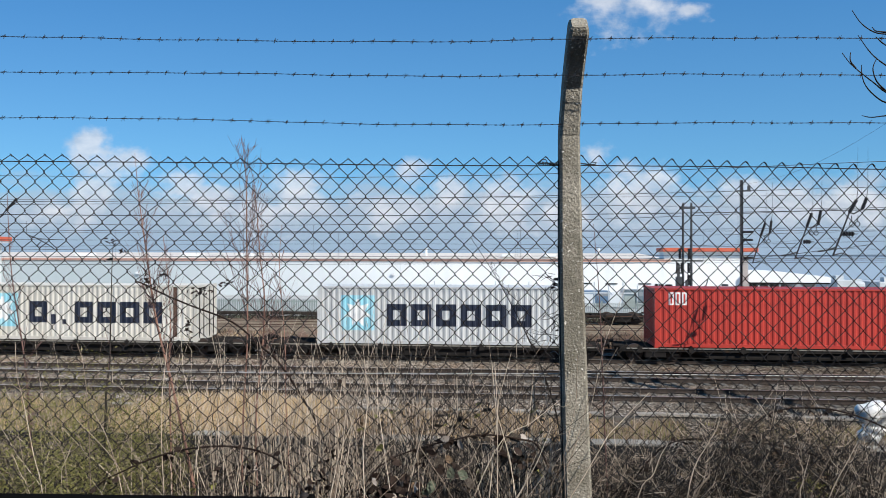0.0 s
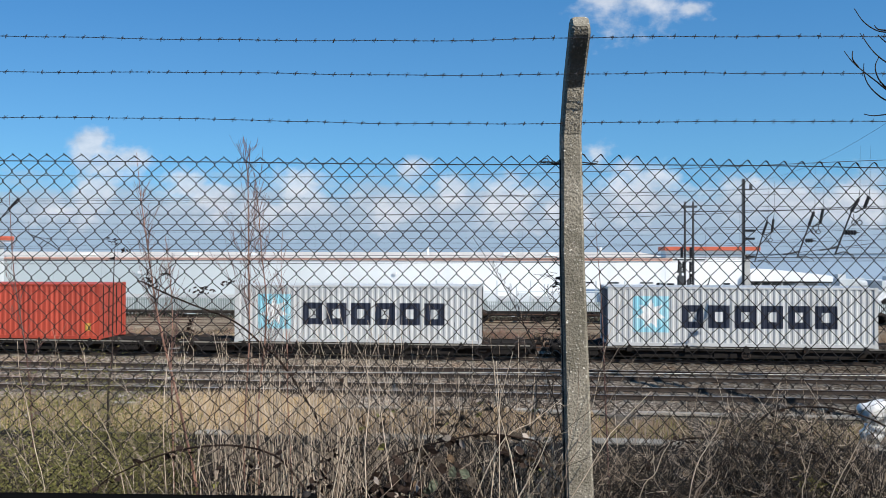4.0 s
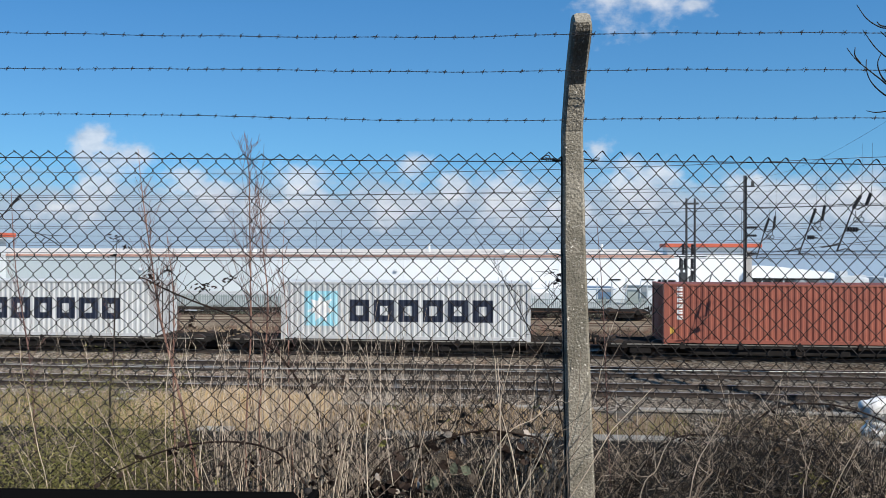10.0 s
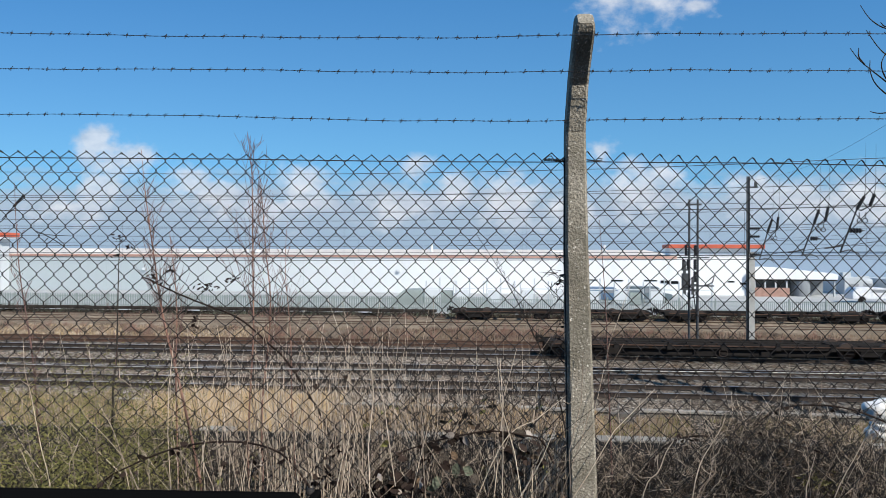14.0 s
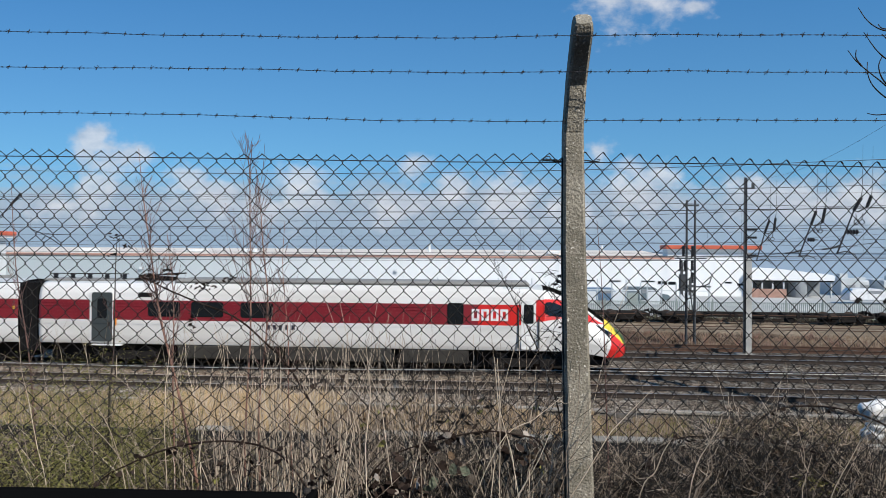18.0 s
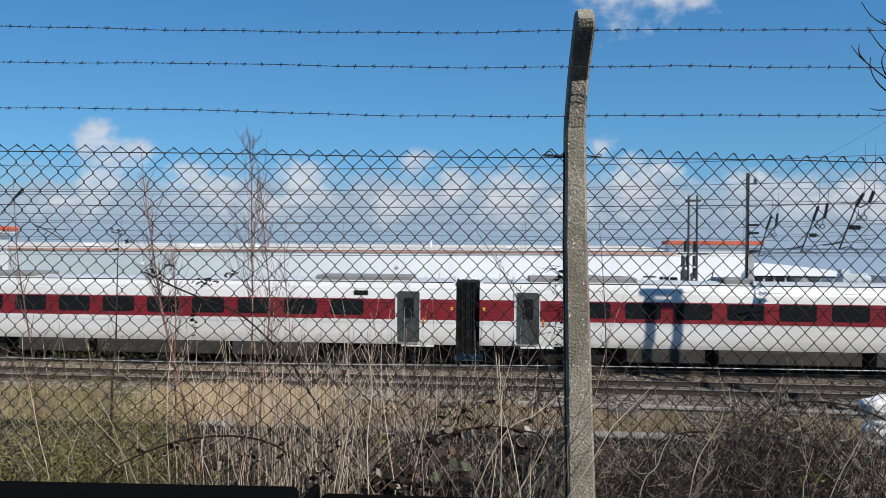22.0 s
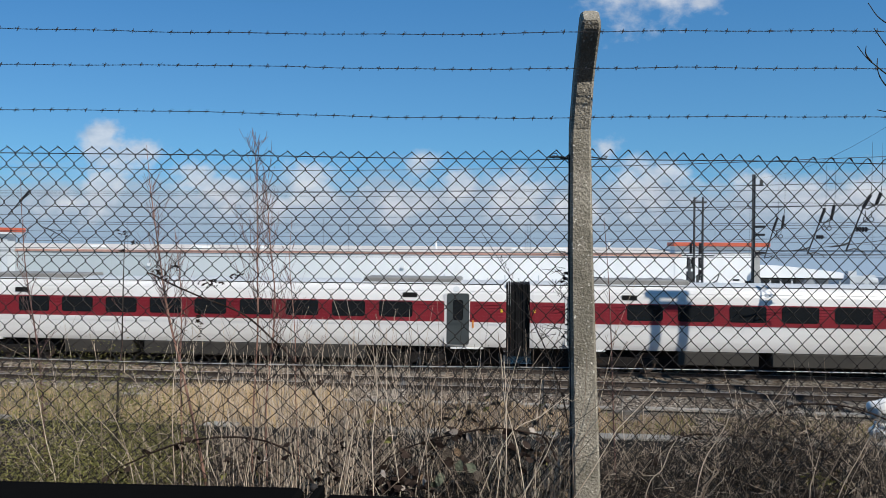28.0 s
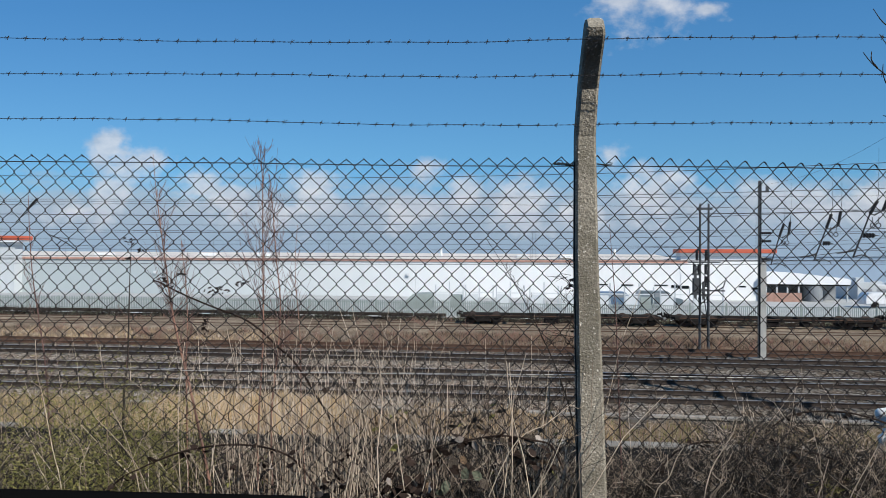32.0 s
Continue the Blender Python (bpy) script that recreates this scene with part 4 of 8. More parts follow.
def rounded_plate(x0, x1, z0, z1, y, t, r=0.12, mat=0, bm=None):
    """An upright plate in the x-z plane with rounded corners, its outer face at -y."""
    bm = bm or bmesh.new()
    pts = []
    for cx, cz, a0 in ((x1 - r, z0 + r, -90), (x1 - r, z1 - r, 0), (x0 + r, z1 - r, 90), (x0 + r, z0 + r, 180)):
        for k in range(4):
            a = radians(a0 + 30 * k)
            pts.append((cx + r * math.cos(a), cz + r * math.sin(a)))
    lo = [bm.verts.new((x, -y, z)) for x, z in pts]
    hi = [bm.verts.new((x, -y + t, z)) for x, z in pts]
    n = len(pts)
    for i in range(n):
        bm.faces.new((lo[i], hi[i], hi[(i + 1) % n], lo[(i + 1) % n])).material_index = mat
    bm.faces.new(lo).material_index = mat
    bm.faces.new(hi[::-1]).material_index = mat
    return bm


WINDOW = mesh_of("window", rounded_plate(-0.7, 0.7, 2.12, 2.76, 1.352, 0.05, 0.1), M["glass"])
DOOR = mesh_of("door", rounded_plate(-0.46, 0.46, 1.02, 3.12, 1.362, 0.08, 0.09), M["train_door"])
DOOR_GLASS = mesh_of("door_window", rounded_plate(-0.2, 0.22, 2.02, 2.86, 1.37, 0.05, 0.1), M["glass"])
DOOR_FRAME = mesh_of("door_frame", rounded_plate(-0.56, 0.49, 1.0, 3.15, 1.35, 0.05, 0.1), M["train_white"])
STEP = mesh_of("door_step", boxes((-0.5, 0.85, -1.36, -1.1, 0.85, 0.9)), M["decal_white"])
LIGHT = mesh_of("door_light", boxes((-0.03, 0.03, -1.37, -1.34, 1.72, 2.02)), M["amber"])
SCREEN = mesh_of("display", boxes((-0.3, 0.3, -1.315, -1.25, 2.93, 3.13)), M["dark"])


def door_set(car, x, light=1):
    mount("door_frame", DOOR_FRAME, car, x)
    d = mount("door", DOOR, car, x, label="dark grey sliding door")
    mount("door_window", DOOR_GLASS, d, 0)
    mount("door_step", STEP, car, x + light * 0.2)
    mount("door_light", LIGHT, car, x + light * 0.62, label="amber door lamp")


def red_ribs(car, x0, x1):
    for z in (2.07, 2.19, 2.31, 2.43, 2.55, 2.67):
        part("rib", boxes((x0, x1, -1.353, -1.335, z - 0.012, z + 0.012)), M["train_red"], car)


def roof_kit(car, rows, pantograph=None):
    for x0, x1, h in rows:
        part("roof_equipment", boxes((x0, x1, -0.85, 0.85, 3.5, 3.62 + h), bevel=0.05), M["train_roof"], car, "grey roof equipment casing")
    if pantograph is not None:
        x, s = pantograph
        bm = bmesh.new()
        box(bm, x - 0.9, x + 0.9, -0.55, 0.55, 3.62, 3.7)
        base = part("pantograph_base", bm, M["under"], car)
        arms = [([(x - s * 0.7, 0, 3.72), (x + s * 1.0, 0, 3.80)], 0.045, 0.04), ([(x + s * 1.0, 0, 3.80), (x - s * 0.8, 0, 3.88)], 0.035, 0.03),  # folded down
                ([(x - s * 0.8, -0.8, 3.9), (x - s * 0.8, 0.8, 3.9)], 0.03, 0.03), ([(x - s * 0.55, -0.8, 3.9), (x - s * 0.55, 0.8, 3.9)], 0.03, 0.03)]
        tube_part("pantograph_arm", arms, M["under"], base, sides=6)
        for k in range(5):
            xi = x + s * (1.5 + k * 0.8)
            part("insulator", ribbed((xi, -0.3, 3.58), (xi, -0.3, 3.86), 0.12, 4), M["insulator"], car)
        part("busbar", boxes((min(x + s * 1.3, x + s * 4.9), max(x + s * 1.3, x + s * 4.9), -0.33, -0.27, 3.86, 3.9)), M["under"], car)
        part("roof_plinth", boxes((min(x + s * 1.2, x + s * 5.0), max(x + s * 1.2, x + s * 5.0), -0.7, 0.7, 3.55, 3.66), bevel=0.03), M["train_roof"], car)


def carriage_common(car, length, skirt):
    part("gutter", boxes((0.6, length - 0.6, -1.06, -1.02, 3.475, 3.5)), M["black"], car)
    part("crease", boxes((0.6, length - 0.6, -1.25, -1.22, 3.205, 3.217)), M["train_top"], car)
    for x, s in ((0.48, 1), (length - 0.48, -1)):
        part("notice", boxes((x + s * 0.18 - 0.05, x + s * 0.18 + 0.05, -1.35, -1.325, 2.37, 2.49)), M["yellow"], car, "small yellow notice beside the gangway")
        bm = bmesh.new()
        bmesh.ops.create_cone(bm, cap_ends=True, segments=20, radius1=0.13, radius2=0.13, depth=0.03, matrix=Matrix.Translation((x + s * 2.05, -1.2, 3.28)) @ Matrix.Rotation(radians(62), 4, "X"))
        part("speaker_grille", bm, M["train_top"], car)
    # dark box added to stand for the shade beneath the body
    part("underfloor", boxes((0.6, length - 0.6, -0.62, 0.62, 0.14, 0.95)), M["under"], car)
    for xb in (4.3, length - 4.3):
        bogie(car, xb, TRAIN_Z)
    for x0, x1 in skirt:
        part("equipment_case", boxes((x0, x1, -1.24, 1.24, 0.34, 0.9), bevel=0.04), M["train_skirt"], car)


def bellows(car, x, width=0.5):
    bm = bmesh.new()
    for k in range(5):
        a = x + k * width / 5
        box(bm, a + 0.01, a + width / 5 - 0.01, -1.18 + 0.05 * (k % 2), 1.18 - 0.05 * (k % 2), 0.55, 3.5 + 0.03 * (k % 2))
    part("gangway_bellows", bm, M["bellows"], car, "black folded gangway bellows")


def carriage(rear, length, windows, doors, label="", roof=(), skirt=((6.4, 9.5), (10.0, 15.5), (16.0, 19.6))):
    """A middle carriage: x runs from its rear end at 0 to its front at length."""
    car = tagged(root("railway_carriage", 0, TRAIN_Y, TRAIN_Z), label, "railway carriage", "carriages of the passenger train")
    x0, x1 = 0.48, length - 0.48
    bm = bmesh.new()
    xs = [x0, x0 + 0.15] + [x0 + 0.15 + (x1 - x0 - 0.3) * k / 12 for k in range(1, 12)] + [x1 - 0.15, x1]
    loft(bm, [(x, [(y * (0.985 if x in (x0, x1) else 1.0), max(z, 0.92 if z < 0.92 else z)) for y, z in ring_of(1.0, 0.30, 3.62) if z > 0.9]) for x in xs], lambda c: band_of(c.z))
    part("body", bm, PAINT, car, "white body with a dark red band", smooth=False)
    for x in windows:
        mount("window", WINDOW, car, x)
    for x, s in doors:
        door_set(car, x, s)
    stops = sorted([(x - 0.72, x + 0.72) for x in windows] + [(d - 0.62, d + 0.62) for d, _ in doors])
    at = x0 + 0.1
    for a, b in stops + [(x1 - 0.1, x1)]:
        if a - at > 0.3:
            red_ribs(car, at, a)
        at = max(at, b)
    for x, _ in doors:
        mount("display", SCREEN, car, x + (2.0 if x < length / 2 else -2.0))
    carriage_common(car, length, skirt)
    bellows(car, 0.0, 0.5), bellows(car, length - 0.5, 0.5)
    roof_kit(car, roof)
    start = TRAIN_NOSE + rear
    moving.append((car, start, TRAIN_Y, TRAIN_Z, TRAIN_SPEED))
    return car


# the nose: distance from the tip, roof height, half width, underside
NOSE = ((0.0, 1.05, 0.30, 0.93), (0.04, 1.32, 0.52, 0.84), (0.12, 1.50, 0.70, 0.76), (0.35, 1.72, 0.92, 0.68), (0.76, 2.06, 1.08, 0.66), (1.25, 2.38, 1.18, 0.74), (1.7, 2.72, 1.24, 0.82),
        (2.13, 3.00, 1.28, 0.88), (2.6, 3.22, 1.31, 0.91), (3.1, 3.42, 1.33, 0.92), (3.6, 3.55, 1.34, 0.92), (4.2, 3.61, 1.345, 0.92), (5.0, 3.62, 1.345, 0.92))

NOSE = tuple((0.28 + s * 0.944, top, w, lo) for s, top, w, lo in NOSE)


def driving_car(front, windows, doors, label):
    """An end carriage: the tip of the nose lies at x = 0, the body runs to -25.85; a rear one is turned round."""
    car = tagged(root("driving_carriage", 0, TRAIN_Y, TRAIN_Z), label, "railway carriage", "carriages of the passenger train")
    side = 1 if front else -1
    nose = NOSE if front else tuple((5.0 + (q[0] - 5.0) * 1.05, *q[1:]) for q in NOSE)

    def paint(c):
        s, z = -c.x, c.z
        if s > 6.4:
            return band_of(z)
        q = s - nose[0][0] if front else (s - nose[0][0]) * 0.9
        top = np.interp(s, [k[0] for k in nose], [k[1] for k in nose])
        low = np.interp(q, (0.9, 1.2, 1.83, 2.53, 3.08, 3.86, 4.64), (1.99, 2.03, 2.17, 2.29, 2.21, 2.09, 1.95))
        high = np.interp(q, (0.9, 1.2, 2.15, 2.85, 3.63, 4.4), (1.99, 2.12, 2.74, 3.0, 3.03, 2.80))
        if q < 0.95 and z > 0.98 and z > top - (0.36 if q > 0.2 else 0.26 + q * 0.5) and (front or z > top - 0.14):
            return 5 if front else 2
        if z < 1.62 and q < 0.72 + 0.5 * max(1.25 - z, 0) ** 1.5 and (front or z < 1.0):
            return 4 if front else 2
        if q > 0.9 and low < z < high:
            return 4
        if 0.9 < q < 5.2 and z > top - 0.17:
            return 6 if q < 3.5 else 3
        return 1 if z < 3.5 else 3

    rows = []
    n_fine = []
    for k in range(len(nose) - 1):
        a, b = nose[k], nose[k + 1]
        m = max(2, round((b[0] - a[0]) / 0.034))
        for j in range(m):
            q = j / m
            n_fine.append(tuple(u + (v - u) * q for u, v in zip(a, b)))
    n_fine.append(nose[-1])
    stations = [(-s, top, w, lo) for s, top, w, lo in n_fine] + [(-s, 3.62, 1.345, 0.92) for s in (5.05, 5.2, 5.4, 5.6, 5.8, 6.0, 6.2, 6.4, 6.6, 8, 12, 16, 20, 24, 25.2, 25.37)]
    for x, top, w, lo in stations:
        half = []
        for k in range(97):
            z = lo + (top - lo) * k / 96
            q = k / 96
            if top > 3.55:
                prof = np.interp(z, [p[1] for p in SECTION], [p[0] for p in SECTION]) / 1.345 if k < 96 else 0.0
            else:
                prof = (1 - max(q - 0.35, 0) ** 2 * 1.9) * (1 - 0.10 * max(0.25 - q, 0) * 4) if k < 96 else 0.0
            half.append((w * max(prof, 0.0), z))
        rows.append((x, [(-y, z) for y, z in half] + [(y, z) for y, z in half[-2::-1]]))
    bm = bmesh.new()
    loft(bm, rows, paint)
    body = part("body", bm, PAINT, car, "white body with a bright red nose")
    for f in body.data.polygons:
        f.use_smooth = abs(f.normal.x) < 0.9
    for sy in (-1, 1):
        # cab side glass follows the flank
        sheets = []
        def flank(s, z):
            top = np.interp(s, [q[0] for q in nose], [q[1] for q in nose])
            w = np.interp(s, [q[0] for q in nose], [q[2] for q in nose])
            lo = np.interp(s, [q[0] for q in nose], [q[3] for q in nose])
            q = (z - lo) / (top - lo)
            return w * (1 - max(q - 0.35, 0) ** 2 * 1.9) if top < 3.55 else np.interp(z, [p[1] for p in SECTION], [p[0] for p in SECTION])
        grid = []
        tip = nose[0][0]
        for i in range(13):
            u = i / 12
            s = tip + 1.95 + 1.5 * u
            z_lo = 2.28 + 0.10 * u + 0.14 * max(u - 0.85, 0) / 0.15
            z_hi = float(np.interp(u, (0, 0.32, 0.64, 0.88, 1.0), (2.30, 2.60, 2.85, 2.92, 2.84)))
            grid.append([(-s, sy * (flank(s, z_lo + (z_hi - z_lo) * j / 5) + 0.014), z_lo + (z_hi - z_lo) * j / 5) for j in range(6)])
        for i in range(12):
            for j in range(5):
                q = [grid[i][j], grid[i + 1][j], grid[i + 1][j + 1], grid[i][j + 1]]
                sheets.append((q if sy < 0 else q[::-1], 0))
        g = new("cab_side_window", quads("cab_side_window", sheets, M["glass"]))
        g.parent = car
        lamp = []
        for i in range(6):  # a slanted wedge of dark glass
            sa, sb = tip + 1.32 - i * 0.11, tip + 1.32 - (i + 1) * 0.11
            za, zb = 2.0 - i * 0.055, 2.0 - (i + 1) * 0.055
            ha, hb = 0.03 + 0.035 * i, 0.03 + 0.035 * (i + 1) if i < 5 else 0.08
            q = [(-sa, sy * (flank(sa, za - ha) + 0.016), za - ha), (-sb, sy * (flank(sb, zb - hb) + 0.016), zb - hb), (-sb, sy * (flank(sb, zb) + 0.016), zb), (-sa, sy * (flank(sa, za) + 0.016), za)]
            lamp.append((q if sy < 0 else q[::-1], 0))
        hl = new("headlight", quads("headlight", lamp, M["glass"]))
        hl.parent = car
    # side fittings belong to the flank that faces -y when the car runs forwards, to the other one when it is turned
    for x in windows:
        o = mount("window", WINDOW, car, -x)
        if not front:
            o.rotation_euler = (0, 0, math.pi)
    for x in doors:
        if front and x < 10:  # painted over: only its window shows dark
            w = mount("door_window", mesh_of("door_window", rounded_plate(-0.36, 0.3, 1.98, 2.86, 1.36, 0.05, 0.1), M["glass"]), car, -x)
            continue
        f = mount("door_frame", DOOR_FRAME, car, -x)
        d = mount("door", DOOR, car, -x, label="dark grey sliding door")
        w = mount("door_window", DOOR_GLASS, d, 0)
        st = mount("door_step", STEP, car, -x)
        am = mount("door_light", LIGHT, car, -x + side * 0.62, label="amber door lamp")
        if not front:
            for o in (f, d, st, am):
                o.rotation_euler = (0, 0, math.pi)
    cab = mount("cab_door", mesh_of("cab_door", rounded_plate(-0.3, 0.3, 1.0, 2.98, 1.356, 0.05, 0.06), M["decal_white"]), car, -4.35 if front else -3.95)
    mount("cab_door_window", mesh_of("cab_door_window", rounded_plate(-0.2, 0.2, 2.05, 2.82, 1.362, 0.03, 0.06), M["glass"]), cab, 0)
    for dx in (-0.41, 0.41):
        part("grab_rail", boxes((dx - 0.03, dx + 0.03, -1.385, -1.34, 1.05, 2.7 if dx < 0 else 2.2)), M["train_door"], cab, "grey grab rail")
    letters = new("lettering", quads("lettering", [([(x0, -1.356, z0), (x1, -1.356, z0), (x1, -1.356, z1), (x0, -1.356, z1)], 0) for x0, x1, z0, z1 in stems(0.0, 1.56, 2.14, 2.62, 4)], M["decal_white"]))
    letters.parent, letters.location, letters["label"] = car, (-6.67, 0, 0), "white block lettering"
    if not front:
        for o in (cab, letters):
            o.rotation_euler = (0, 0, math.pi)
        letters.location = (-4.75, 0, 0)
    stops = sorted([(x - 0.72, x + 0.72) for x in windows] + [(x - 0.62, x + 0.62) for x in doors])
    at = 6.9
    for a, b in stops + [(25.2, 25.3)]:
        if a - at > 0.3:
            for z in (2.07, 2.19, 2.31, 2.43, 2.55, 2.67):
                y0, y1 = (-1.353, -1.335) if front else (1.335, 1.353)
                part("rib", boxes((-a, -at, y0, y1, z - 0.012, z + 0.012)), M["train_red"], car)
        at = max(at, b)
    # added dark box: shade below the body, hiding the ballast behind
    part("underfloor", boxes((-25.2, -2.0, -0.62, 0.62, 0.14, 0.95)), M["under"], car)
    shown = mount("display", SCREEN, car, -20.6 if front else -8.86)
    if not front:
        shown.rotation_euler = (0, 0, math.pi)
    for xb in (-4.6, -21.6):
        bogie(car, xb, TRAIN_Z)
    for x0, x1 in ((-9.6, -6.8), (-14.5, -10), (-19.2, -15)):
        part("equipment_case", boxes((x0, x1, -1.24, 1.24, 0.34, 0.9), bevel=0.04), M["train_skirt"], car)
    bellows(car, -25.85, 0.5)
    part("roof_equipment", boxes((-19.5, -4.3, -0.95, 0.95, 3.5, 3.72), bevel=0.09), M["train_roof"], car, "long grey roof fairing")
    roof_kit(car, [], (-20.6, -1))
    part("coupler_cover", boxes((-2.2, -1.0, -0.7, 0.7, 0.3, 0.52), bevel=0.06), M["under"], car)
    word = [(0.0, 0.12), (0.26, 0.4), (0.52, 0.64), (0.78, 0.9), (1.05, 1.2)]
    az = new("lettering", quads("lettering", [([(a, -1.352, 1.46), (b, -1.352, 1.46), (b, -1.352, 1.66), (a, -1.352, 1.66)], 0) for a, b in word], M["navy"]))
    az.parent, az.location = car, (-15.25 if front else -14.0, 0, 0.18)
    if not front:
        az.rotation_euler = (0, 0, math.pi)
    x = TRAIN_NOSE if front else TRAIN_NOSE - 233.7
    moving.append((car, x, TRAIN_Y, TRAIN_Z, TRAIN_SPEED, 0 if front else 180))
    return car


driving_car(True, (15.7, 17.85, 19.75), (7.3, 22.5), "white and red pointed driving carriage leading the train")
mid_windows = [5.05 + 1.99 * k for k in range(9)]
ROOFS = ((8.7, 11.9, 0.1), (10.3, 11.5, 0.14))  # roof boxes that only the first two have
for k in range(7):
    carriage(-25.85 - 26.0 * (k + 1), 26.0, mid_windows, ((2.45, 1), (23.55, 1)), label="white railway carriage with a dark red window band",
             roof=((2.5, 6.9, 0.12), (19.5, 23.6, 0.12)) + ROOFS[k:k + 1])
driving_car(False, [9.55 + 1.99 * k for k in range(6)], (6.93, 22.9), "white and red pointed driving carriage at the train's tail")


# ---- fence ----
def along(x, *knots):
    """A height or place between fitted ones, carried on straight past both ends."""
    xs, zs = [k[0] for k in knots], [k[1] for k in knots]
    if x < xs[0]:
        return zs[0] + (x - xs[0]) * (zs[1] - zs[0]) / (xs[1] - xs[0])
    if x > xs[-1]:
        return zs[-1] + (x - xs[-1]) * (zs[-1] - zs[-2]) / (xs[-1] - xs[-2])
    return float(np.interp(x, xs, zs))


def mesh_column(m):
    """The place along the fence of half cell m; the weave is stretched unevenly between the posts."""
    return along(m / 2, (0, -2.24), (6, -1.753), (12, -1.26), (17, -0.85), (24, -0.301), (30, 0.169), (33, 0.399), (37, 0.709), (42, 1.099), (48, 1.551))


def mesh_top(x):
    if abs(x) > 3:
        return mesh_top(math.copysign(3.0, x))
    return along(x, (-2.24, 5.4625), (-1.91, 5.46), (-1.75, 5.4515), (-1.26, 5.4415), (-0.85, 5.4325), (-0.3, 5.43), (0.17, 5.4378), (0.4, 5.4368), (0.71, 5.421), (1.1, 5.406), (1.55, 5.3936), (3.0, 5.43))


def fence():
    f = tagged(root("chain_link_fence", 0, FENCE_Y, 0, FENCE_TURN), "chain-link fence with concrete posts and three strands of barbed wire", "fence")
    bottom = 3.68

    def knot(m, j):
        """The crossing in half column m and row j, counted down from the top wire."""
        x = mesh_column(m)
        pitch = along(x, (-1.9, 0.0437), (0.7, 0.0421)) if abs(x) < 3 else 0.043
        shear = max(0.0, min(0.0027, (-1.0 - x) * 0.0034))
        z = mesh_top(x) - j * pitch if j >= 0 else mesh_top(x) + (0.0335 if x < 0.3 else 0.040)
        slack = 0.0022 * noise.noise((x * 3, z * 3, 1)), 0.0018 * noise.noise((x * 4, z * 4, 9))
        return x - shear * max(j, 0) + slack[0], 0.010 * math.sin(x * 1.3 + z), z + slack[1]
    lines, knots = [], []
    for i in range(-115, 164):
        pts = []
        for j in range(-1, 43):
            m = i + ((i + j) & 1)
            x, y, z = knot(m, j)
            if z < bottom:
                break
            s = ((i + j) & 1) * 2 - 1  # the wire turns here towards -s
            y += 0.003 * s
            if j == -1:
                if i & 1:  # the twisted end hooks over its neighbour
                    pts += [(x + 0.013, y - 0.004, z - 0.010), (x + 0.007, y - 0.005, z - 0.001), (x, y - 0.002, z + 0.004)]
                else:
                    pts += [(x + 0.003, y, z + 0.002), (x - 0.004, y, z - 0.002)]
                continue
            pts += [(x - 0.0022 * s, y, z + 0.0055), (x + 0.0012 * s, y, z), (x - 0.0022 * s, y, z - 0.0055)]
            if i + j & 1:
                knots.append(([(x - 0.001, y - 0.004, z + 0.0035), (x + 0.001, y - 0.004, z - 0.0035)], 0.0026, 0.0026))
        lines.append((pts, 0.0019, 0.0019))
    tagged(tube_part("wire_mesh", lines + knots, M["galv"], f, "dark weathered diamond wire mesh"), kind="stuff")

    def strand(rise, r, mat, y=0.012):
        for a, b in ((-2.72, 0.3), (0.3, 2.94), (-7.0, -2.72), (2.94, 7.0)):
            pts = [(a + (b - a) * k / 24, y, rise(a + (b - a) * k / 24)) for k in range(25)]
            tube_part("line_wire", [(pts, r, r)], mat, f)
    strand(lambda x: along(max(-3.0, min(x, 3.0)), (-2.28, 5.4678), (-1.23, 5.4565), (-0.72, 5.4467), (-0.32, 5.44), (0.17, 5.4366), (0.37, 5.437), (0.63, 5.4334), (0.99, 5.4295), (1.22, 5.426), (1.61, 5.415), (3.0, 5.44)), 0.0022, M["galv"])
    strand(lambda x: 4.532 - 0.012 * math.sin(math.pi * min(max((x + 2.72) / 3.02, 0), 1)), 0.0022, M["bright_wire"])
    strand(lambda x: 3.72, 0.002, M["galv"])

    def post(x, lean):
        """A square concrete post with chamfered edges, cranked towards the road at its top: place, height, width, depth, sideways shift."""
        bm = bmesh.new()
        rows = ((-0.01, 3.4, 0.135, 0.135, 0.045), (-0.008, 4.0, 0.116, 0.125, 0.0325), (-0.006, 4.6, 0.105, 0.115, 0.015), (-0.004, 5.06, 0.096, 0.108, 0.002), (0.0, 5.555, 0.084, 0.1, -0.004),
                (-0.055, 5.745, 0.079, 0.1, 0.0015), (-0.14, 5.84, 0.078, 0.1, 0.003), (-0.212, 5.915, 0.078, 0.1, 0.004), (-0.224, 5.935, 0.072, 0.09, 0.004), (-0.228, 5.945, 0.06, 0.075, 0.004))
        rings = []
        for k, (y, z, w, d, side) in enumerate(rows):
            cx = x + side + lean * (5.555 - z)
            ang = (0, 0, 0, 0, 0.25, 0.55, 0.72, 0.8, 0.8, 0.8)[k]
            dy, dz = d * math.cos(ang), d * math.sin(ang)
            c = 0.010
            pts = [(-w / 2 + c, 0), (w / 2 - c, 0), (w / 2, c / d), (w / 2, 1 - c / d), (w / 2 - c, 1), (-w / 2 + c, 1), (-w / 2, 1 - c / d), (-w / 2, c / d)]
            rings.append([bm.verts.new((cx + u, y + v * dy - 0.05, z + v * dz)) for u, v in pts])
        for a, b in zip(rings, rings[1:]):
            for i in range(8):
                bm.faces.new((a[i], a[(i + 1) % 8], b[(i + 1) % 8], b[i]))
        bm.faces.new(rings[-1])
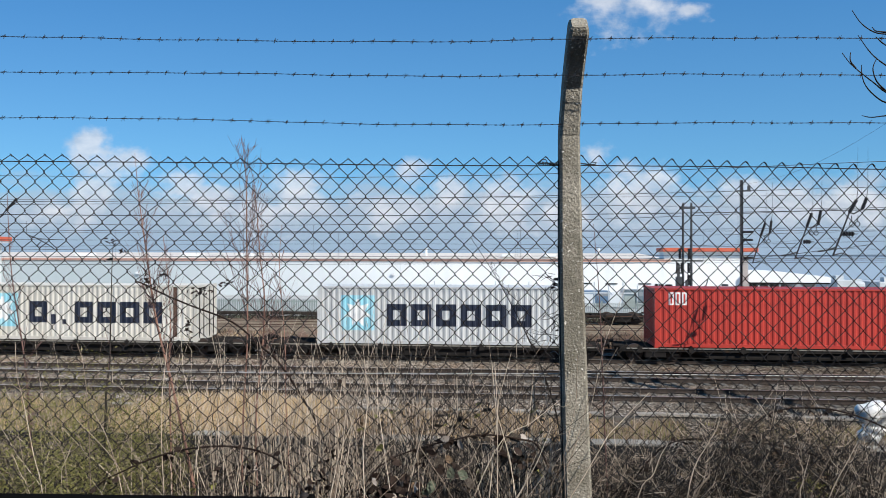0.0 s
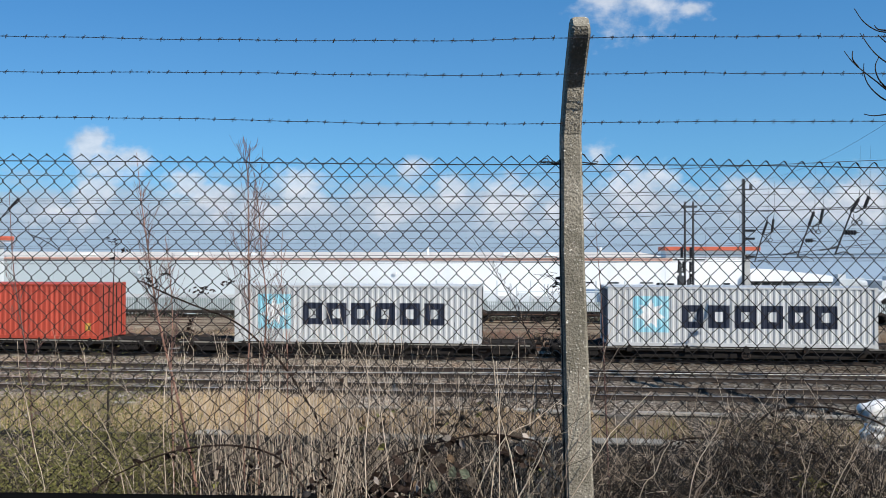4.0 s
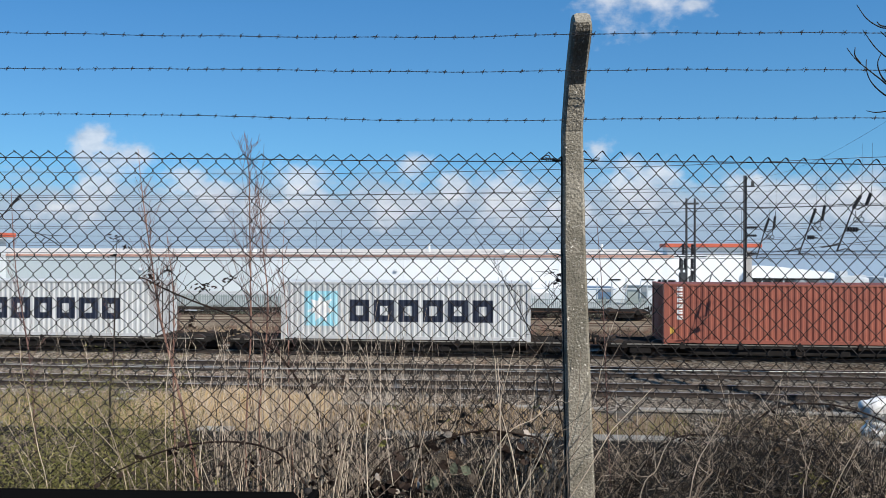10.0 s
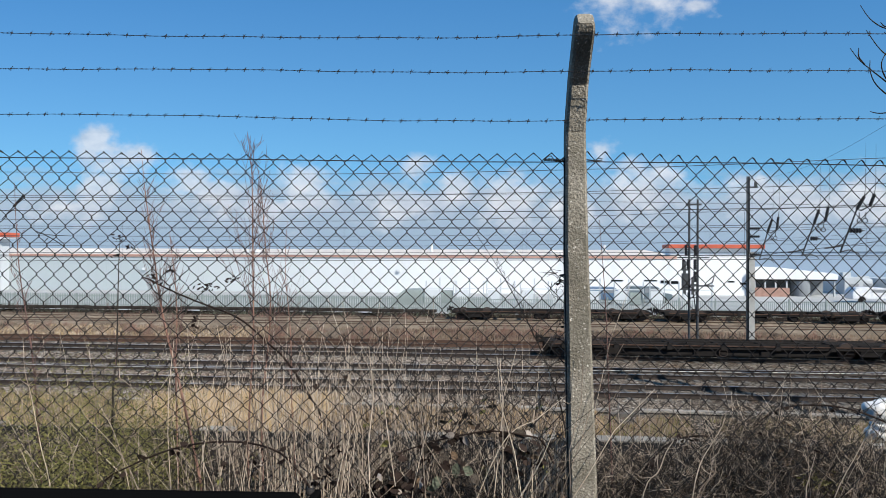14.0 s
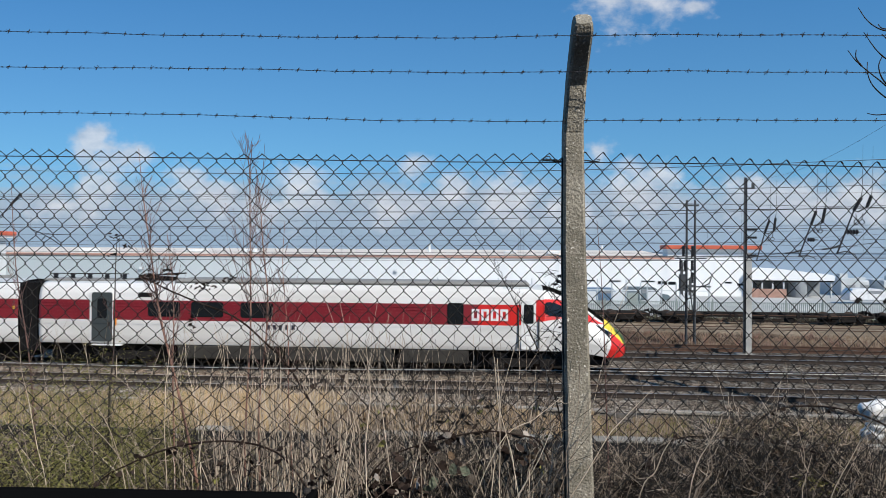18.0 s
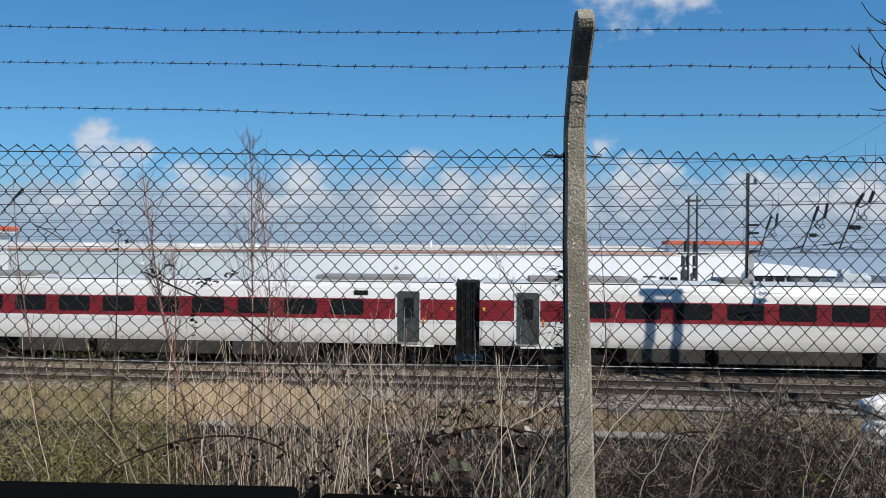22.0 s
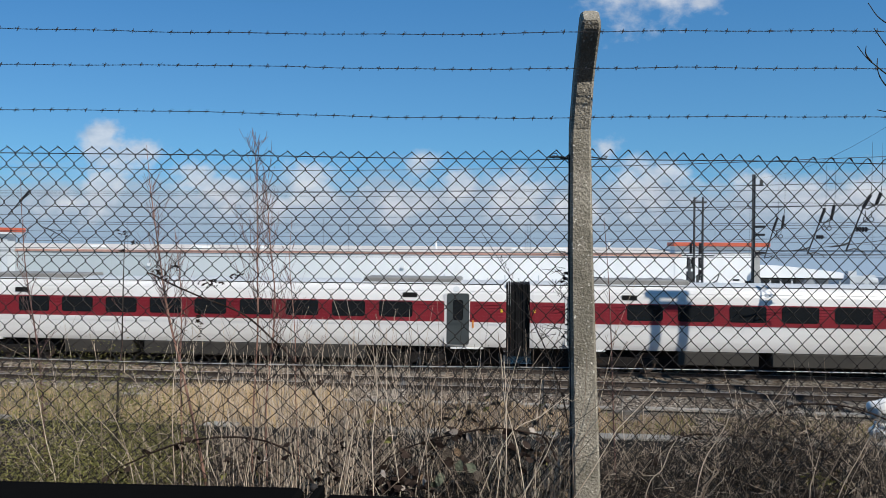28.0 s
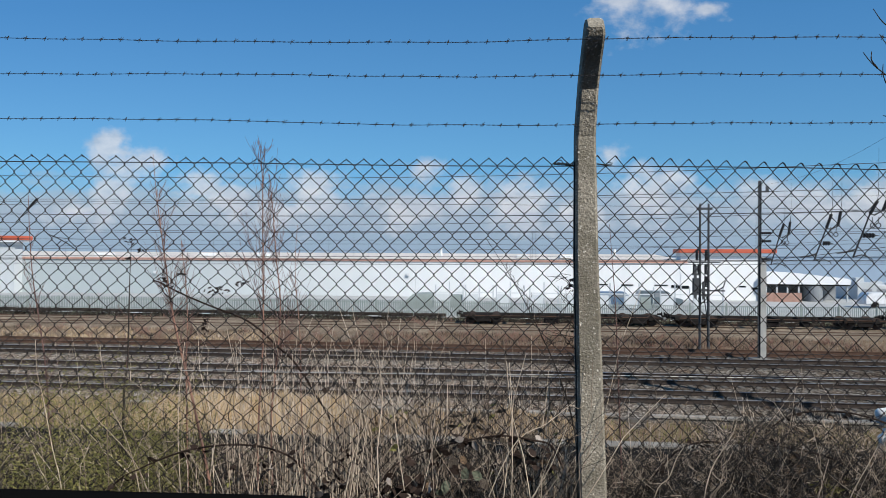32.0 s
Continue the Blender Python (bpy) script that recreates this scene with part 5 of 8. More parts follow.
        bm.faces.new(rings[0][::-1])
        bmesh.ops.recalc_face_normals(bm, faces=bm.faces)
        part("post", bm, M["concrete"], f, "rough aggregate concrete post with a cranked top")
    for x, lean in ((0.313, 0.0), (-2.70, 0.0), (2.95, 0.01)):
        post(x, lean)
        tie = []
        for k in range(26):
            z = 3.75 + k * 0.068
            cx = x + along(z, (3.4, 0.045), (4.0, 0.0325), (4.6, 0.015), (5.06, 0.002), (5.56, -0.004))
            wob = 0.006 * math.sin(k * 2.1)
            tie.append((cx - 0.046 - wob * 0.3 - 0.009 * max(5.4 - z, 0), -0.02, z))
        tube_part("stretcher_wire", [(tie, 0.0042, 0.0042)], M["tie"], f)
        turns = [([(x - 0.05 - 0.085 * k / 40 + 0.004 * math.sin(k * 1.7), -0.02 + 0.008 * math.cos(k * 1.9), 5.438 + 0.006 * math.sin(k * 1.9) + 0.006 * k / 40) for k in range(41)], 0.0032, 0.0026),
                 ([(x - 0.135, -0.02, 5.444), (x - 0.120, -0.03, 5.457), (x - 0.105, -0.025, 5.458), (x - 0.098, -0.02, 5.446)], 0.0026, 0.002),
                 ([(x + 0.045, -0.02, 5.442), (x + 0.08, -0.02, 5.437), (x + 0.105, -0.03, 5.436), (x + 0.112, -0.02, 5.445), (x + 0.095, -0.02, 5.447)], 0.003, 0.002)]
        for z in (5.02, 4.62, 4.25):
            turns.append(([(x - 0.05, -0.055, z), (x - 0.065, -0.02, z + 0.012), (x - 0.085, -0.01, z + 0.004), (x - 0.07, -0.012, z - 0.012)], 0.003, 0.002))
        for turn in turns:
            tube_part("tie_wire", [turn], M["tie"], f)
    strands = ((-0.285, 0.08, ((-2.07, 5.941), (-1.38, 5.917), (-0.62, 5.898), (-0.08, 5.891), (0.23, 5.897), (0.67, 5.895), (1.43, 5.884))),
               (-0.17, 0.078, ((-2.16, 5.823), (-1.17, 5.809), (-0.69, 5.795), (-0.25, 5.784), (0.25, 5.783), (0.70, 5.784), (0.93, 5.779), (1.5, 5.77))),
               (-0.055, 0.079, ((-2.24, 5.653), (-1.66, 5.645), (-1.08, 5.631), (-0.91, 5.622), (-0.46, 5.609), (0.02, 5.604), (0.26, 5.603), (0.55, 5.607), (1.2, 5.604), (1.56, 5.6))))
    for y, spacing, rise in strands:
        def level(x):
            x = max(-2.8, min(x, 3.0))
            return along(x, *rise) + 0.0012 * math.sin(x * 11 + y * 40)
        lines = []
        for a, b in ((-2.7, 0.313), (0.313, 2.95), (-7, -2.7), (2.95, 7)):
            pts = [(a + (b - a) * k / 160, y, level(a + (b - a) * k / 160)) for k in range(161)]
            for q in (-1, 1):
                lines.append(([(px, py + q * 0.0017 * math.cos(px * 130), pz + q * 0.0017 * math.sin(px * 130)) for px, py, pz in pts], 0.0009, 0.0009))
            x = a + random.uniform(0.02, spacing)
            while x < b:
                zz = level(x)
                tilt = random.uniform(-0.5, 0.5)
                for s in (-1, 1):  # two turns round the strand, and the two cut ends
                    t = random.uniform(-0.006, 0.006)
                    lines.append(([(x - 0.004 * s - 0.008 * tilt, y - 0.003, zz - 0.010 * s), (x + 0.001 * s, y - 0.004, zz), (x + 0.004 * s + t + 0.008 * tilt, y + 0.003 * s, zz + 0.010 * s)], 0.0010, 0.0007))
                    lines.append(([(x + 0.003 * s, y - 0.003, zz + 0.0035), (x + 0.003 * s, y - 0.004, zz), (x + 0.003 * s, y - 0.003, zz - 0.0035)], 0.0014, 0.0014))
                lines.append(([(x - 0.011, y - 0.004, zz + random.uniform(-0.006, 0.006)), (x, y - 0.003, zz), (x + 0.011, y + 0.002, zz + random.uniform(-0.005, 0.005))], 0.0010, 0.0007))
                x += spacing + random.uniform(-0.005, 0.005)
        tube_part("barbed_wire", lines, M["barb"], f, "dark barbed wire strand")


fence()

# ---- black car window sill under the eye, built as a parapet ----
p = tagged(root("car_window_sill", -0.192, 0.571, 3.6265, 1.5), "black car window sill below the eye, built as a standing panel", "parapet")
part("panel", boxes((-1.6, 2.0, 0.0, 0.04, 0.03, 1.17), bevel=0.006), M["black"], p)
cap = part("capping", boxes((-1.6, 0.018, -0.02, 0.055, 1.16, 1.197), bevel=0.004), M["black"], p)
cap.rotation_euler.y, cap.location.z = radians(-0.5), 0.0022  # the western length is tilted slightly
part("capping", boxes((0.027, 2.0, -0.02, 0.055, 1.17, 1.1945), bevel=0.006), M["black"], p)
part("joint_sleeve", boxes((0.018, 0.026, -0.024, 0.058, 1.165, 1.2005), bevel=0.002), M["black"], p)
bolt = bmesh.new()
bmesh.ops.create_uvsphere(bolt, u_segments=12, v_segments=6, radius=0.004, matrix=Matrix.Translation((0.017, 0.05, 1.2)))
part("bolt", bolt, M["galv"], p)

# ---- cable trough and painted shadow strip before the near track ----
def troughs():
    for y, z, w, label in ((22.7, -0.24, 0.3, "pale concrete cable trough beside the near track"), (18.75, -0.13, 0.5, "grey concrete cable trough along the foot of the bank")):
        t = tagged(root("cable_trough", 0, y, z), label, "cable trough", "cable troughs")
        bm = bmesh.new()
        box(bm, -0.48, 0.48, -w / 2, w / 2, 0.1, 0.16)
        lid = mesh_of("lid", bm, M["trough"])
        for k in range(-25, 22):
            if random.random() < (0.35 if y < 20 or k < 2 else 0.02):
                continue
            o = new("lid", lid)
            o.parent, o.location, o.rotation_euler = t, (k * 1.0, random.uniform(-0.02, 0.02), random.uniform(-0.015, 0.01)), (random.uniform(-0.02, 0.02), 0, random.uniform(-0.012, 0.012))
        part("channel", boxes((-120, 120, -w / 2 + 0.03, w / 2 - 0.03, -0.2, 0.03)), M["sleeper"], t)


troughs()
# near-black strip: the shadow beside the trough is put into its colour
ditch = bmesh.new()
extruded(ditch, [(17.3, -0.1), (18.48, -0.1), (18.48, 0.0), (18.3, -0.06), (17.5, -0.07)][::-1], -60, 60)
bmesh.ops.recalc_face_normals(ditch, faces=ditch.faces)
tagged(part("ditch_bed", ditch, M["dark"]), "black strip painted in for shadow at the foot of the bank", "ditch", kind="structure")


# ---- overhead line ----
def cyl(bm, x, y, z0, z1, r, seg=12, r2=None):
    bmesh.ops.create_cone(bm, cap_ends=True, segments=seg, radius1=r, radius2=r if r2 is None else r2, depth=z1 - z0, matrix=Matrix.Translation((x, y, (z0 + z1) / 2)))


def overhead():
    # lone mast between the goods line and the old line
    m = tagged(root("overhead_line_mast", 12.33, 35.8, -0.3), "dark steel overhead line mast with a pale lower part", "mast", "overhead line masts")
    part("foundation", boxes((-0.42, 0.42, -0.4, 0.4, 0.0, 0.25), bevel=0.03), M["trough"], m)
    bm = bmesh.new()
    box(bm, -0.07, -0.05, -0.06, 0.06, 0.25, 9.13), box(bm, 0.05, 0.07, -0.06, 0.06, 0.25, 9.13), box(bm, -0.05, 0.05, -0.012, 0.012, 0.25, 9.13)
    part("shaft", bm, M["mast"], m)
    part("sheath", boxes((0.02, 0.3, -0.10, -0.065, 0.25, 5.3)), M["mast_c"], m, "pale grey cable cover")
    for z in (5.2, 6.1, 6.5):
        part("insulator", ribbed((0.06, -0.1, z), (0.52, -0.1, z), 0.07, 5), M["insulator"], m)
    part("cap_bracket", boxes((-0.2, 0.45, -0.06, 0.06, 8.55, 8.62), (0.3, 0.42, -0.06, 0.06, 8.55, 8.85)), M["mast"], m)
    # twin poles with switchgear
    t = tagged(root("switch_pole_pair", 10.55, 40.0, -0.3), "pair of dark poles carrying switchgear", "pole", "overhead line masts")
    for dx in (0.0, 0.46):
        bm = bmesh.new()
        cyl(bm, dx, 0, 0, 8.3, 0.078, 12, 0.058)
        part("pole", bm, M["mast"], t)
    for row in ((-0.2, 0.66, -0.05, 0.05, 7.95, 8.05), (-0.65, 1.1, -0.06, 0.06, 4.95, 5.03), (-0.4, 1.35, -0.06, 0.06, 3.35, 3.43)):
        part("crossbar", boxes(row), M["mast"], t)
    for dx, z in ((-0.35, 4.3), (-0.1, 4.3), (0.28, 4.3), (-0.2, 5.1), (0.3, 5.1), (0.28, 3.6)):
        part("insulator", ribbed((dx, -0.12, z), (dx, -0.12, z + 0.6), 0.1, 6), M["insulator"], t)
    for dx, z0, z1 in ((-0.30, 2.95, 4.75), (0.16, 2.9, 3.9)):
        part("switch_frame", boxes((dx - 0.07, dx + 0.07, -0.22, -0.1, z0, z1), (dx - 0.2, dx + 0.2, -0.2, -0.12, z0 + 0.2, z0 + 0.32), (dx - 0.18, dx + 0.18, -0.2, -0.12, z1 - 0.5, z1 - 0.4)), M["mast"], t)
    tube_part("cable_drop", [([(-0.1, -0.1, 3.0), (-0.05, -0.12, 2.4), (0.0, -0.1, 1.6)], 0.03, 0.025), ([(0.2, -0.1, 2.95), (0.3, -0.12, 2.3), (0.4, -0.1, 1.7)], 0.03, 0.025), ([(-0.3, -0.1, 3.0), (-0.05, -0.1, 2.7), (0.4, -0.1, 2.75)], 0.025, 0.025)], M["insulator"], t, sides=5)
    part("switch_box", boxes((-0.42, -0.1, -0.25, 0.05, 3.3, 4.1), bevel=0.03), M["mast"], t)
    tube_part("switch_arm", [([(0.9, -0.1, 3.4), (1.25, -0.1, 3.6), (1.35, -0.1, 3.95)], 0.04, 0.03)], M["insulator"], t, sides=6)
    # twin-legged headspan mast at the foot of the bank
    h = tagged(root("headspan_mast", 13.1, 21.5, -0.3), "tall twin-legged steel headspan mast", "mast", "overhead line masts")
    for dx in (-0.54, 0.54):
        part("leg", boxes((dx - 0.14, dx + 0.14, -0.09, 0.09, 0.0, 11.7), bevel=0.02), M["mast"], h)
    part("head", boxes((-0.8, 0.8, -0.1, 0.1, 10.9, 11.1), (-0.8, 0.8, -0.1, 0.1, 11.45, 11.68)), M["mast"], h)
    # span wires and registration arms
    s = tagged(root("headspan", 0, 0, 0), "headspan wires with slanted insulators over the tracks", "overhead line")
    a, b = Vector((12.4, 35.8, 8.6)), Vector((12.56, 21.6, 9.6))
    tube_part("cross_span_wire", [([a.lerp(b, k / 12) - Vector((0, 0, 0.5 * math.sin(math.pi * k / 12))) for k in range(13)], 0.005, 0.005)], M["wire"], s)
    tube_part("lower_span_wire", [([(12.4, 35.8, 5.6), (12.56, 21.6, 5.7)], 0.005, 0.005)], M["wire"], s)
    sets = ((34.22, (12.304, 4.631), (12.692, 5.993), (12.899, 6.592), (13.11, 6.103), (13.186, 6.701), (12.95, 5.70), 0),
            (29.45, (12.276, 4.865), (12.762, 6.217), (12.96, 6.776), (13.208, 6.288), (13.316, 6.893), (13.03, 5.95), 3),
            (25.75, (12.059, 5.019), (12.632, 6.581), (12.881, 7.026), (13.076, 6.702), (13.228, 7.106), (12.81, 6.165), 4))
    for y, foot, knee, top_a, low_b, top_b, wheel, discs in sets:
        span = a.lerp(b, (35.8 - y) / 14.2).z - 0.5 * math.sin(math.pi * (35.8 - y) / 14.2)

        def at(q, dx=0.0, dz=0.0):
            return Vector((q[0] + dx, y, q[1] + dz))
        arm = tube_part("registration_arm", [([at(foot), at(knee)], 0.034, 0.028), ([at(foot, 0, 0.02), at(foot, 0.3, 0.1), at(foot, 0.62, -0.02), at(foot, 0.68, -0.14)], 0.022, 0.018),
                                             ([at(foot, -0.5, 0.16), at(foot, -0.2, 0.2), at(foot, 0.1, 0.3)], 0.03, 0.03)], M["wire"], s, sides=6)
        tube_part("spreader", [([at(knee, -0.03, 0), at(knee, 0.15, -0.05), at(low_b)], 0.026, 0.026)], M["wire"], s, sides=6)
        tube_part("stay_wire", [([at(foot, -0.55, 0.14), at(foot, 1.4, 0.42)], 0.012, 0.012)], M["wire"], s, sides=6)
        for low, high in ((knee, top_a), (low_b, top_b)):
            part("insulator", ribbed(at(low), at(high), 0.066, 9, 10, 0.75), M["insulator"], s, "dark ribbed insulator")
            tube_part("drop_rod", [([at(high), at(high, 0.04, 0.35), (high[0] + 0.05, y, max(span, high[1] + 0.5))], 0.014, 0.003)], M["wire"], s, sides=6)
        for dx in (-0.09, 0.1):
            ring = [at(wheel, dx + 0.085 * math.cos(u), 0.085 * math.sin(u)) for u in [2 * math.pi * k / 12 for k in range(13)]]
            tube_part("pulley", [(ring, 0.018, 0.018), ([at(wheel, dx, 0.08), at(wheel, dx * 1.2, 0.3)], 0.014, 0.014)], M["wire"], arm, sides=6)
        for k in range(discs):
            bm = bmesh.new()
            bmesh.ops.create_cone(bm, cap_ends=True, segments=12, radius1=0.1, radius2=0.05, depth=0.06, matrix=Matrix.Translation(at(wheel, -0.35 + 0.1 * k, -0.36)) @ Matrix.Rotation(math.pi / 2, 4, "Y"))
            part("insulator_disc", bm, M["insulator"], s)
        if discs:
            tube_part("disc_pin", [([at(wheel, -0.42, -0.36), at(wheel, -0.3 + 0.1 * discs, -0.36)], 0.015, 0.015)], M["wire"], s, sides=6)
    # arms of the next headspan, at the west edge of the view
    west = ([(-25.186, 34.22, 7.92), (-25.785, 34.22, 7.295), (-26.417, 34.22, 6.64)], [(-27.18, 37.75, 6.143), (-26.554, 37.75, 5.913), (-25.859, 37.75, 5.553), (-25.27, 37.75, 5.16)],
            [(-26.76, 37.75, 5.946), (-25.79, 37.75, 5.848), (-24.75, 37.75, 5.82)], [(-26.31, 37.75, 5.716), (-26.55, 37.75, 5.453)])
    w = tagged(root("registration_arms", 0, 0, 0), "slanted dark registration arms hung from the overhead wires", "overhead line")
    part("insulator", ribbed(west[0][0], west[0][1], 0.07, 9, 10, 0.75), M["insulator"], w)
    tube_part("registration_arm", [(west[0][1:], 0.03, 0.028)], M["wire"], w, sides=6)
    tube_part("registration_arm", [(west[1], 0.03, 0.028)], M["wire"], w, sides=6)
    tube_part("stay_wire", [(west[2], 0.016, 0.016)], M["wire"], w, sides=6)
    tube_part("clamp", [(west[3], 0.03, 0.03)], M["wire"], w, sides=6)
    tube_part("drop_rod", [([west[1][0], (west[1][0][0], west[1][0][1], west[1][0][2] + 0.75)], 0.012, 0.008)], M["wire"], w, sides=6)
    # running wires, each a thing of its own
    # depth, height at x = 0, slope, sag, radius, droppers
    rows = ((25.75, 8.011, 0.0150, 0.00111, 0.011, 0), (29.45, 7.509, 0.0150, 0.00044, 0.012, 0), (35.8, 7.643, -0.0113, -0.00031, 0.011, 0), (35.8, 7.085, 0.0056, 0.00034, 0.021, 0),
            (29.45, 6.427, 0.0224, 0.00099, 0.010, 1), (34.22, 6.209, 0.0050, 0.0003, 0.012, 1), (40.0, 6.338, 0.0033, 0.00008, 0.012, 0), (37.75, 5.905, 0.0130, 0.00039, 0.010, 1),
            (34.22, 5.319, 0.0136, 0.00045, 0.010, 0), (42.0, 4.93, 0.0046, 0.00005, 0.012, 0), (34.22, 4.795, 0.0039, 0.0, 0.011, 0), (25.75, 4.694, 0.0064, 0.00009, 0.010, 0),
            (37.75, 5.60, -0.0043, -0.0004, 0.009, 0), (29.45, 4.78, 0.004, 0.0, 0.010, 0), (40.0, 8.33, 0.002, 0.0001, 0.010, 0), (37.75, 4.8, 0.003, 0.0, 0.010, 0))

    def height(row, x):
        x = max(-0.75 * row[0], min(x, 0.55 * row[0]))
        return row[1] + row[2] * x + row[3] * x * x
    for px in (-58.0, 60.0):
        g = tagged(root("overhead_line_portal", px, 0, 0), "steel portal carrying the overhead wires", "mast", "overhead line masts")
        for y in (23.6, 44.0):
            part("leg", boxes((-0.15, 0.15, y - 0.15, y + 0.15, -0.3, 9.45), bevel=0.02), M["mast"], g)
        part("boom", boxes((-0.2, 0.2, 23.4, 44.2, 9.4, 9.75), bevel=0.02), M["mast"], g)
        for y in sorted({row[0] for row in rows}):
            low = min(height(row, px) for row in rows if row[0] == y) - 0.2
            part("drop_tube", boxes((-0.05, 0.05, y - 0.05, y + 0.05, low, 9.4)), M["mast"], g)
    for row in rows:
        y, r = row[0], row[4]
        lines = [([(x, y, height(row, x)) for x in range(-120, 121, 3)], r, r)]
        if row[5]:
            for x in range(-116, 117, 9):
                lines.append(([(x, y, height(row, x)), (x, y, 4.8)], 0.005, 0.005))
        o = new("overhead_wire", tubes("overhead_wire", lines, M["wire"]))
        tagged(o, "dark overhead line wire above the tracks", "overhead wire", "overhead wires")


overhead()


# ---- palisade and works beyond the line ----
def palisade():
    f = tagged(root("palisade_fence", 0, 55.0, 0.1), "grey-green steel palisade fence beyond the tracks", "fence")
    for k in range(-24, 20):
        part("post", boxes((k * 2.75 - 0.05, k * 2.75 + 0.05, -0.05, 0.05, 0, 1.28)), M["palisade"], f)
    part("rail", boxes((-66, 54, -0.03, 0.02, 0.3, 0.36)), M["palisade"], f)
    part("rail", boxes((-66, 54, -0.03, 0.02, 1.02, 1.08)), M["palisade"], f)
    pale = quads("pale", [([(0, -0.04, 0.03), (0.105, -0.055, 0.03), (0.105, -0.055, 1.2), (0.05, -0.055, 1.3), (0, -0.04, 1.2)], 0)], M["palisade"])
    slim = quads("pale", [([(0, -0.04, 0.03), (0.062, -0.05, 0.03), (0.062, -0.05, 1.05), (0.03, -0.05, 1.14), (0, -0.04, 1.05)], 0)], M["palisade"])
    sheets = []
    for k in range(-440, 360):
        x = k * 0.15
        if abs(x) < 22.4:
            o = new("pale", pale if x < -1.0 else slim)
            o.parent, o.location = f, (x, 0, random.uniform(-0.02, 0.02))
        else:
            w, h = (0.105, 1.2) if x < 0 else (0.062, 1.05)
            sheets.append(([(x, -0.04, 0.03), (x + w, -0.055, 0.03), (x + w, -0.055, h), (x + w / 2, -0.055, h + 0.1), (x, -0.04, h)], 0))
    o = new("pale_run", quads("pale_run", sheets, M["palisade"]))
    o.parent = f
    o["kind"] = "stuff"


palisade()


def sleeper_edging():
    e = tagged(root("sleeper_edging", 0, 53.6, 0.2), "low edging of old dark timber sleepers below the palisade", "edging")
    log = mesh_of("timber", boxes((-1.27, 1.27, -0.12, 0.12, 0.0, 0.24), bevel=0.02), M["stalk_dark"])
    for k in range(22):
        o = new("timber", log)
        o.parent, o.location, o.rotation_euler = e, (-61 + 2.6 * k, random.uniform(-0.05, 0.05), random.uniform(-0.04, 0.03)), (0, random.uniform(-0.012, 0.012), random.uniform(-0.02, 0.02))


sleeper_edging()


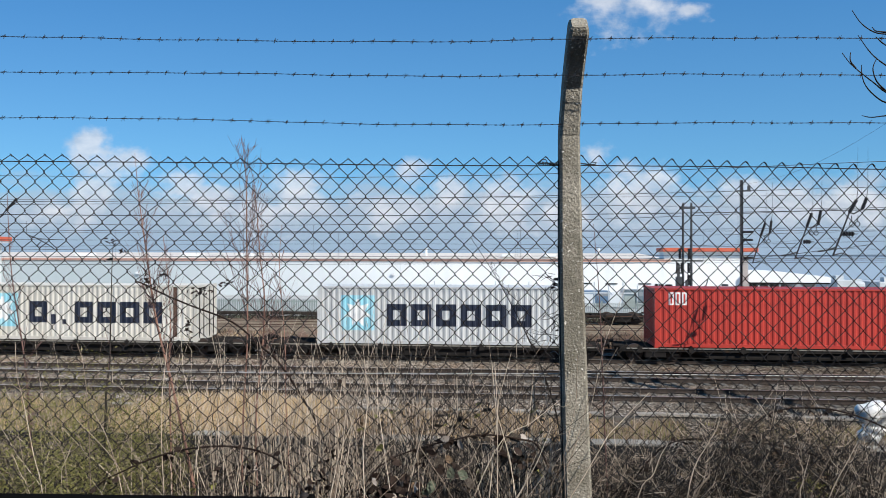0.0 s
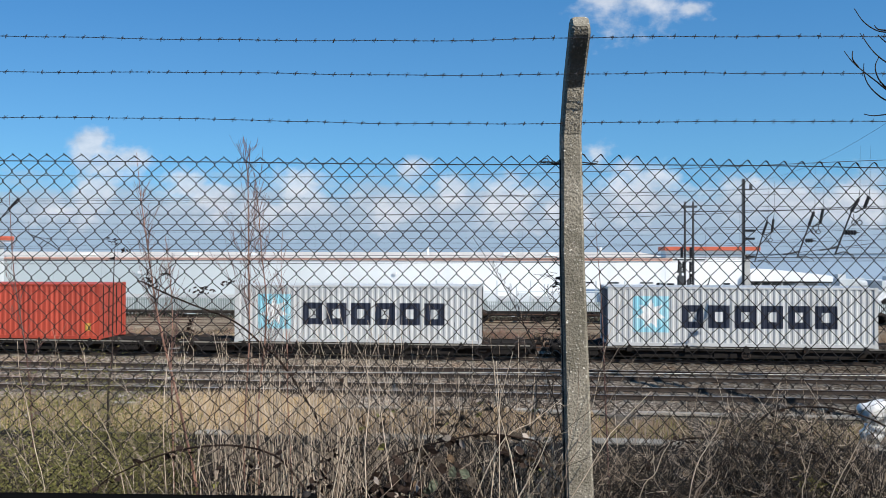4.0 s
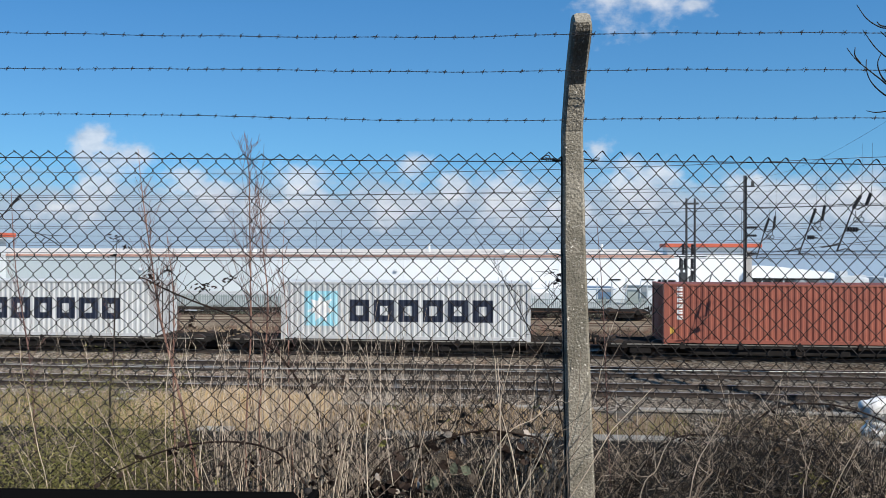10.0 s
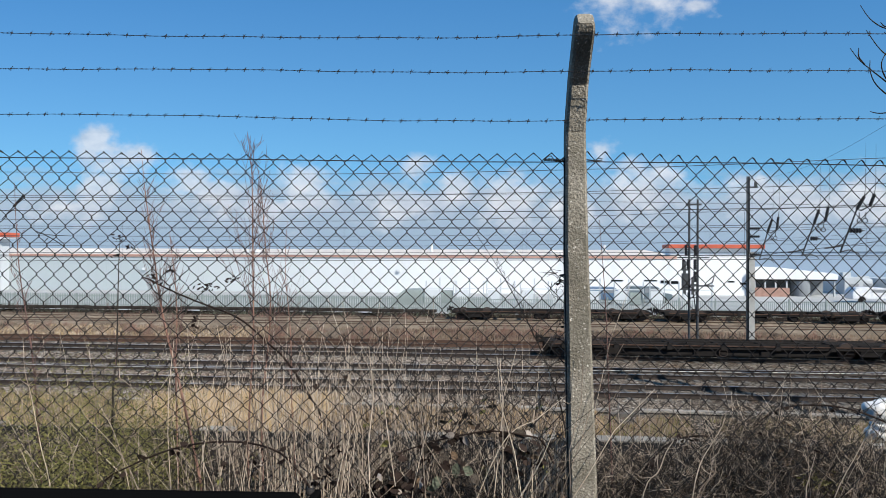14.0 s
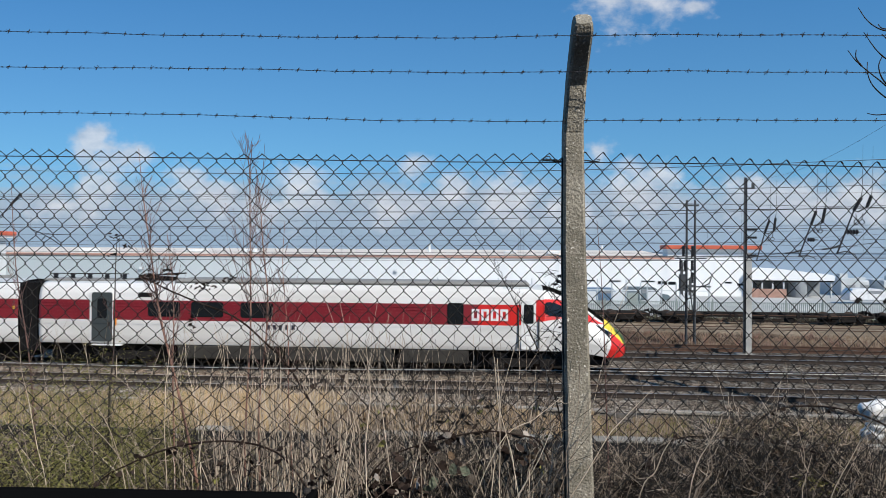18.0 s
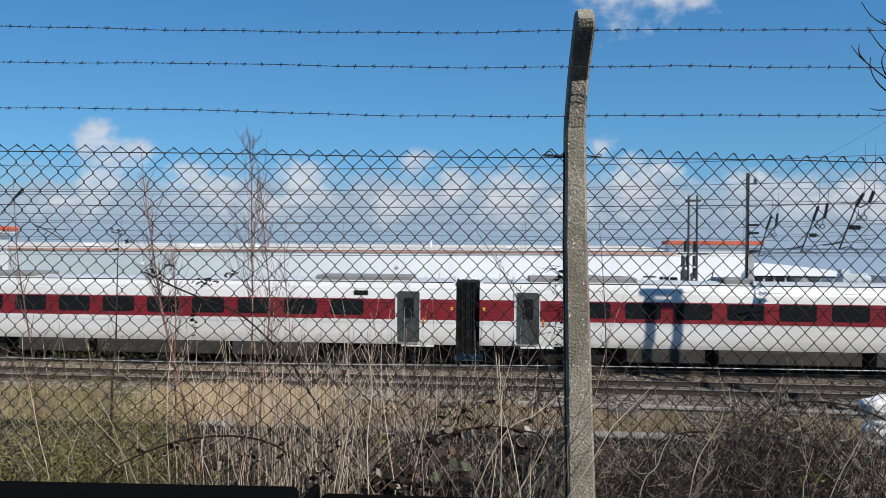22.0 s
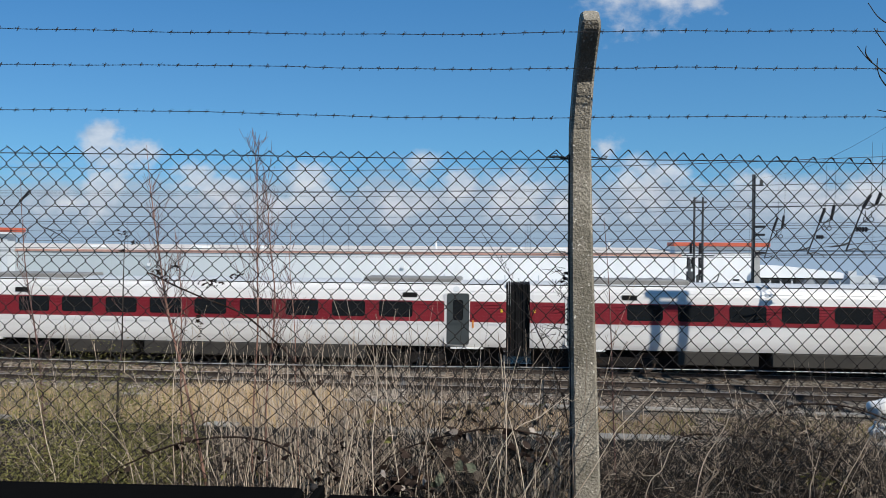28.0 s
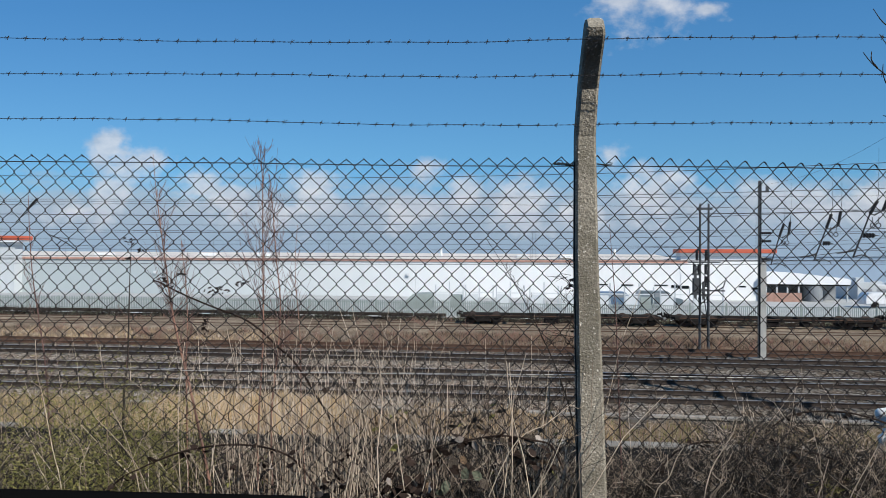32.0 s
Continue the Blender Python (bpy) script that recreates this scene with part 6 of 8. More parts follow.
def warehouse():
    w = tagged(root("warehouse", 0, 78.0, 0), "long low white warehouse with a pale roof and red trim", "warehouse")
    xs = [-95 + 6.0 * k for k in range(20)]  # cladding bays up to x = 19
    bm = bmesh.new()
    box(bm, -95, 19, 0.15, 34, -1.5, 4.25)
    part("core", bm, M["white_wall"], w)
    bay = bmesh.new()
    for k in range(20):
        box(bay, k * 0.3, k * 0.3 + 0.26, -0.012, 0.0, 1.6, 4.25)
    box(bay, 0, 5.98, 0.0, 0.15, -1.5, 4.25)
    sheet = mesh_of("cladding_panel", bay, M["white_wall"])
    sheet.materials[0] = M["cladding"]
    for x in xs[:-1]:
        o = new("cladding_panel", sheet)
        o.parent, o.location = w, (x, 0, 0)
    bm = bmesh.new()
    extruded(bm, [(-0.1, 4.2), (34.5, 4.2), (34.5, 4.4), (17, 5.2), (-0.1, 4.5)][::-1], -95.4, 19.2)
    bmesh.ops.recalc_face_normals(bm, faces=bm.faces)
    part("roof", bm, M["roof"], w, "pale low-pitched roof")
    part("fascia", boxes((-95.4, 19.2, -0.14, -0.1, 4.22, 4.5)), M["pink_trim"], w, "faded red eaves trim")
    for x in (-52, -38.5, -31, 0.5, 5.5):
        part("roof_light", boxes((x, x + 1.4, 3.0, 5.2, 4.7, 5.05), bevel=0.05), M["white_wall"], w)
    for x in (-8.9, 12.5):
        bm = bmesh.new()
        cyl(bm, x, 8, 4.5, 5.8, 0.16)
        part("vent_pipe", bm, M["white_wall"], w)
    for x in (-42.4, -12.0):
        part("wall_lamp", boxes((x, x + 0.35, -0.3, -0.04, 2.6, 2.9)), M["van"], w)
    # tower at the west end
    t = tagged(root("stair_tower", -63.2 - 4.0, 76.5, 0), "pale stair tower with a red flat roof", "tower")
    part("wall", boxes((-5, 8.0, 0, 1.4, -1.5, 6.25)), M["mid_wall"], t)
    part("roof", boxes((-5.6, 8.9, -0.6, 2.0, 6.5, 7.0), bevel=0.05), M["red_trim"], t, "orange-red flat roof")
    part("soffit", boxes((-5.4, 8.7, -0.5, 1.9, 6.25, 6.5)), M["white_wall"], t)
    for x in (-3, 0, 3):
        part("window", boxes((x - 0.8, x + 0.8, -0.03, 0.02, 3.2, 4.6)), M["glass"], t)
    # gatehouse with a red roof
    g = tagged(root("gatehouse", 23.0, 77.95, 0), "white two-storey block with a red flat roof", "building")
    part("wall", boxes((-4.5, 4.13, 0, 2.2, -1.5, 5.3)), M["white_wall"], g)
    part("roof", boxes((-4.8, 5.45, -0.6, 2.5, 5.37, 5.8), bevel=0.04), M["red_trim"], g, "orange-red overhanging roof")
    part("soffit", boxes((-4.7, 5.25, -0.5, 2.4, 5.3, 5.37)), M["white_wall"], g)
    for x0, x1, z0, z1 in ((-4.4, -3.6, 1.42, 1.75), (-3.2, -2.5, 0.9, 1.7), (1.7, 2.4, 1.62, 1.8), (3.0, 4.0, 1.4, 1.62)):
        part("window", boxes((x0, x1, -0.03, 0.02, z0, z1)), M["glass"], g)
    for x0, x1, z0, z1 in ((-7.3, -5.9, 1.72, 1.84), (-5.5, -4.9, 1.5, 1.8), (-4.85, -4.55, 1.42, 1.78), (-13.6, -12.4, 1.75, 1.86), (-10.9, -9.6, 1.7, 1.83)):
        part("high_window", boxes((x0 + 23.0, x1 + 23.0, -0.08, -0.01, z0, z1)), M["glass"], w)
    # low annex with a sloping white roof
    a = tagged(root("annex", 31.0, 78.0, 0), "low annex with a white sloping roof and dark openings", "building")
    bm = bmesh.new()
    v = [(-3.85, 3.25), (-2.06, 3.37), (-1.2, 3.32), (4.38, 2.72), (4.85, 2.6), (4.85, 2.05), (-3.85, 2.05)]
    lo, hi = [bm.verts.new((x, -1.0, z)) for x, z in v], [bm.verts.new((x, 2.2, z)) for x, z in v]
    for i in range(7):
        bm.faces.new((lo[i], lo[(i + 1) % 7], hi[(i + 1) % 7], hi[i]))
    bm.faces.new(lo), bm.faces.new(hi)
    bmesh.ops.recalc_face_normals(bm, faces=bm.faces)
    part("roof", bm, M["white_wall"], a)
    part("back_wall", boxes((-3.85, 4.6, 1.9, 2.1, -1.5, 2.06)), M["shade"], a, "grey back wall in the shade of the roof")
    # black strip painted in for the shadow under the roof's front edge
    part("beam", boxes((-3.85, 4.8, -0.95, -0.8, 1.9, 2.05)), M["dark"], a)
    drum = bmesh.new()
    cyl(drum, 1.4, 0.0, -1.0, 2.0, 0.95, 24)
    part("drum", drum, M["shade"], a, "dark grey upright drum under the roof")
    part("brick_wall", boxes((-4.0, -0.3, -1.4, -1.1, -1.0, 1.14)), M["brick"], a)
    for x in (-3.7, -2.6, -1.5, -0.35, 4.6):
        part("column", boxes((x - 0.08, x + 0.08, -0.8, -0.66, -0.5, 2.06)), M["grey_wall"], a)
    for kind, x, wd, h, col in (("shed", 39.9, 1.9, 2.13, "grey_wall"), ("storage_silo", 41.9, 1.6, 1.72, "grey_wall"), ("shed", 45.3, 3.3, 1.95, "grey_wall"), ("storage_silo", 48.5, 3.0, 2.2, "grey_wall"), ("shed", 54.0, 5.0, 2.8, "grey_wall"), ("shed", 61.0, 6.0, 2.6, "white_wall"), ("shed", 70.0, 7.0, 2.4, "grey_wall")):
        b = tagged(root(kind, x, 84.0, 0), "pale grey works building in the distance" if col == "grey_wall" else "white works building in the distance", "building", "works buildings")
        bm = bmesh.new()
        if kind == "storage_silo":
            cyl(bm, 0, 0, -0.5, h, wd * 0.6, 20)
            bmesh.ops.create_uvsphere(bm, u_segments=20, v_segments=8, radius=wd * 0.6, matrix=Matrix.Translation((0, 0, h)) @ Matrix.Diagonal((1, 1, 0.35, 1)))
        else:
            box(bm, -wd * 0.55, wd * 0.55, -2, 4, -0.5, h, bevel=0.05)
        part("wall", bm, M[col], b)
        part("vent", boxes((-0.4, 0.5, -0.3, 0.5, h + (wd * 0.2 if kind == "storage_silo" else -0.02), h + 0.5)), M["grey_wall"], b)
        part("door", boxes((-0.5, 0.5, -wd * 0.6 - 0.05 if kind == "storage_silo" else -2.05, -wd * 0.55 if kind == "storage_silo" else -1.98, -0.4, 1.4)), M["shade"], b)
    # made-up backdrop: horizon haze as a flat colour, hiding the far ground
    d = tagged(root("haze_backdrop", 78.0, 132.0, 0), "made-up pale blue-grey backdrop with distance haze put into its colour", "shed")
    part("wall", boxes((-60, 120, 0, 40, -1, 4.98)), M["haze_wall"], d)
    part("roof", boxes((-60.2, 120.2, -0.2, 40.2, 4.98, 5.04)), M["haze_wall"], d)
    # stacked post pallets and frames behind the palisade
    for x, y in ((-6.9, 62), (-4.2, 62.2), (-1.4, 62), (1.6, 62.1), (4.4, 62), (7.4, 62.1), (9.9, 62.0), (13.0, 62.1), (15.8, 62.0)):
        r = tagged(root("steel_stillage", x, y, 0.2), "pale steel post stillage standing in the yard", "stillage", "stillages in the yard")
        for dx in (0, 1.25, 2.5):
            part("upright", boxes((dx - 0.045, dx + 0.045, -0.05, 0.05, 0, 2.1 + 0.3 * (dx == 1.25))), M["pale_wall"], r)
        part("beam", boxes((0, 2.5, -0.05, 0.05, 1.38, 1.47)), M["mid_wall"], r)
        part("panel", boxes((0.08, 1.15, 0.0, 0.05, 0.2, 1.3)), M["mid_wall"], r)
        if int(x * 10) % 2:
            part("load", boxes((1.35, 2.4, 0.1, 0.9, 0.1, 1.2), bevel=0.05), M["palisade"], r)
    r = tagged(root("spoil_ramp", -8.6, 61.5, 0.2), "grey earth ramp at the end of the yard", "ramp")
    bm = bmesh.new()
    v = [(-1.6, 0), (1.4, 0), (1.4, 1.35), (-0.2, 1.3)]
    lo, hi = [bm.verts.new((x, -0.8, z)) for x, z in v], [bm.verts.new((x, 2, z)) for x, z in v]
    for i in range(4):
        bm.faces.new((lo[i], lo[(i + 1) % 4], hi[(i + 1) % 4], hi[i]))
    bm.faces.new(lo), bm.faces.new(hi)
    bmesh.ops.recalc_face_normals(bm, faces=bm.faces)
    part("mound", bm, M["palisade"], r)


warehouse()


def vehicles():
    """Parked vans and cars in the yard behind the palisade."""
    for x, y, l, h, col in ((9.6, 65.0, 3.9, 1.5, "van_blue"), (13.6, 66.0, 4.2, 1.55, "van_grey"), (35.2, 69.0, 4.3, 1.45, "van"), (40.2, 68.0, 4.4, 1.4, "van")):
        c = tagged(root("parked_van" if h > 1.8 else "parked_car", x, y, 0.2), "parked pale vehicle in the works yard", "vehicle", "vehicles in the yard")
        bm = bmesh.new()
        out = [(-l / 2, 0.35), (l / 2, 0.35), (l / 2, 0.85), (l * 0.32, 0.95), (l * 0.18, h), (-l * 0.42, h), (-l / 2, 0.95)]
        lo, hi = [bm.verts.new((a, -0.85, z)) for a, z in out], [bm.verts.new((a, 0.85, z)) for a, z in out]
        n = len(out)
        for i in range(n):
            bm.faces.new((lo[i], lo[(i + 1) % n], hi[(i + 1) % n], hi[i]))
        bm.faces.new(lo), bm.faces.new(hi)
        bmesh.ops.recalc_face_normals(bm, faces=bm.faces)
        bmesh.ops.bevel(bm, geom=bm.edges[:], offset=0.06, segments=2, affect="EDGES")
        part("body", bm, M[col], c)
        part("window", boxes((-l * 0.1, l * 0.2, -0.87, -0.84, 1.0, min(h - 0.16, 1.5))), M["shade"], c)
        for wx in (-l * 0.3, l * 0.3):
            bm = bmesh.new()
            bmesh.ops.create_cone(bm, cap_ends=True, segments=18, radius1=0.32, radius2=0.32, depth=0.2, matrix=Matrix.Translation((wx, -0.8, 0.32)) @ Matrix.Rotation(math.pi / 2, 4, "X"))
            part("wheel", bm, M["under"], c)


vehicles()


# ---- plants ----
def bent(x, y, z, h, lean, turn, wob=0.02, n=5):
    pts = []
    for k in range(n + 1):
        q = k / n
        pts.append((x + lean * q ** 1.6 * math.cos(turn) * h + random.uniform(-wob, wob) * q, y + lean * q ** 1.6 * math.sin(turn) * h + random.uniform(-wob, wob) * q, z + h * q))
    return pts


def plant_branches(path, r0, count, reach, low=0.25, up=0.8):
    """Side shoots of a thin sapling along its stem."""
    out, pts = [], [Vector(p) for p in path]
    for _ in range(count):
        q = random.uniform(low, 0.86)
        k = min(int(q * (len(pts) - 1)), len(pts) - 2)
        p = pts[k].lerp(pts[k + 1], q * (len(pts) - 1) - k)
        a = random.uniform(0, 2 * math.pi)
        l = reach * random.uniform(0.35, 1.0) * (1.4 - q * 1.3)
        d = Vector((math.cos(a) * 0.55, math.sin(a) * 0.35, up))
        line, c = [p], p.copy()
        for _ in range(4):
            d = (d + Vector((random.uniform(-0.22, 0.22), random.uniform(-0.2, 0.2), 0.12))).normalized()
            c = c + d * l / 4
            line.append(c.copy())
        out.append((line, r0 * (1 - q * 0.75) * 0.42, 0.0007))
        if random.random() < 0.75:
            for b in (1, 2, 3):
                if random.random() < 0.75:
                    e = (d + Vector((random.uniform(-0.8, 0.8), random.uniform(-0.5, 0.5), 0.1))).normalized()
                    out.append(([line[b], line[b] + e * l * 0.2, line[b] + e * l * 0.36 + Vector((0, 0, l * 0.08))], 0.0016, 0.0007))
    return out


def smooth_path(pts, n=16):
    out = []
    P = [Vector(p) for p in pts]
    P = [P[0] * 2 - P[1]] + P + [P[-1] * 2 - P[-2]]
    for i in range(1, len(P) - 2):
        for k in range(n // (len(P) - 3) + 1):
            t = k / (n // (len(P) - 3) + 1)
            a, b, c, d = P[i - 1:i + 3]
            out.append(0.5 * ((2 * b) + (c - a) * t + (2 * a - 5 * b + 4 * c - d) * t * t + (3 * b - a - 3 * c + d) * t ** 3))
    out.append(P[-2])
    return out


def leaf(c, s, tag, wide=1.0):
    a, b = random.uniform(0, 6.28), random.uniform(-0.9, 0.9)
    u = Vector((math.cos(a), math.sin(a) * 0.6, b)).normalized()
    v = u.cross(Vector((random.uniform(-1, 1), random.uniform(-1, 1), random.uniform(-0.5, 1)))).normalized()
    c, v = Vector(c), v * wide
    n = u.cross(v).normalized() * s * random.uniform(0.1, 0.45)  # folded along the rib, its tip curled
    return ([c - u * s, c - u * s * 0.3 + v * s * 0.55 + n, c + u * s * 0.5 + v * s * 0.42 + n, c + u * s + n * 0.6, c + u * s * 0.5 - v * s * 0.42 + n, c - u * s * 0.3 - v * s * 0.55 + n], tag)


def saplings():
    # stems: places from the root up
    stem_a = [(x, 3.45, z) for x, z in ((-1.51, 3.6), (-1.588, 3.968), (-1.669, 4.319), (-1.747, 4.613), (-1.785, 4.79), (-1.807, 4.937), (-1.851, 5.233), (-1.871, 5.381), (-1.89, 5.574))]
    stem_b = [(x, 3.45, z) for x, z in ((-1.30, 3.6), (-1.305, 4.123), (-1.282, 4.59), (-1.284, 4.882), (-1.288, 5.174), (-1.292, 5.437), (-1.305, 5.57), (-1.318, 5.65))]
    stem_c = [(x, 3.5, z) for x, z in ((-1.235, 3.6), (-1.254, 4.111), (-1.245, 4.318), (-1.219, 4.555), (-1.208, 4.792), (-1.233, 5.028), (-1.249, 5.235), (-1.262, 5.36), (-1.275, 5.47))]
    stem_d = [(x, 3.5, z) for x, z in ((-1.70, 3.6), (-1.718, 4.278), (-1.722, 4.458), (-1.717, 4.697), (-1.727, 4.877), (-1.746, 5.026), (-1.759, 5.146))]
    rows = ((stem_a, 0.0085, 46, 0.40, "thin red-brown birch sapling, leafless"),
            (stem_b, 0.0055, 40, 0.5, "thin red-brown birch sapling, leafless"),
            (stem_c, 0.006, 36, 0.5, "thin red-brown birch sapling, leafless"),
            (stem_d, 0.0045, 22, 0.30, "thin red-brown birch sapling, leafless"),
            ([(-1.05, 3.5, 3.6), (-1.09, 3.5, 4.2), (-1.10, 3.5, 4.6), (-1.13, 3.5, 4.95), (-1.12, 3.5, 5.2)], 0.0035, 24, 0.34, "thin red-brown birch sapling, leafless"),
            ([(-2.03, 3.42, 3.6), (-2.022, 3.42, 4.289), (-2.004, 3.42, 4.466), (-1.999, 3.42, 4.701), (-1.994, 3.42, 4.967), (-1.987, 3.42, 5.11)], 0.0068, 4, 0.16, "single dark dead stem standing upright"),
            ([(-2.42, 3.45, 3.6), (-2.45, 3.45, 4.0), (-2.485, 3.45, 4.448), (-2.567, 3.45, 4.955), (-2.596, 3.45, 5.405)], 0.007, 26, 0.3, "thin grey-brown sapling, leafless"),
            ([(0.36, 3.3, 3.6), (0.30, 3.3, 4.2), (0.215, 3.3, 4.5), (0.1, 3.3, 4.75), (-0.01, 3.3, 4.95), (-0.126, 3.3, 5.13)], 0.0045, 30, 0.14, "dark thorny bramble shoot leaning on the fence"),
            ([(0.55, 3.4, 3.6), (0.52, 3.4, 4.3), (0.50, 3.4, 4.8), (0.47, 3.4, 5.2)], 0.005, 8, 0.2, "thin grey shoot beside the concrete post"))
    for n, (path, r, count, reach, label) in enumerate(rows):
        s = tagged(root("sapling", 0, 0, 0), label, "sapling", "saplings behind the fence")
        stem = smooth_path(path, 20)
        tube_part("trunk", [(stem, r, 0.0011)], M["stalk_dark" if n in (5, 7) else "twig" if n in (6, 8) else "bark"], s, sides=7)
        crown = plant_branches(path, r, count, reach, 0.3)
        if n == 7:  # a tangle of short thorny twigs against the post
            for _ in range(60):
                p = Vector((0.265 + random.gauss(0, 0.035), 3.1, random.uniform(4.5, 4.97)))
                e = Vector((random.uniform(-1, 0.6), random.uniform(-0.2, 0.2), random.uniform(-0.6, 1))).normalized() * random.uniform(0.03, 0.1)
                crown.append(([p, p + e * 0.5 + Vector((0, 0, random.uniform(-0.01, 0.01))), p + e], 0.002, 0.0008))
        tube_part("crown", crown, M["stalk_dark" if n == 7 else "twig"], s, sides=3)
    # tight clumps of withered leaf on the shoots
    sheets = []
    for x, y, z, k, across, high in ((-1.79, 3.4, 4.905, 26, 0.018, 0.012), (-1.71, 3.4, 4.94, 12, 0.016, 0.006), (-1.988, 3.42, 5.111, 14, 0.010, 0.010), (-1.94, 3.42, 5.064, 9, 0.014, 0.006), (-2.012, 3.42, 5.02, 9, 0.014, 0.006), (-1.5, 3.4, 4.86, 26, 0.03, 0.011), (-1.37, 3.4, 4.905, 18, 0.02, 0.012), (-1.575, 3.4, 4.68, 26, 0.008, 0.028),
                                     (0.285, 3.1, 4.93, 22, 0.014, 0.012), (0.295, 3.1, 4.87, 16, 0.01, 0.02), (0.25, 3.1, 4.905, 12, 0.016, 0.01), (0.295, 3.1, 4.77, 16, 0.01, 0.03), (0.27, 3.1, 4.66, 12, 0.015, 0.03)):
        for _ in range(k):
            sheets.append(leaf((x + random.gauss(0, across), y + random.gauss(0, 0.012), z + random.gauss(0, high)), random.uniform(0.007, 0.0145), 0, 0.8))
    for x, z, k, size in ((-0.29, 4.16, 8, 0.030), (-0.22, 4.13, 6, 0.030), (-0.24, 4.24, 4, 0.026), (0.04, 4.18, 7, 0.032), (0.02, 4.23, 5, 0.030), (0.12, 4.16, 6, 0.028), (-0.48, 4.01, 34, 0.034), (-0.36, 4.03, 20, 0.030), (-0.57, 3.99, 14, 0.030), (-0.76, 4.10, 10, 0.022), (-0.73, 4.17, 6, 0.020),
                          (-0.77, 4.05, 8, 0.024), (-0.66, 4.50, 4, 0.016), (-0.61, 4.51, 4, 0.015), (-0.81, 4.45, 4, 0.016), (-1.07, 4.14, 4, 0.020), (-1.11, 4.11, 4, 0.022), (-1.19, 4.07, 4, 0.022), (-0.07, 4.44, 3, 0.014), (-0.85, 4.54, 3, 0.014)):
        for _ in range(k):
            sheets.append(leaf((x + random.gauss(0, 0.032), 2.93 + random.gauss(0, 0.025), z + random.gauss(0, 0.022)), size * random.uniform(0.45, 0.95), 1 if random.random() < 0.05 else 0))
    tagged(new("withered_leaves", quads("withered_leaves", sheets, [M["dead_leaf"], M["pale_leaf"]])), "dark withered bramble leaves on the shoots", "leaves", kind="stuff")


saplings()


def brambles():
    arcs = (([(-1.886, 3.45, 4.903), (-1.848, 3.45, 4.895), (-1.745, 3.45, 4.845), (-1.581, 3.45, 4.779), (-1.397, 3.45, 4.714), (-1.296, 3.45, 4.651), (-1.196, 3.45, 4.562), (-1.118, 3.45, 4.494), (-0.997, 3.45, 4.323), (-0.877, 3.45, 4.095), (-0.777, 3.45, 3.7)], 0.0062),
            ([(-1.95, 2.93, 3.7), (-1.791, 2.93, 3.991), (-1.633, 2.93, 4.093), (-1.476, 2.93, 4.159), (-1.346, 2.93, 4.191), (-1.191, 2.93, 4.206), (-1.037, 2.93, 4.189), (-0.922, 2.93, 4.128), (-0.8, 2.93, 3.95), (-0.75, 2.93, 3.7)], 0.0052),
            ([(-0.72, 2.93, 3.7), (-0.56, 2.93, 4.06), (-0.46, 2.93, 4.164), (-0.314, 2.93, 4.223), (-0.192, 2.93, 4.256), (-0.048, 2.93, 4.282), (0.096, 2.93, 4.267), (0.167, 2.93, 4.246), (0.22, 2.93, 4.15)], 0.0042),
            ([(0.5, 3.4, 3.7), (0.78, 3.4, 4.1), (1.05, 3.4, 4.16), (1.5, 3.4, 4.1), (1.9, 3.4, 3.85)], 0.005),
            ([(1.0, 3.5, 3.7), (1.25, 3.5, 4.2), (1.55, 3.5, 4.3), (1.9, 3.5, 4.2), (2.3, 3.5, 3.9)], 0.005))
    for path, r in arcs:
        b = tagged(root("bramble", 0, 0, 0), "arching dark bramble stem with dead leaves", "bramble", "brambles along the fence")
        stem = smooth_path(path, 36)
        tube_part("stem", [(stem, r * 0.6, r)], M["dead_leaf"], b, sides=6)
        sheets = []
        for p in stem[2:] if path[0][1] != 3.45 else stem[-8:]:
            for _ in range(random.choice((0, 0, 0, 1, 2))):
                sheets.append(leaf(p + Vector((random.gauss(0, 0.02), random.gauss(0, 0.015), random.gauss(-0.015, 0.018))), random.uniform(0.012, 0.03), 0))
        o = new("leaves", quads("leaves", sheets, M["dead_leaf"]))
        o.parent = b


brambles()


def broad_leaf():
    """An ovate leaf, 1 m long from its stalk at 0 along x, cupped along the rib and toothed."""
    outline = ((0.0, 0.0), (0.12, 0.2), (0.3, 0.33), (0.42, 0.3), (0.5, 0.34), (0.66, 0.25), (0.72, 0.2), (0.86, 0.1), (1.0, 0.0))
    bm = bmesh.new()
    rib = [bm.verts.new((x, 0, -0.12 * x * x)) for x, _ in outline]
    for s in (-1, 1):
        rim = [rib[0]] + [bm.verts.new((x, s * y, 0.3 * y - 0.16 * x * x)) for x, y in outline[1:-1]] + [rib[-1]]
        for k in range(len(outline) - 1):
            face = [rib[k], rib[k + 1], rim[k + 1], rim[k]]
            bm.faces.new(list(dict.fromkeys(face)) if s < 0 else list(dict.fromkeys(face))[::-1])
    return bm


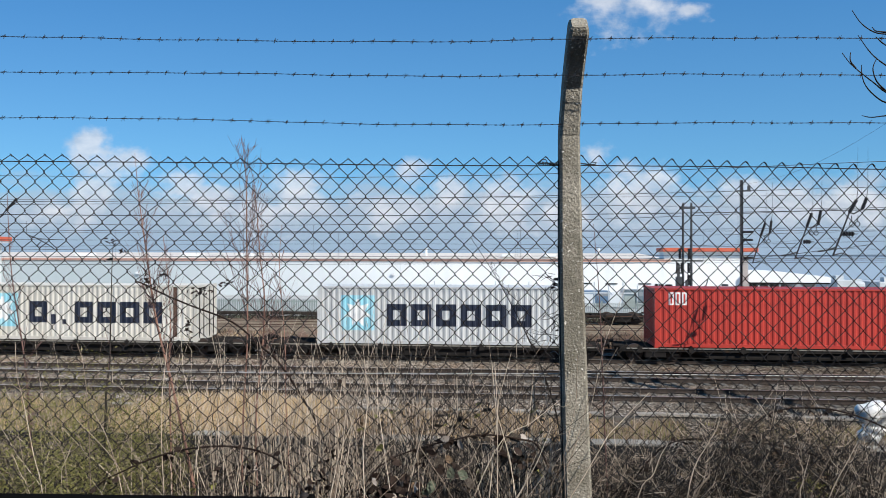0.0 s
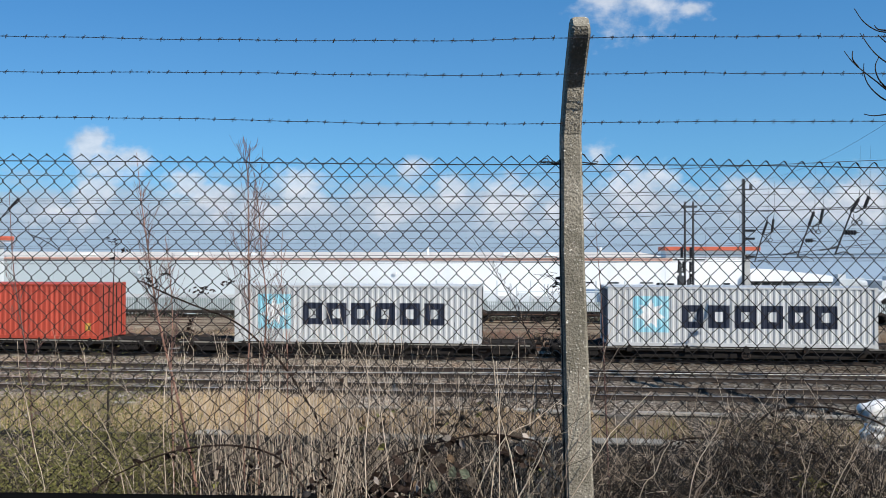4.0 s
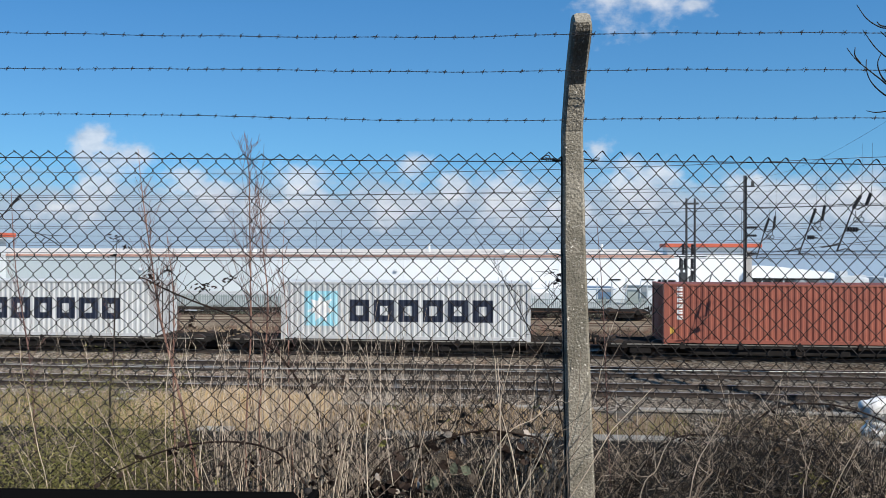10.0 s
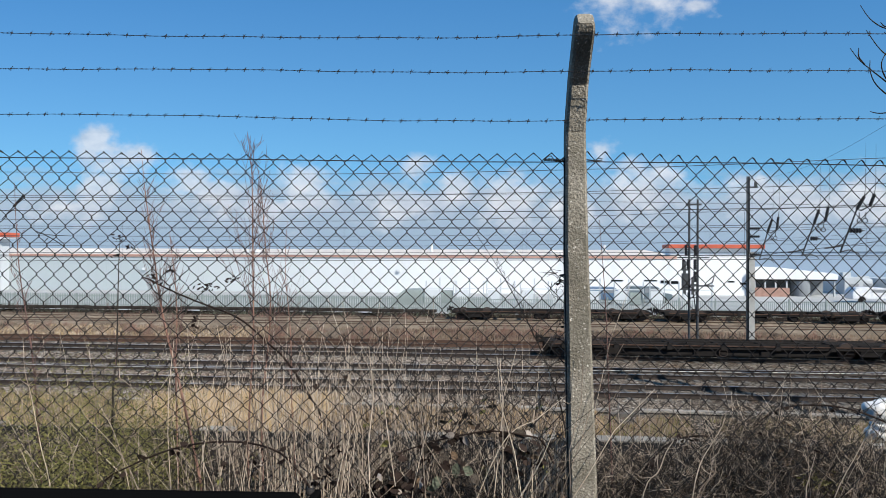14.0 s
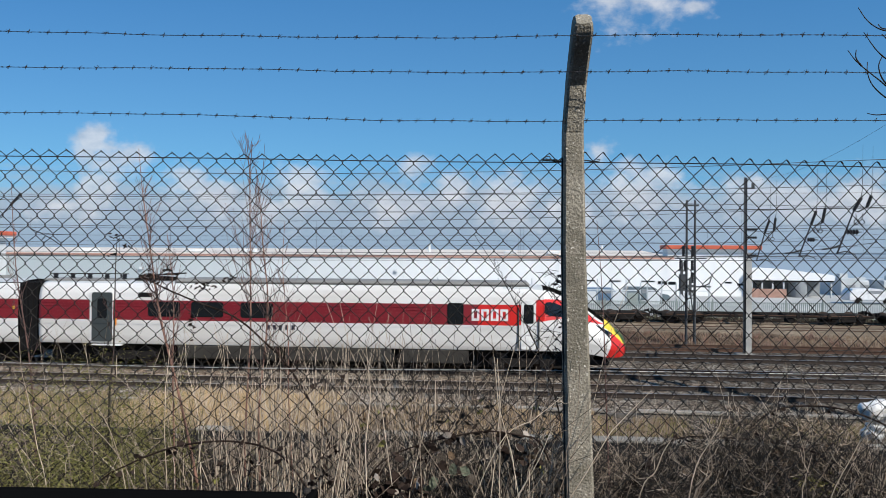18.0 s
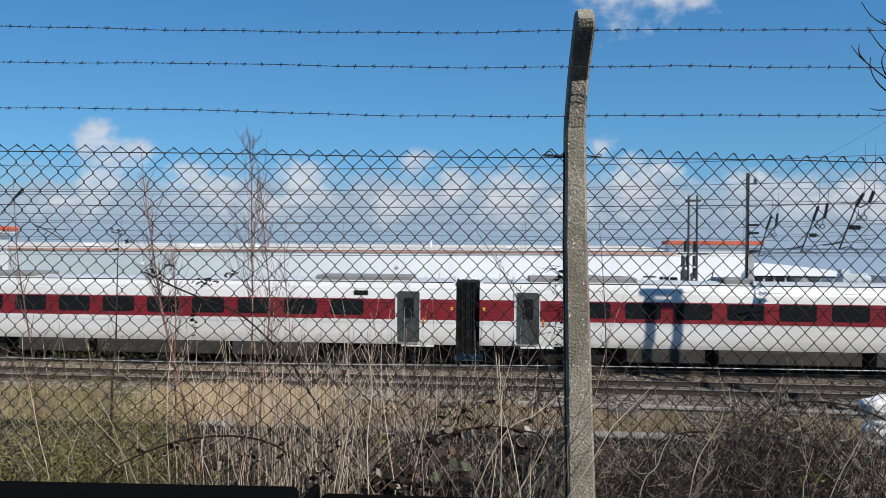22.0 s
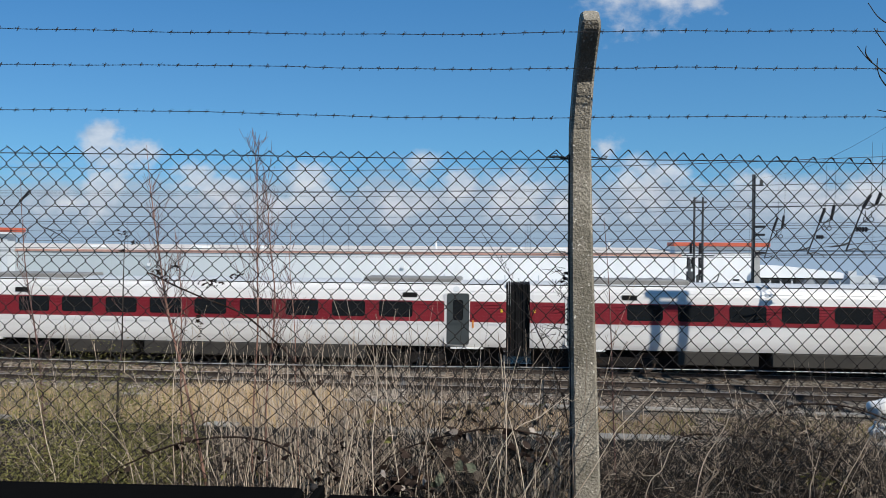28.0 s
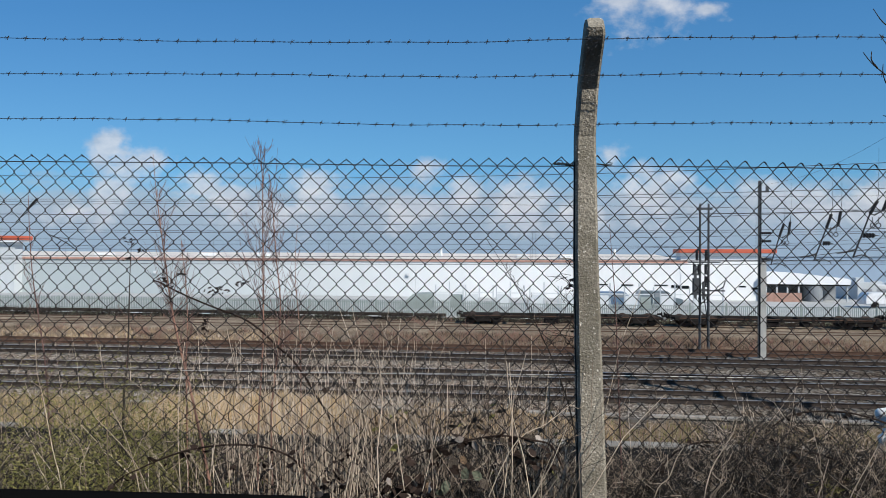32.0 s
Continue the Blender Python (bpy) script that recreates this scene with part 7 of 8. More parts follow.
def bramble_spray():
    """Withered broad leaves on a low bramble shoot beside the concrete post."""
    b = tagged(root("bramble_spray", 0, 2.93, 3.66), "low bramble shoot with broad withered grey-brown leaves", "bramble", "brambles along the fence")
    shoots = (((-0.31, 0.0), (-0.26, 0.22), (-0.2, 0.42), (-0.12, 0.55)), ((-0.05, 0.0), (0.02, 0.3), (0.06, 0.5), (0.08, 0.6)), ((-0.42, 0.0), (-0.4, 0.16), (-0.34, 0.3)))
    for row in shoots:
        tube_part("stem", [(smooth_path([(x, 0.01, z) for x, z in row], 12), 0.003, 0.0014)], M["stalk_dark"], b, sides=5)
    me = {k: mesh_of("leaf", broad_leaf(), M[k], smooth=True) for k in ("leaf", "dead_leaf", "pale_leaf", "hedge", "litter")}
    for x, z, size, turn, k in ((-0.2, 4.27, 0.05, 165, "pale_leaf"), (-0.16, 4.26, 0.055, 70, "pale_leaf"), (-0.195, 4.265, 0.07, 110, "dead_leaf"), (-0.295, 4.215, 0.085, 125, "leaf"),
                                (-0.25, 4.19, 0.08, 80, "leaf"), (-0.19, 4.14, 0.085, 100, "hedge"), (-0.165, 4.12, 0.07, 40, "hedge"), (-0.215, 4.185, 0.06, 60, "litter"),
                                (0.005, 4.28, 0.07, 85, "dead_leaf"), (0.025, 4.21, 0.085, 95, "leaf"), (0.05, 4.275, 0.075, 15, "leaf"), (0.08, 4.22, 0.08, 80, "litter"), (0.10, 4.28, 0.045, 30, "pale_leaf"),
                                (-0.5, 4.1, 0.08, 150, "dead_leaf"), (-0.46, 4.09, 0.085, 60, "dead_leaf"), (-0.41, 4.1, 0.07, 40, "dead_leaf"), (-0.53, 4.05, 0.08, 120, "dead_leaf"),
                                (-0.43, 4.05, 0.075, 100, "leaf"), (-0.275, 4.09, 0.08, 95, "hedge"), (-0.29, 4.05, 0.075, 130, "hedge"), (-0.13, 4.1, 0.07, 50, "leaf"), (-0.36, 4.07, 0.07, 75, "litter")):
        o = new("leaf", me[k])
        o.parent = b
        o.matrix_basis = Matrix.Translation((x, random.uniform(-0.02, 0.03), z - 3.66)) @ Matrix.Rotation(radians(turn), 4, "Y") @ Matrix.Rotation(radians(random.uniform(50, 115)), 4, "X") @ Matrix.Diagonal((size * 0.85, size * random.uniform(0.65, 0.95), size * 0.85, 1))


bramble_spray()


MOUND = ((0.5, 4.0), (0.82, 4.08), (0.95, 4.17), (1.05, 4.25), (1.2, 4.29), (1.46, 4.27), (1.58, 4.2), (1.72, 4.06))  # height of the bramble mound along x


def weeds():
    lines = []
    for _ in range(210):  # dead stems behind the fence
        x = random.gauss(-0.78, 0.48) if random.random() < 0.68 else random.uniform(-2.9, 2.9)
        y = random.uniform(3.1, 4.6)
        right = x > 0.42
        tall = 1.0 if -1.55 < x < 0.35 else 0.5
        h = tall * random.uniform(0.35, 1.12) * (1.0 + 0.4 * noise.noise((x * 2.3, y * 1.5, 0)))
        lines.append((bent(x, y, ground_z(x, y) - 0.05, h, random.uniform(0.02, 0.6) * random.random(), random.uniform(0, 6.28)), random.uniform(0.0014, 0.0034), 0.0009, random.choice((1, 1, 2, 2, 0)) if right else random.choice((0, 0, 2, 2, 1))))
        if random.random() < 0.6:
            p = Vector(lines[-1][0][3])
            for _ in range(random.randint(1, 4)):
                e = Vector((random.uniform(-0.7, 0.7), random.uniform(-0.3, 0.3), random.uniform(0.2, 1))).normalized()
                lines.append(([p, p + e * 0.1, p + e * 0.2 + Vector((0, 0, 0.03))], 0.0012, 0.0006, random.choice((0, 2))))
    for _ in range(75):  # tall fine straw stems
        x, y = random.uniform(-1.95, 0.26), random.uniform(3.08, 4.0)
        lines.append((bent(x, y, 3.64, random.uniform(0.5, 1.1), random.uniform(0, 1.0) * random.random(), random.uniform(0, 6.28), 0.07), random.uniform(0.0015, 0.0036), 0.0009, random.choice((0, 0, 0, 2))))
        if random.random() < 0.5:
            p = Vector(lines[-1][0][3])
            for s in (-1, 1):
                lines.append(([p, p + Vector((0.05 * s, 0, 0.09)), p + Vector((0.08 * s, 0.02, 0.2))], 0.0011, 0.0006, 0))
    for _ in range(190):  # dark twiggy canes among the straw
        x, y = random.uniform(-0.75, 0.27), random.uniform(3.06, 3.6)
        cane = bent(x, y, 3.64, random.uniform(0.35, 0.95), random.uniform(0, 1.0), random.uniform(0, 6.28), 0.08)
        lines.append((cane, random.uniform(0.0014, 0.003), 0.0008, 1))
        for k in (2, 3, 4):
            p, s = Vector(cane[k]), random.choice((-1, 1))
            lines.append(([p, p + Vector((0.04 * s, 0.01, random.uniform(-0.02, 0.06))), p + Vector((0.09 * s, 0.0, random.uniform(-0.03, 0.1)))], 0.0013, 0.0006, random.choice((1, 2))))
    for _ in range(60):  # fine stems at the west end
        x, y = random.uniform(-2.95, -1.1), random.uniform(3.1, 4.2)
        lines.append((bent(x, y, ground_z(x, y), random.uniform(0.45, 1.0), random.uniform(0, 0.5), random.uniform(0, 6.28), 0.03), random.uniform(0.0012, 0.0026), 0.0008, random.choice((0, 2, 2, 1))))
    for _ in range(80):  # thin shoots on the bramble side
        x, y = random.uniform(0.42, 2.4), random.uniform(3.08, 3.9)
        lines.append((bent(x, y, 3.64, random.uniform(0.4, 0.88), random.uniform(0, 0.7), random.uniform(0, 6.28), 0.03), random.uniform(0.0012, 0.0026), 0.0008, random.choice((1, 1, 2, 0))))
    for _ in range(170):  # stout straw-pale stems close to the wire, on both sides of it
        x = random.gauss(-0.84, 0.3) if random.random() < 0.72 else random.uniform(-0.4, 0.28)
        y = random.uniform(2.86, 2.96) if random.random() < 0.3 else random.uniform(3.08, 3.4)
        lines.append((bent(x, y, 3.6, random.uniform(0.4, 1.08), random.uniform(0, 0.3 if x < -0.5 else 0.8) * random.random(), random.uniform(0, 6.28) if y > 3 else random.choice((0.0, 3.14)), 0.03), random.uniform(0.0022, 0.0044) if x < -0.5 else random.uniform(0.0014, 0.0034), 0.0012, random.choice((0, 0, 2, 2))))
    for _ in range(150):  # thick straw clump at the foot of the post
        x, y = random.gauss(0.13, 0.11), random.uniform(3.05, 3.4)
        if x < 0.30:
            lines.append((bent(x, y, 3.6, random.uniform(0.25, 0.66), random.uniform(0, 0.9) * random.random(), random.uniform(0, 6.28), 0.04), random.uniform(0.0016, 0.0034), 0.0009, random.choice((0, 0, 0, 2))))
    for _ in range(170):  # short curled blades in front of the wire
        x = random.uniform(-2.7, 0.24)
        h = random.uniform(0.25, 0.62) * (1.0 + 0.6 * noise.noise((x * 3, 1, 2)))
        lines.append((bent(x, random.uniform(2.8, 2.96), 3.62, h + 0.08, random.uniform(0.1, 0.9), random.choice((0.1, 3.0)), 0.03), random.uniform(0.0010, 0.0020), 0.0006, random.choice((0, 2, 1, 1, 1))))
    for _ in range(300):  # loose twigs lying at every angle
        x, y = random.uniform(-2.4, 2.4) if random.random() < 0.6 else random.uniform(-2.4, 0.3), random.uniform(3.12, 4.4)
        a, l = random.uniform(0.0, 3.1), random.uniform(0.12, 0.5)
        z = ground_z(x, y) + random.uniform(0.04, 0.36)
        lines.append(([(x, y, z), (x + math.cos(a) * l * 0.5, y, z + math.sin(a) * l * 0.5 + random.uniform(-0.03, 0.03)), (x + math.cos(a) * l, y + 0.05, z + math.sin(a) * l)], random.uniform(0.0014, 0.0034), 0.001, random.choice((0, 2, 1, 1))))
    sticks = (((0.93, 4.36), (0.87, 4.26), (0.88, 4.14), (0.82, 4.03), (0.73, 3.62)),
              ((1.52, 4.40), (1.44, 4.23), (1.35, 4.04), (1.23, 3.62)),
              ((1.42, 4.34), (1.33, 4.16), (1.28, 4.04), (1.22, 3.62)),
              ((1.57, 4.31), (1.49, 4.17), (1.43, 4.04), (1.35, 3.62)),
              ((1.28, 4.23), (1.25, 4.11), (1.24, 4.04), (1.23, 3.62)),
              ((-1.79, 4.54), (-1.57, 4.36), (-1.35, 3.97), (-1.21, 3.62)),
              ((-1.87, 4.31), (-1.70, 4.14), (-1.61, 3.97), (-1.50, 3.62)),
              ((-0.32, 4.39), (-0.36, 4.37), (-0.55, 4.17), (-0.83, 3.62)),
              ((-2.20, 4.53), (-2.15, 4.28), (-2.09, 3.96), (-2.04, 3.62)),
              ((0.27, 4.44), (0.15, 4.34), (-0.01, 4.21), (-0.25, 3.62)),
              ((0.10, 4.48), (0.04, 4.29), (-0.05, 4.04), (-0.17, 3.62)),
              ((-2.16, 4.65), (-2.15, 4.50), (-2.12, 4.39), (-2.07, 4.15), (-2.03, 4.00), (-1.98, 3.62)),
              ((-1.87, 4.65), (-1.84, 4.56), (-1.82, 4.41), (-1.81, 4.26), (-1.79, 3.62)),
              ((-2.02, 4.43), (-1.99, 4.35), (-1.98, 4.23), (-1.93, 4.16), (-1.91, 4.01), (-1.88, 3.62)),
              ((-1.80, 4.36), (-1.74, 4.26), (-1.70, 4.16), (-1.66, 4.01), (-1.60, 3.62)),
              ((-2.22, 4.17), (-2.19, 4.08), (-2.15, 3.97), (-2.08, 3.62)),
              ((-2.17, 4.15), (-2.13, 4.06), (-2.09, 3.98), (-2.0, 3.62)),
              ((-1.69, 4.28), (-1.67, 4.16), (-1.64, 4.00), (-1.59, 3.62)),
              ((-1.58, 4.28), (-1.52, 4.16), (-1.46, 4.00), (-1.38, 3.62)),
              ((0.92, 4.36), (0.90, 4.31), (0.87, 4.26), (0.80, 4.1), (0.74, 3.62)),
              ((0.89, 4.25), (0.86, 4.21), (0.87, 4.14), (0.88, 4.13), (0.84, 4.09), (0.81, 4.02), (0.72, 3.62)),
              ((0.71, 4.26), (0.68, 4.21), (0.65, 4.13), (0.59, 4.04), (0.52, 3.62)))
    for n, row in enumerate(sticks):
        pts = smooth_path([(x, 2.93, z) for x, z in row], 12)
        lines.append((pts, 0.0010, 0.0026, (2, 0, 2, 2, 0)[n % 5]))
        for _ in range(2):
            p = random.choice(pts[1:-2])
            e = Vector((random.uniform(-1, 1), 0.1, random.uniform(-0.2, 1))).normalized()
            lines.append(([p, p + e * 0.04, p + e * 0.07 + Vector((0, 0, 0.025))], 0.0012, 0.0006, 0))
    tagged(new("dead_weeds", tubes("dead_weeds", lines, [M["stalk"], M["stalk_dark"], M["stalk_fine"]], 4)), "tall pale dead weed stems along the fence", "weeds", kind="stuff")
    lines = []

    def cane(x, y, lift, pale):
        h = random.uniform(0.04, 0.38) * lift
        a, l = random.uniform(0, 6.28), random.uniform(0.12, 0.8)
        z = ground_z(x, y) - 0.03
        pts = [(x, y, z + random.uniform(0, 0.12) * lift), (x + math.cos(a) * l * 0.3, y + math.sin(a) * l * 0.15, z + h * 0.85), (x + math.cos(a) * l * 0.65 + random.uniform(-0.06, 0.06), y + math.sin(a) * l * 0.3, z + h * random.uniform(0.8, 1.1)), (x + math.cos(a) * l, y + math.sin(a) * l * 0.45, z + h * random.uniform(0.1, 0.9))]
        lines.append((pts, random.uniform(0.0009, 0.0026), 0.0007, random.choice((0, 2, 2)) if random.random() < pale else 1))
    for _ in range(5600):  # tangled thin canes on the bank
        y = 3.2 + 10.5 * random.random() ** 2.0
        x = random.uniform(-1.0, 1.0) * (2.6 + 0.72 * (y - 3.3)) - 0.079 * y
        cane(x, y, 0.9 if x > 0.42 else 0.75, 0.14 if x > 0.42 else 0.26)
    for _ in range(1000):  # heaped brambles beside the bag
        y = random.uniform(3.2, 4.2)
        cane(random.gauss(1.50, 0.30), y, 1.6, 0.34)
    for _ in range(15000):  # short broken twigs lying all over the bank
        y = 3.3 + 13.2 * random.random() ** 1.5
        x = random.uniform(-1.0, 1.0) * (2.6 + 0.74 * (y - 3.3)) - 0.079 * y
        east = x > 0.11 * y
        l, a, up = random.uniform(0.05, 0.20) * (1 + 0.09 * (y - 3.3)), random.uniform(0, 6.28), random.uniform(-0.35, 0.8)
        z = ground_z(x, y) + random.uniform(0.0, 0.10) + 0.12 * random.random() ** 3
        d = Vector((math.cos(a), 0.5 * math.sin(a), up)).normalized() * l
        p, bow = Vector((x, y, z)), Vector((random.gauss(0, 0.12), 0, random.gauss(0.05, 0.12))) * l
        tone = random.random()
        lines.append(([p, p + d * 0.5 + bow, p + d], random.uniform(0.0009, 0.0019) * (1 + 0.13 * (y - 3.3)), 0.0007 * (1 + 0.13 * (y - 3.3)), 1 if tone < (0.68 if east else 0.54) else 2 if tone < 0.9 else 0))
    for _ in range(2600):  # broken shoots in the bramble mound east of the post
        x, y = random.uniform(0.45, 1.8), random.uniform(3.12, 3.7)
        z = 3.66 + (along(x, *MOUND) - 3.66) * random.random() ** 0.7
        l, a = random.uniform(0.04, 0.16), random.uniform(0, 6.28)
        d = Vector((math.cos(a), 0.3, math.sin(a))).normalized() * l
        p = Vector((x * y / 3.3, y, z))
        lines.append(([p, p + d * 0.5 + Vector((random.gauss(0, 0.012), 0, random.gauss(0, 0.012))), p + d], random.uniform(0.001, 0.0022), 0.0007, random.choice((1, 1, 1, 2, 2, 0))))
    tagged(new("bank_scrub", tubes("bank_scrub", lines, [M["stalk"], M["stalk_dark"], M["stalk_fine"]], 3)), "tangle of thin bramble canes covering the bank", "scrub", kind="stuff")
    sheets = []
    for _ in range(13000):
        y = 3.2 + 12.0 * random.random() ** 1.8
        x = random.uniform(-1, 1) * (2.6 + 0.72 * (y - 3.2)) - 0.079 * y
        z = ground_z(x, y) + random.uniform(0.0, 0.3) * random.random()
        green = x < -1.25 - 0.1 * (y - 3.2) and y < 5 and random.random() < 0.5
        sheets.append(leaf((x, y, z), random.uniform(0.006, 0.026), 2 if green else 1 if random.random() < (0.10 if x > 0.42 else 0.2) else 0, random.uniform(0.3, 1.0)))
    for _ in range(3000):  # pale scraps among the dark canes
        y = 3.2 + 5.0 * random.random() ** 1.6
        x = random.uniform(-1.0, 1.0) * (2.6 + 0.72 * (y - 3.2))
        sheets.append(leaf((x, y, ground_z(x, y) + random.uniform(0.0, 0.42) * random.random()), random.uniform(0.004, 0.012), random.choice((4, 4, 1, 1, 0) if x < 0.42 else (4, 1, 0, 0, 0)), random.uniform(0.15, 0.7)))
    for _ in range(2400):  # leaves on the heaped brambles
        x, y = random.gauss(1.5, 0.34), random.uniform(3.2, 4.1)
        z = ground_z(x, y) + 0.52 * random.random() * math.exp(-((x - 1.5) / 0.42) ** 2) * (0.75 + 0.5 * noise.noise((x * 4, y * 3, 5)))
        sheets.append(leaf((x, y, z), random.uniform(0.007, 0.024), random.choice((0, 0, 0, 0, 0, 0, 0, 1, 1, 4)), random.uniform(0.3, 0.9)))
    for _ in range(2100):  # green growth at the west end, narrow leaves along each stem
        x, y = -1.72 - abs(random.gauss(0, 0.42)), random.uniform(2.8, 3.9)
        stem = bent(x, y, ground_z(x, max(y, 3.1)), random.uniform(0.3, 0.86) * (0.55 + 0.45 * min((-1.6 - x) / 0.5, 1.0)), random.uniform(0, 0.6), random.uniform(0, 6.28), 0.03)
        for k in range(20):
            p = Vector(stem[random.randrange(1, 6)]) + Vector((random.gauss(0, 0.02), random.gauss(0, 0.02), random.gauss(0, 0.02)))
            sheets.append(leaf(p, random.uniform(0.003, 0.011), random.choice((2, 2, 2, 2, 3, 0)), random.uniform(0.25, 0.6)))
    for _ in range(34):  # dark bramble leaves hanging in threes among the straw
        x, y = random.uniform(-0.72, 0.26), random.uniform(3.06, 3.35)
        z = 3.66 + random.uniform(0.12, 0.66)
        for k in range(random.randint(3, 7)):
            sheets.append(leaf((x + random.gauss(0, 0.03), y + random.gauss(0, 0.02), z + random.gauss(0, 0.025)), random.uniform(0.012, 0.03), random.choice((0, 0, 0, 0, 1, 2)), random.uniform(0.5, 0.9)))
    for _ in range(26):  # leafy wisps reaching above the green growth
        x, y = random.uniform(-2.5, -1.85), random.uniform(3.1, 3.5)
        stem = bent(x, y, 3.66, random.uniform(0.62, 0.92), random.uniform(0, 0.25), random.uniform(0, 6.28), 0.04)
        for k in range(26):
            p = Vector(stem[random.randrange(2, 6)]) + Vector((random.gauss(0, 0.025), random.gauss(0, 0.02), random.gauss(0, 0.03)))
            sheets.append(leaf(p, random.uniform(0.003, 0.008), random.choice((2, 2, 3, 0)), random.uniform(0.25, 0.5)))
    for _ in range(3600):  # bramble leaves in a mound east of the post
        x, y = random.uniform(0.5, 1.8), random.uniform(3.12, 3.7)
        z = 3.66 + (along(x, *MOUND) + 0.05 * noise.noise((x * 9, y * 9, 4)) - 3.66) * random.random() ** 0.6
        sheets.append(leaf((x * y / 3.3, y, z), random.uniform(0.004, 0.015), random.choice((0, 0, 0, 0, 0, 0, 1)), random.uniform(0.25, 0.8)))
    for _ in range(70):
        sheets.append(leaf((1.45 + random.gauss(0, 0.04), 3.3 + random.gauss(0, 0.03), 3.99 + random.gauss(0, 0.02)), 0.014, random.choice((2, 3)), 0.6))
    tagged(new("leaf_litter", quads("leaf_litter", sheets, [M["leaf"], M["litter"], M["leaf_green"], M["moss"], M["pale_leaf"]])), "dead and green leaves strewn over the bank", "leaf litter", kind="stuff")


weeds()


def grass():
    def field(name, label, count, x0, x1, y0, y1, h0, h1, mats, width=0.012, clump=0.9):
        verts, faces, tags = [], [], []
        for _ in range(count):
            x, y = random.uniform(x0, x1), random.uniform(y0, y1)
            d = noise.noise((x * clump, y * clump, 7.0))
            if d < -0.28:
                continue
            h = random.uniform(h0, h1) * (1 + 0.6 * d)
            z = ground_z(x, y) - 0.02
            a, l = random.uniform(0, 6.28), random.uniform(0.05, 0.45) * h
            b = len(verts)
            w = width * random.uniform(0.6, 1.4)
            ca, sa = math.cos(a) * l, math.sin(a) * l
            verts += [(x - w, y, z), (x + w, y, z), (x + w * 0.6 + ca * 0.4, y + sa * 0.4, z + h * 0.6), (x - w * 0.6 + ca * 0.4, y + sa * 0.4, z + h * 0.6), (x + ca, y + sa, z + h)]
            faces += [(b, b + 1, b + 2, b + 3), (b + 3, b + 2, b + 4)]
            t = random.randrange(len(mats))
            tags += [t, t]
        me = bpy.data.meshes.new(name)
        me.from_pydata(verts, [], faces)
        for m in mats:
            me.materials.append(m)
        me.polygons.foreach_set("material_index", tags)
        tagged(new(name, me), label, "grass", kind="stuff")
    field("dry_grass", "tall straw-coloured dry grass between trough and track", 15000, -11.8, -5.4, 19.2, 23.4, 0.25, 0.62, [M["straw"], M["straw"], M["stalk"]])
    field("dry_grass", "thin brown grass over the gravel beside the trough", 12000, -6.4, 3.0, 19.2, 23.2, 0.10, 0.36, [M["brown_grass"], M["litter"], M["stalk_fine"], M["straw"]])
    field("dry_grass", "short dry grass beside the cable trough", 15000, 2.5, 16, 19.2, 22.2, 0.08, 0.26, [M["brown_grass"], M["brown_grass"], M["litter"], M["leaf_green"]])
    field("dry_grass", "greenish rough grass by the trackside", 9500, -24, -11.4, 19.2, 23.4, 0.15, 0.42, [M["straw"], M["stalk_fine"], M["leaf_green"], M["brown_grass"]])
    field("rough_scrub", "low brown scrub on the waste strip beyond the rails", 42000, -42, 30, 39.4, 46.0, 0.03, 0.26, [M["brown_grass"], M["scrub"], M["litter"], M["stalk_fine"]], 0.018, 0.35)
    field("dry_grass", "straw-coloured grass patches on the waste strip beyond the rails", 9000, -34, -15, 40.2, 45.5, 0.05, 0.3, [M["straw"], M["stalk"], M["brown_grass"]], 0.02, 0.22)
    field("rough_scrub", "reddish brown stubble on the waste strip beyond the rails", 26000, -10, 32, 39.5, 46.6, 0.05, 0.34, [M["twig"], M["stalk_dark"], M["stalk_fine"], M["litter"]], 0.016, 0.3)
    field("rough_scrub", "low dry growth between the siding rails", 22000, -44, 32, 48.4, 52.4, 0.03, 0.22, [M["brown_grass"], M["scrub"], M["litter"], M["leaf"]], 0.022, 0.4)
    lines = []
    for _ in range(420):  # low leafless bushes on the waste ground
        x, y = random.uniform(-34, 20), random.choice((random.uniform(39.6, 46), random.uniform(40, 45), random.uniform(48.5, 52.5)))
        tone = random.choice((0, 0, 1, 1, 2) if x > -8 else (0, 1, 2, 2))
        for _ in range(random.randint(9, 22)):
            a, l, h = random.uniform(0, 6.28), random.uniform(0.1, 0.6), random.uniform(0.12, 0.5) * (1.5 if tone == 0 else 1.0)
            z = ground_z(x, y) - 0.03
            lines.append(([(x, y, z), (x + math.cos(a) * l * 0.5, y + math.sin(a) * l * 0.4, z + h * 0.6), (x + math.cos(a) * l, y + math.sin(a) * l, z + h)], 0.014, 0.005, tone))
    tagged(new("low_bushes", tubes("low_bushes", lines, [M["bark"], M["stalk_dark"], M["stalk_fine"]], 3)), "low leafless bushes on the waste ground between tracks", "bushes", kind="stuff")
    field("rough_scrub", "dark low growth along the foot of the palisade", 14000, -44, 34, 52.4, 54.8, 0.06, 0.34, [M["stalk_dark"], M["leaf"], M["leaf"], M["hedge"]], 0.03, 0.5)


grass()


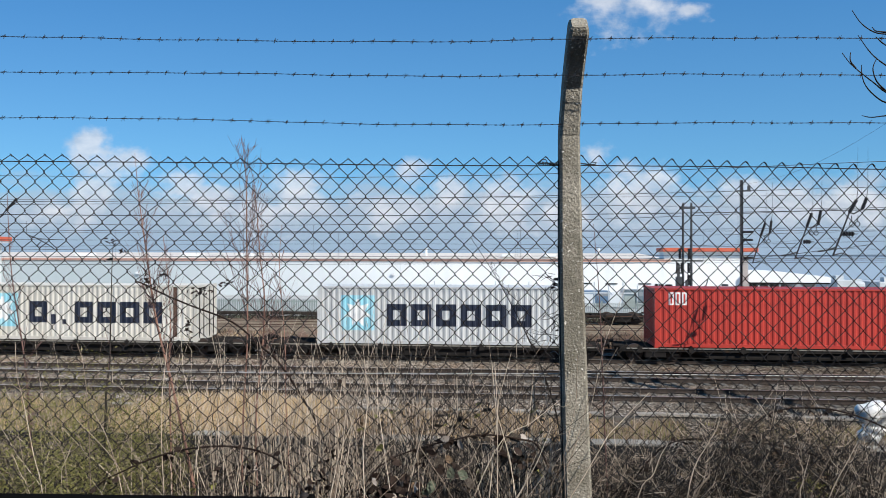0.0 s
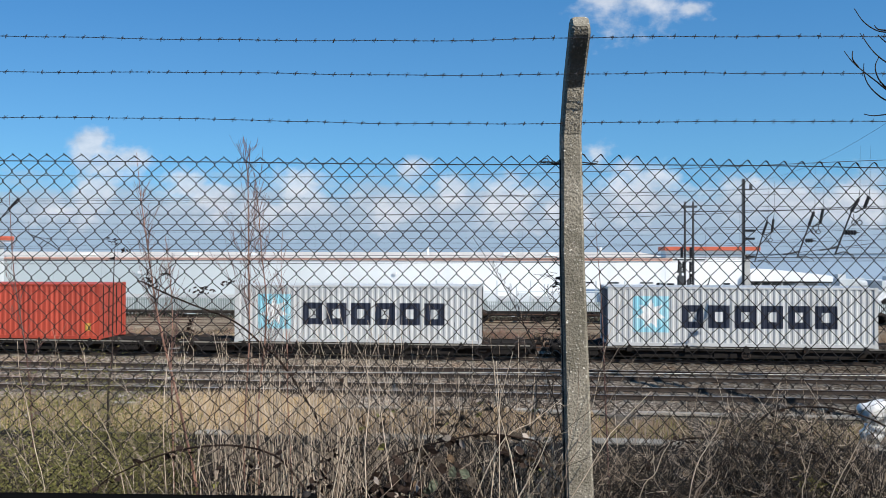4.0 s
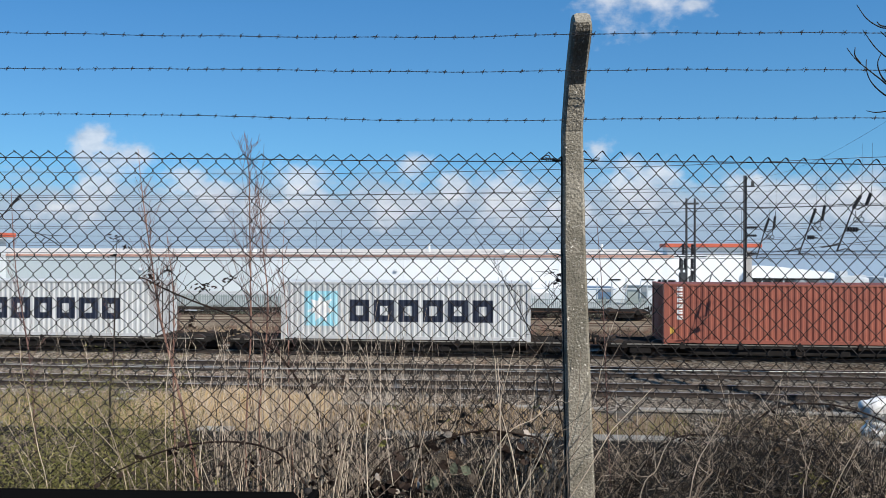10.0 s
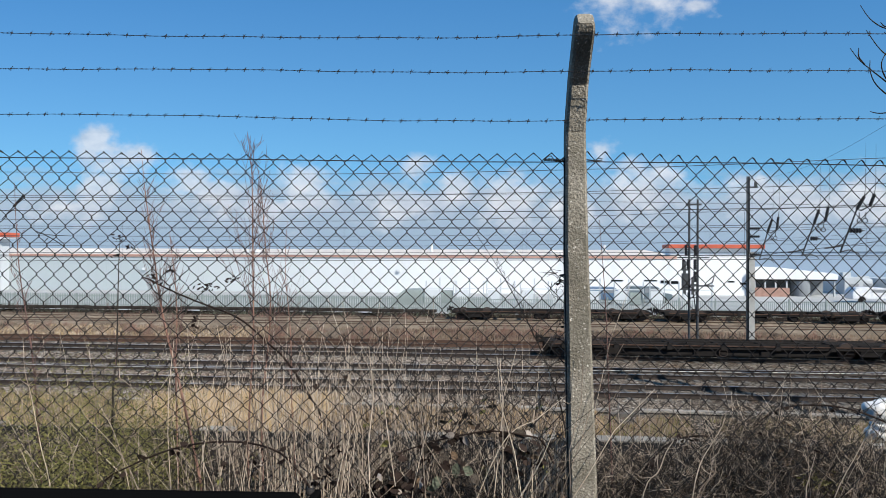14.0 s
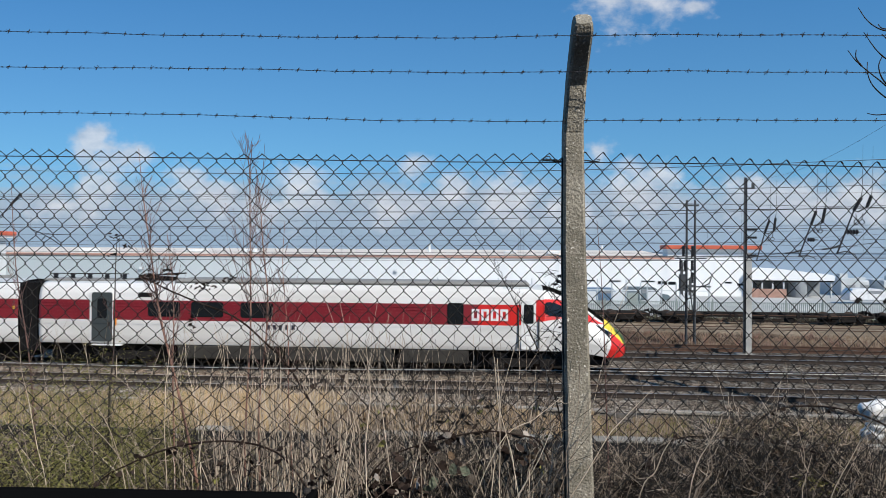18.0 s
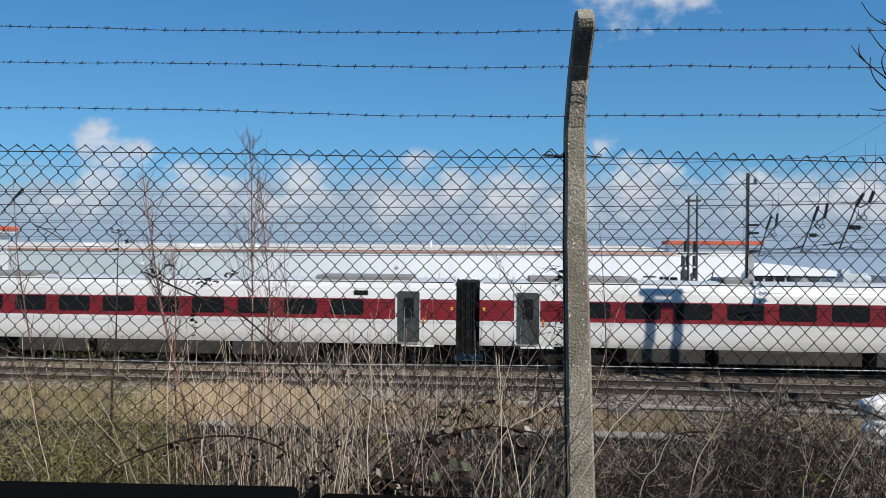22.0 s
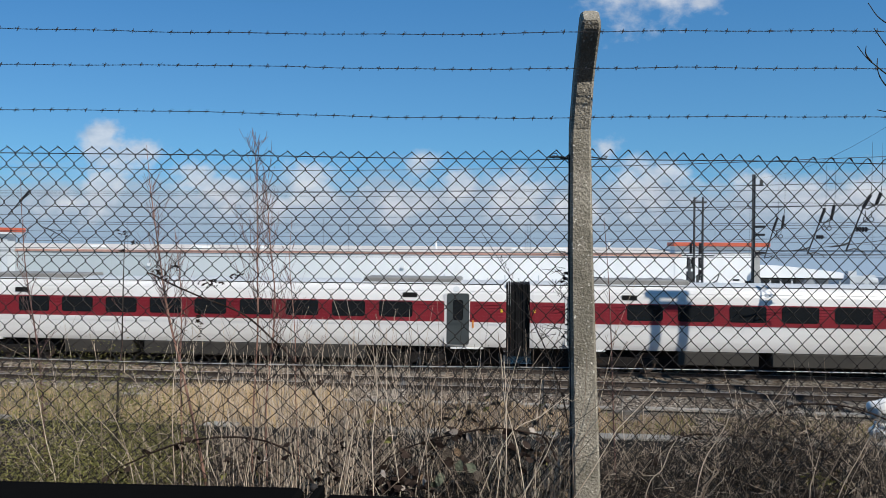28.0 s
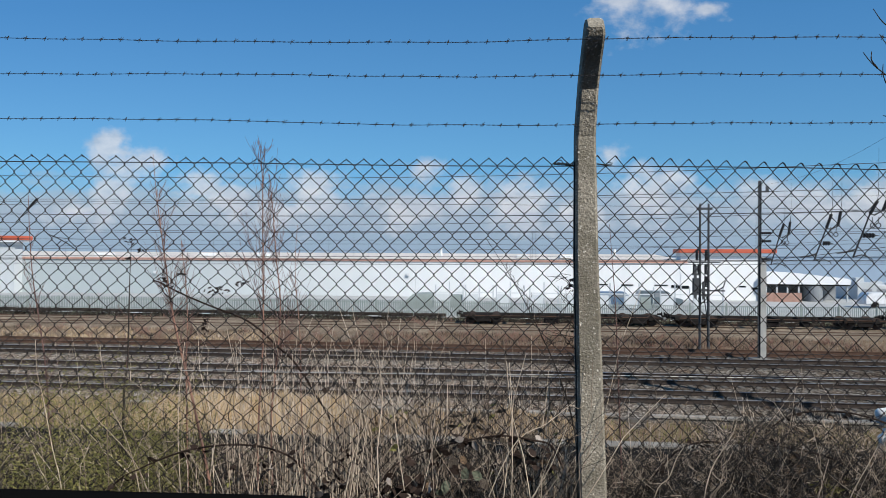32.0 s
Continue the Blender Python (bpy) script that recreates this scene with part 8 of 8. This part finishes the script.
def right_branch():
    b = tagged(root("overhanging_branch", 0, 0, 0), "dark leafless branch tip hanging into view", "branch")
    paths = (((1.187, 5.872), (1.218, 5.826), (1.26, 5.796), (1.308, 5.786), (1.38, 5.76)), ((1.206, 5.788), (1.249, 5.725), (1.299, 5.682), (1.38, 5.628)),
             ((1.155, 5.729), (1.182, 5.692), (1.218, 5.659), (1.26, 5.624), (1.299, 5.592), (1.38, 5.553)), ((1.182, 5.73), (1.182, 5.702), (1.2, 5.675)),
             ((1.218, 5.688), (1.218, 5.655), (1.231, 5.617), (1.26, 5.583), (1.299, 5.558), (1.38, 5.543)), ((1.267, 5.711), (1.254, 5.674), (1.267, 5.63), (1.299, 5.595)),
             ((1.218, 5.517), (1.249, 5.511), (1.299, 5.516), (1.38, 5.524)), ((1.251, 5.814), (1.265, 5.8), (1.299, 5.795)), ((1.263, 5.781), (1.287, 5.758), (1.326, 5.733)))
    for p in paths:
        tube_part("twig", [(smooth_path([(x, 2.4, z) for x, z in p], 12), 0.0012, 0.003)], M["stalk_dark"], b, sides=5)
    limbs = [([(2.3, 2.45, 3.62), (2.2, 2.42, 4.4), (1.9, 2.4, 5.1), (1.38, 2.4, 5.53)], 0.03, 0.005), ([(1.9, 2.4, 5.1), (1.6, 2.4, 5.5), (1.38, 2.4, 5.628)], 0.012, 0.004), ([(1.6, 2.4, 5.5), (1.5, 2.4, 5.7), (1.38, 2.4, 5.76)], 0.008, 0.004)]
    tube_part("trunk", [(smooth_path(p, 12), a, c) for p, a, c in limbs], M["stalk_dark"], b, sides=6)


right_branch()


def bag():
    bm = bmesh.new()
    for x, z, s in ((2.20, 4.125, 0.068), (2.185, 4.01, 0.062), (2.30, 4.07, 0.09)):
        bmesh.ops.create_icosphere(bm, subdivisions=4, radius=s, matrix=Matrix.Translation((x, 4.2, z)) @ Matrix.Diagonal((1.2, 0.7, 0.75, 1)))
    for v in bm.verts:
        v.co += v.normal * 0.035 * (noise.fractal(v.co * 9, 1.0, 2.0, 4) + 0.9 * abs(noise.noise(v.co * 21)))
    o = part("plastic_bag", bm, M["bag"], None, "", True)
    tagged(o, "crumpled white plastic bag caught in the brambles", "plastic bag")


bag()


# ---- movement ----
def motions():
    for thing, x, y, z, speed, *turn in moving:
        rz = turn[0] if turn else 0
        rows = []
        for k in range(33):
            t = 1.0 * k
            drift = 0.42 - 0.010 * (t - 24.8) ** 2 if speed == TRAIN_SPEED else 0.0  # the express slows a little
            rows.append((t, pose(x + speed * t + drift, y, z, 0, 0, rz)))
        walk(thing, rows)


motions()
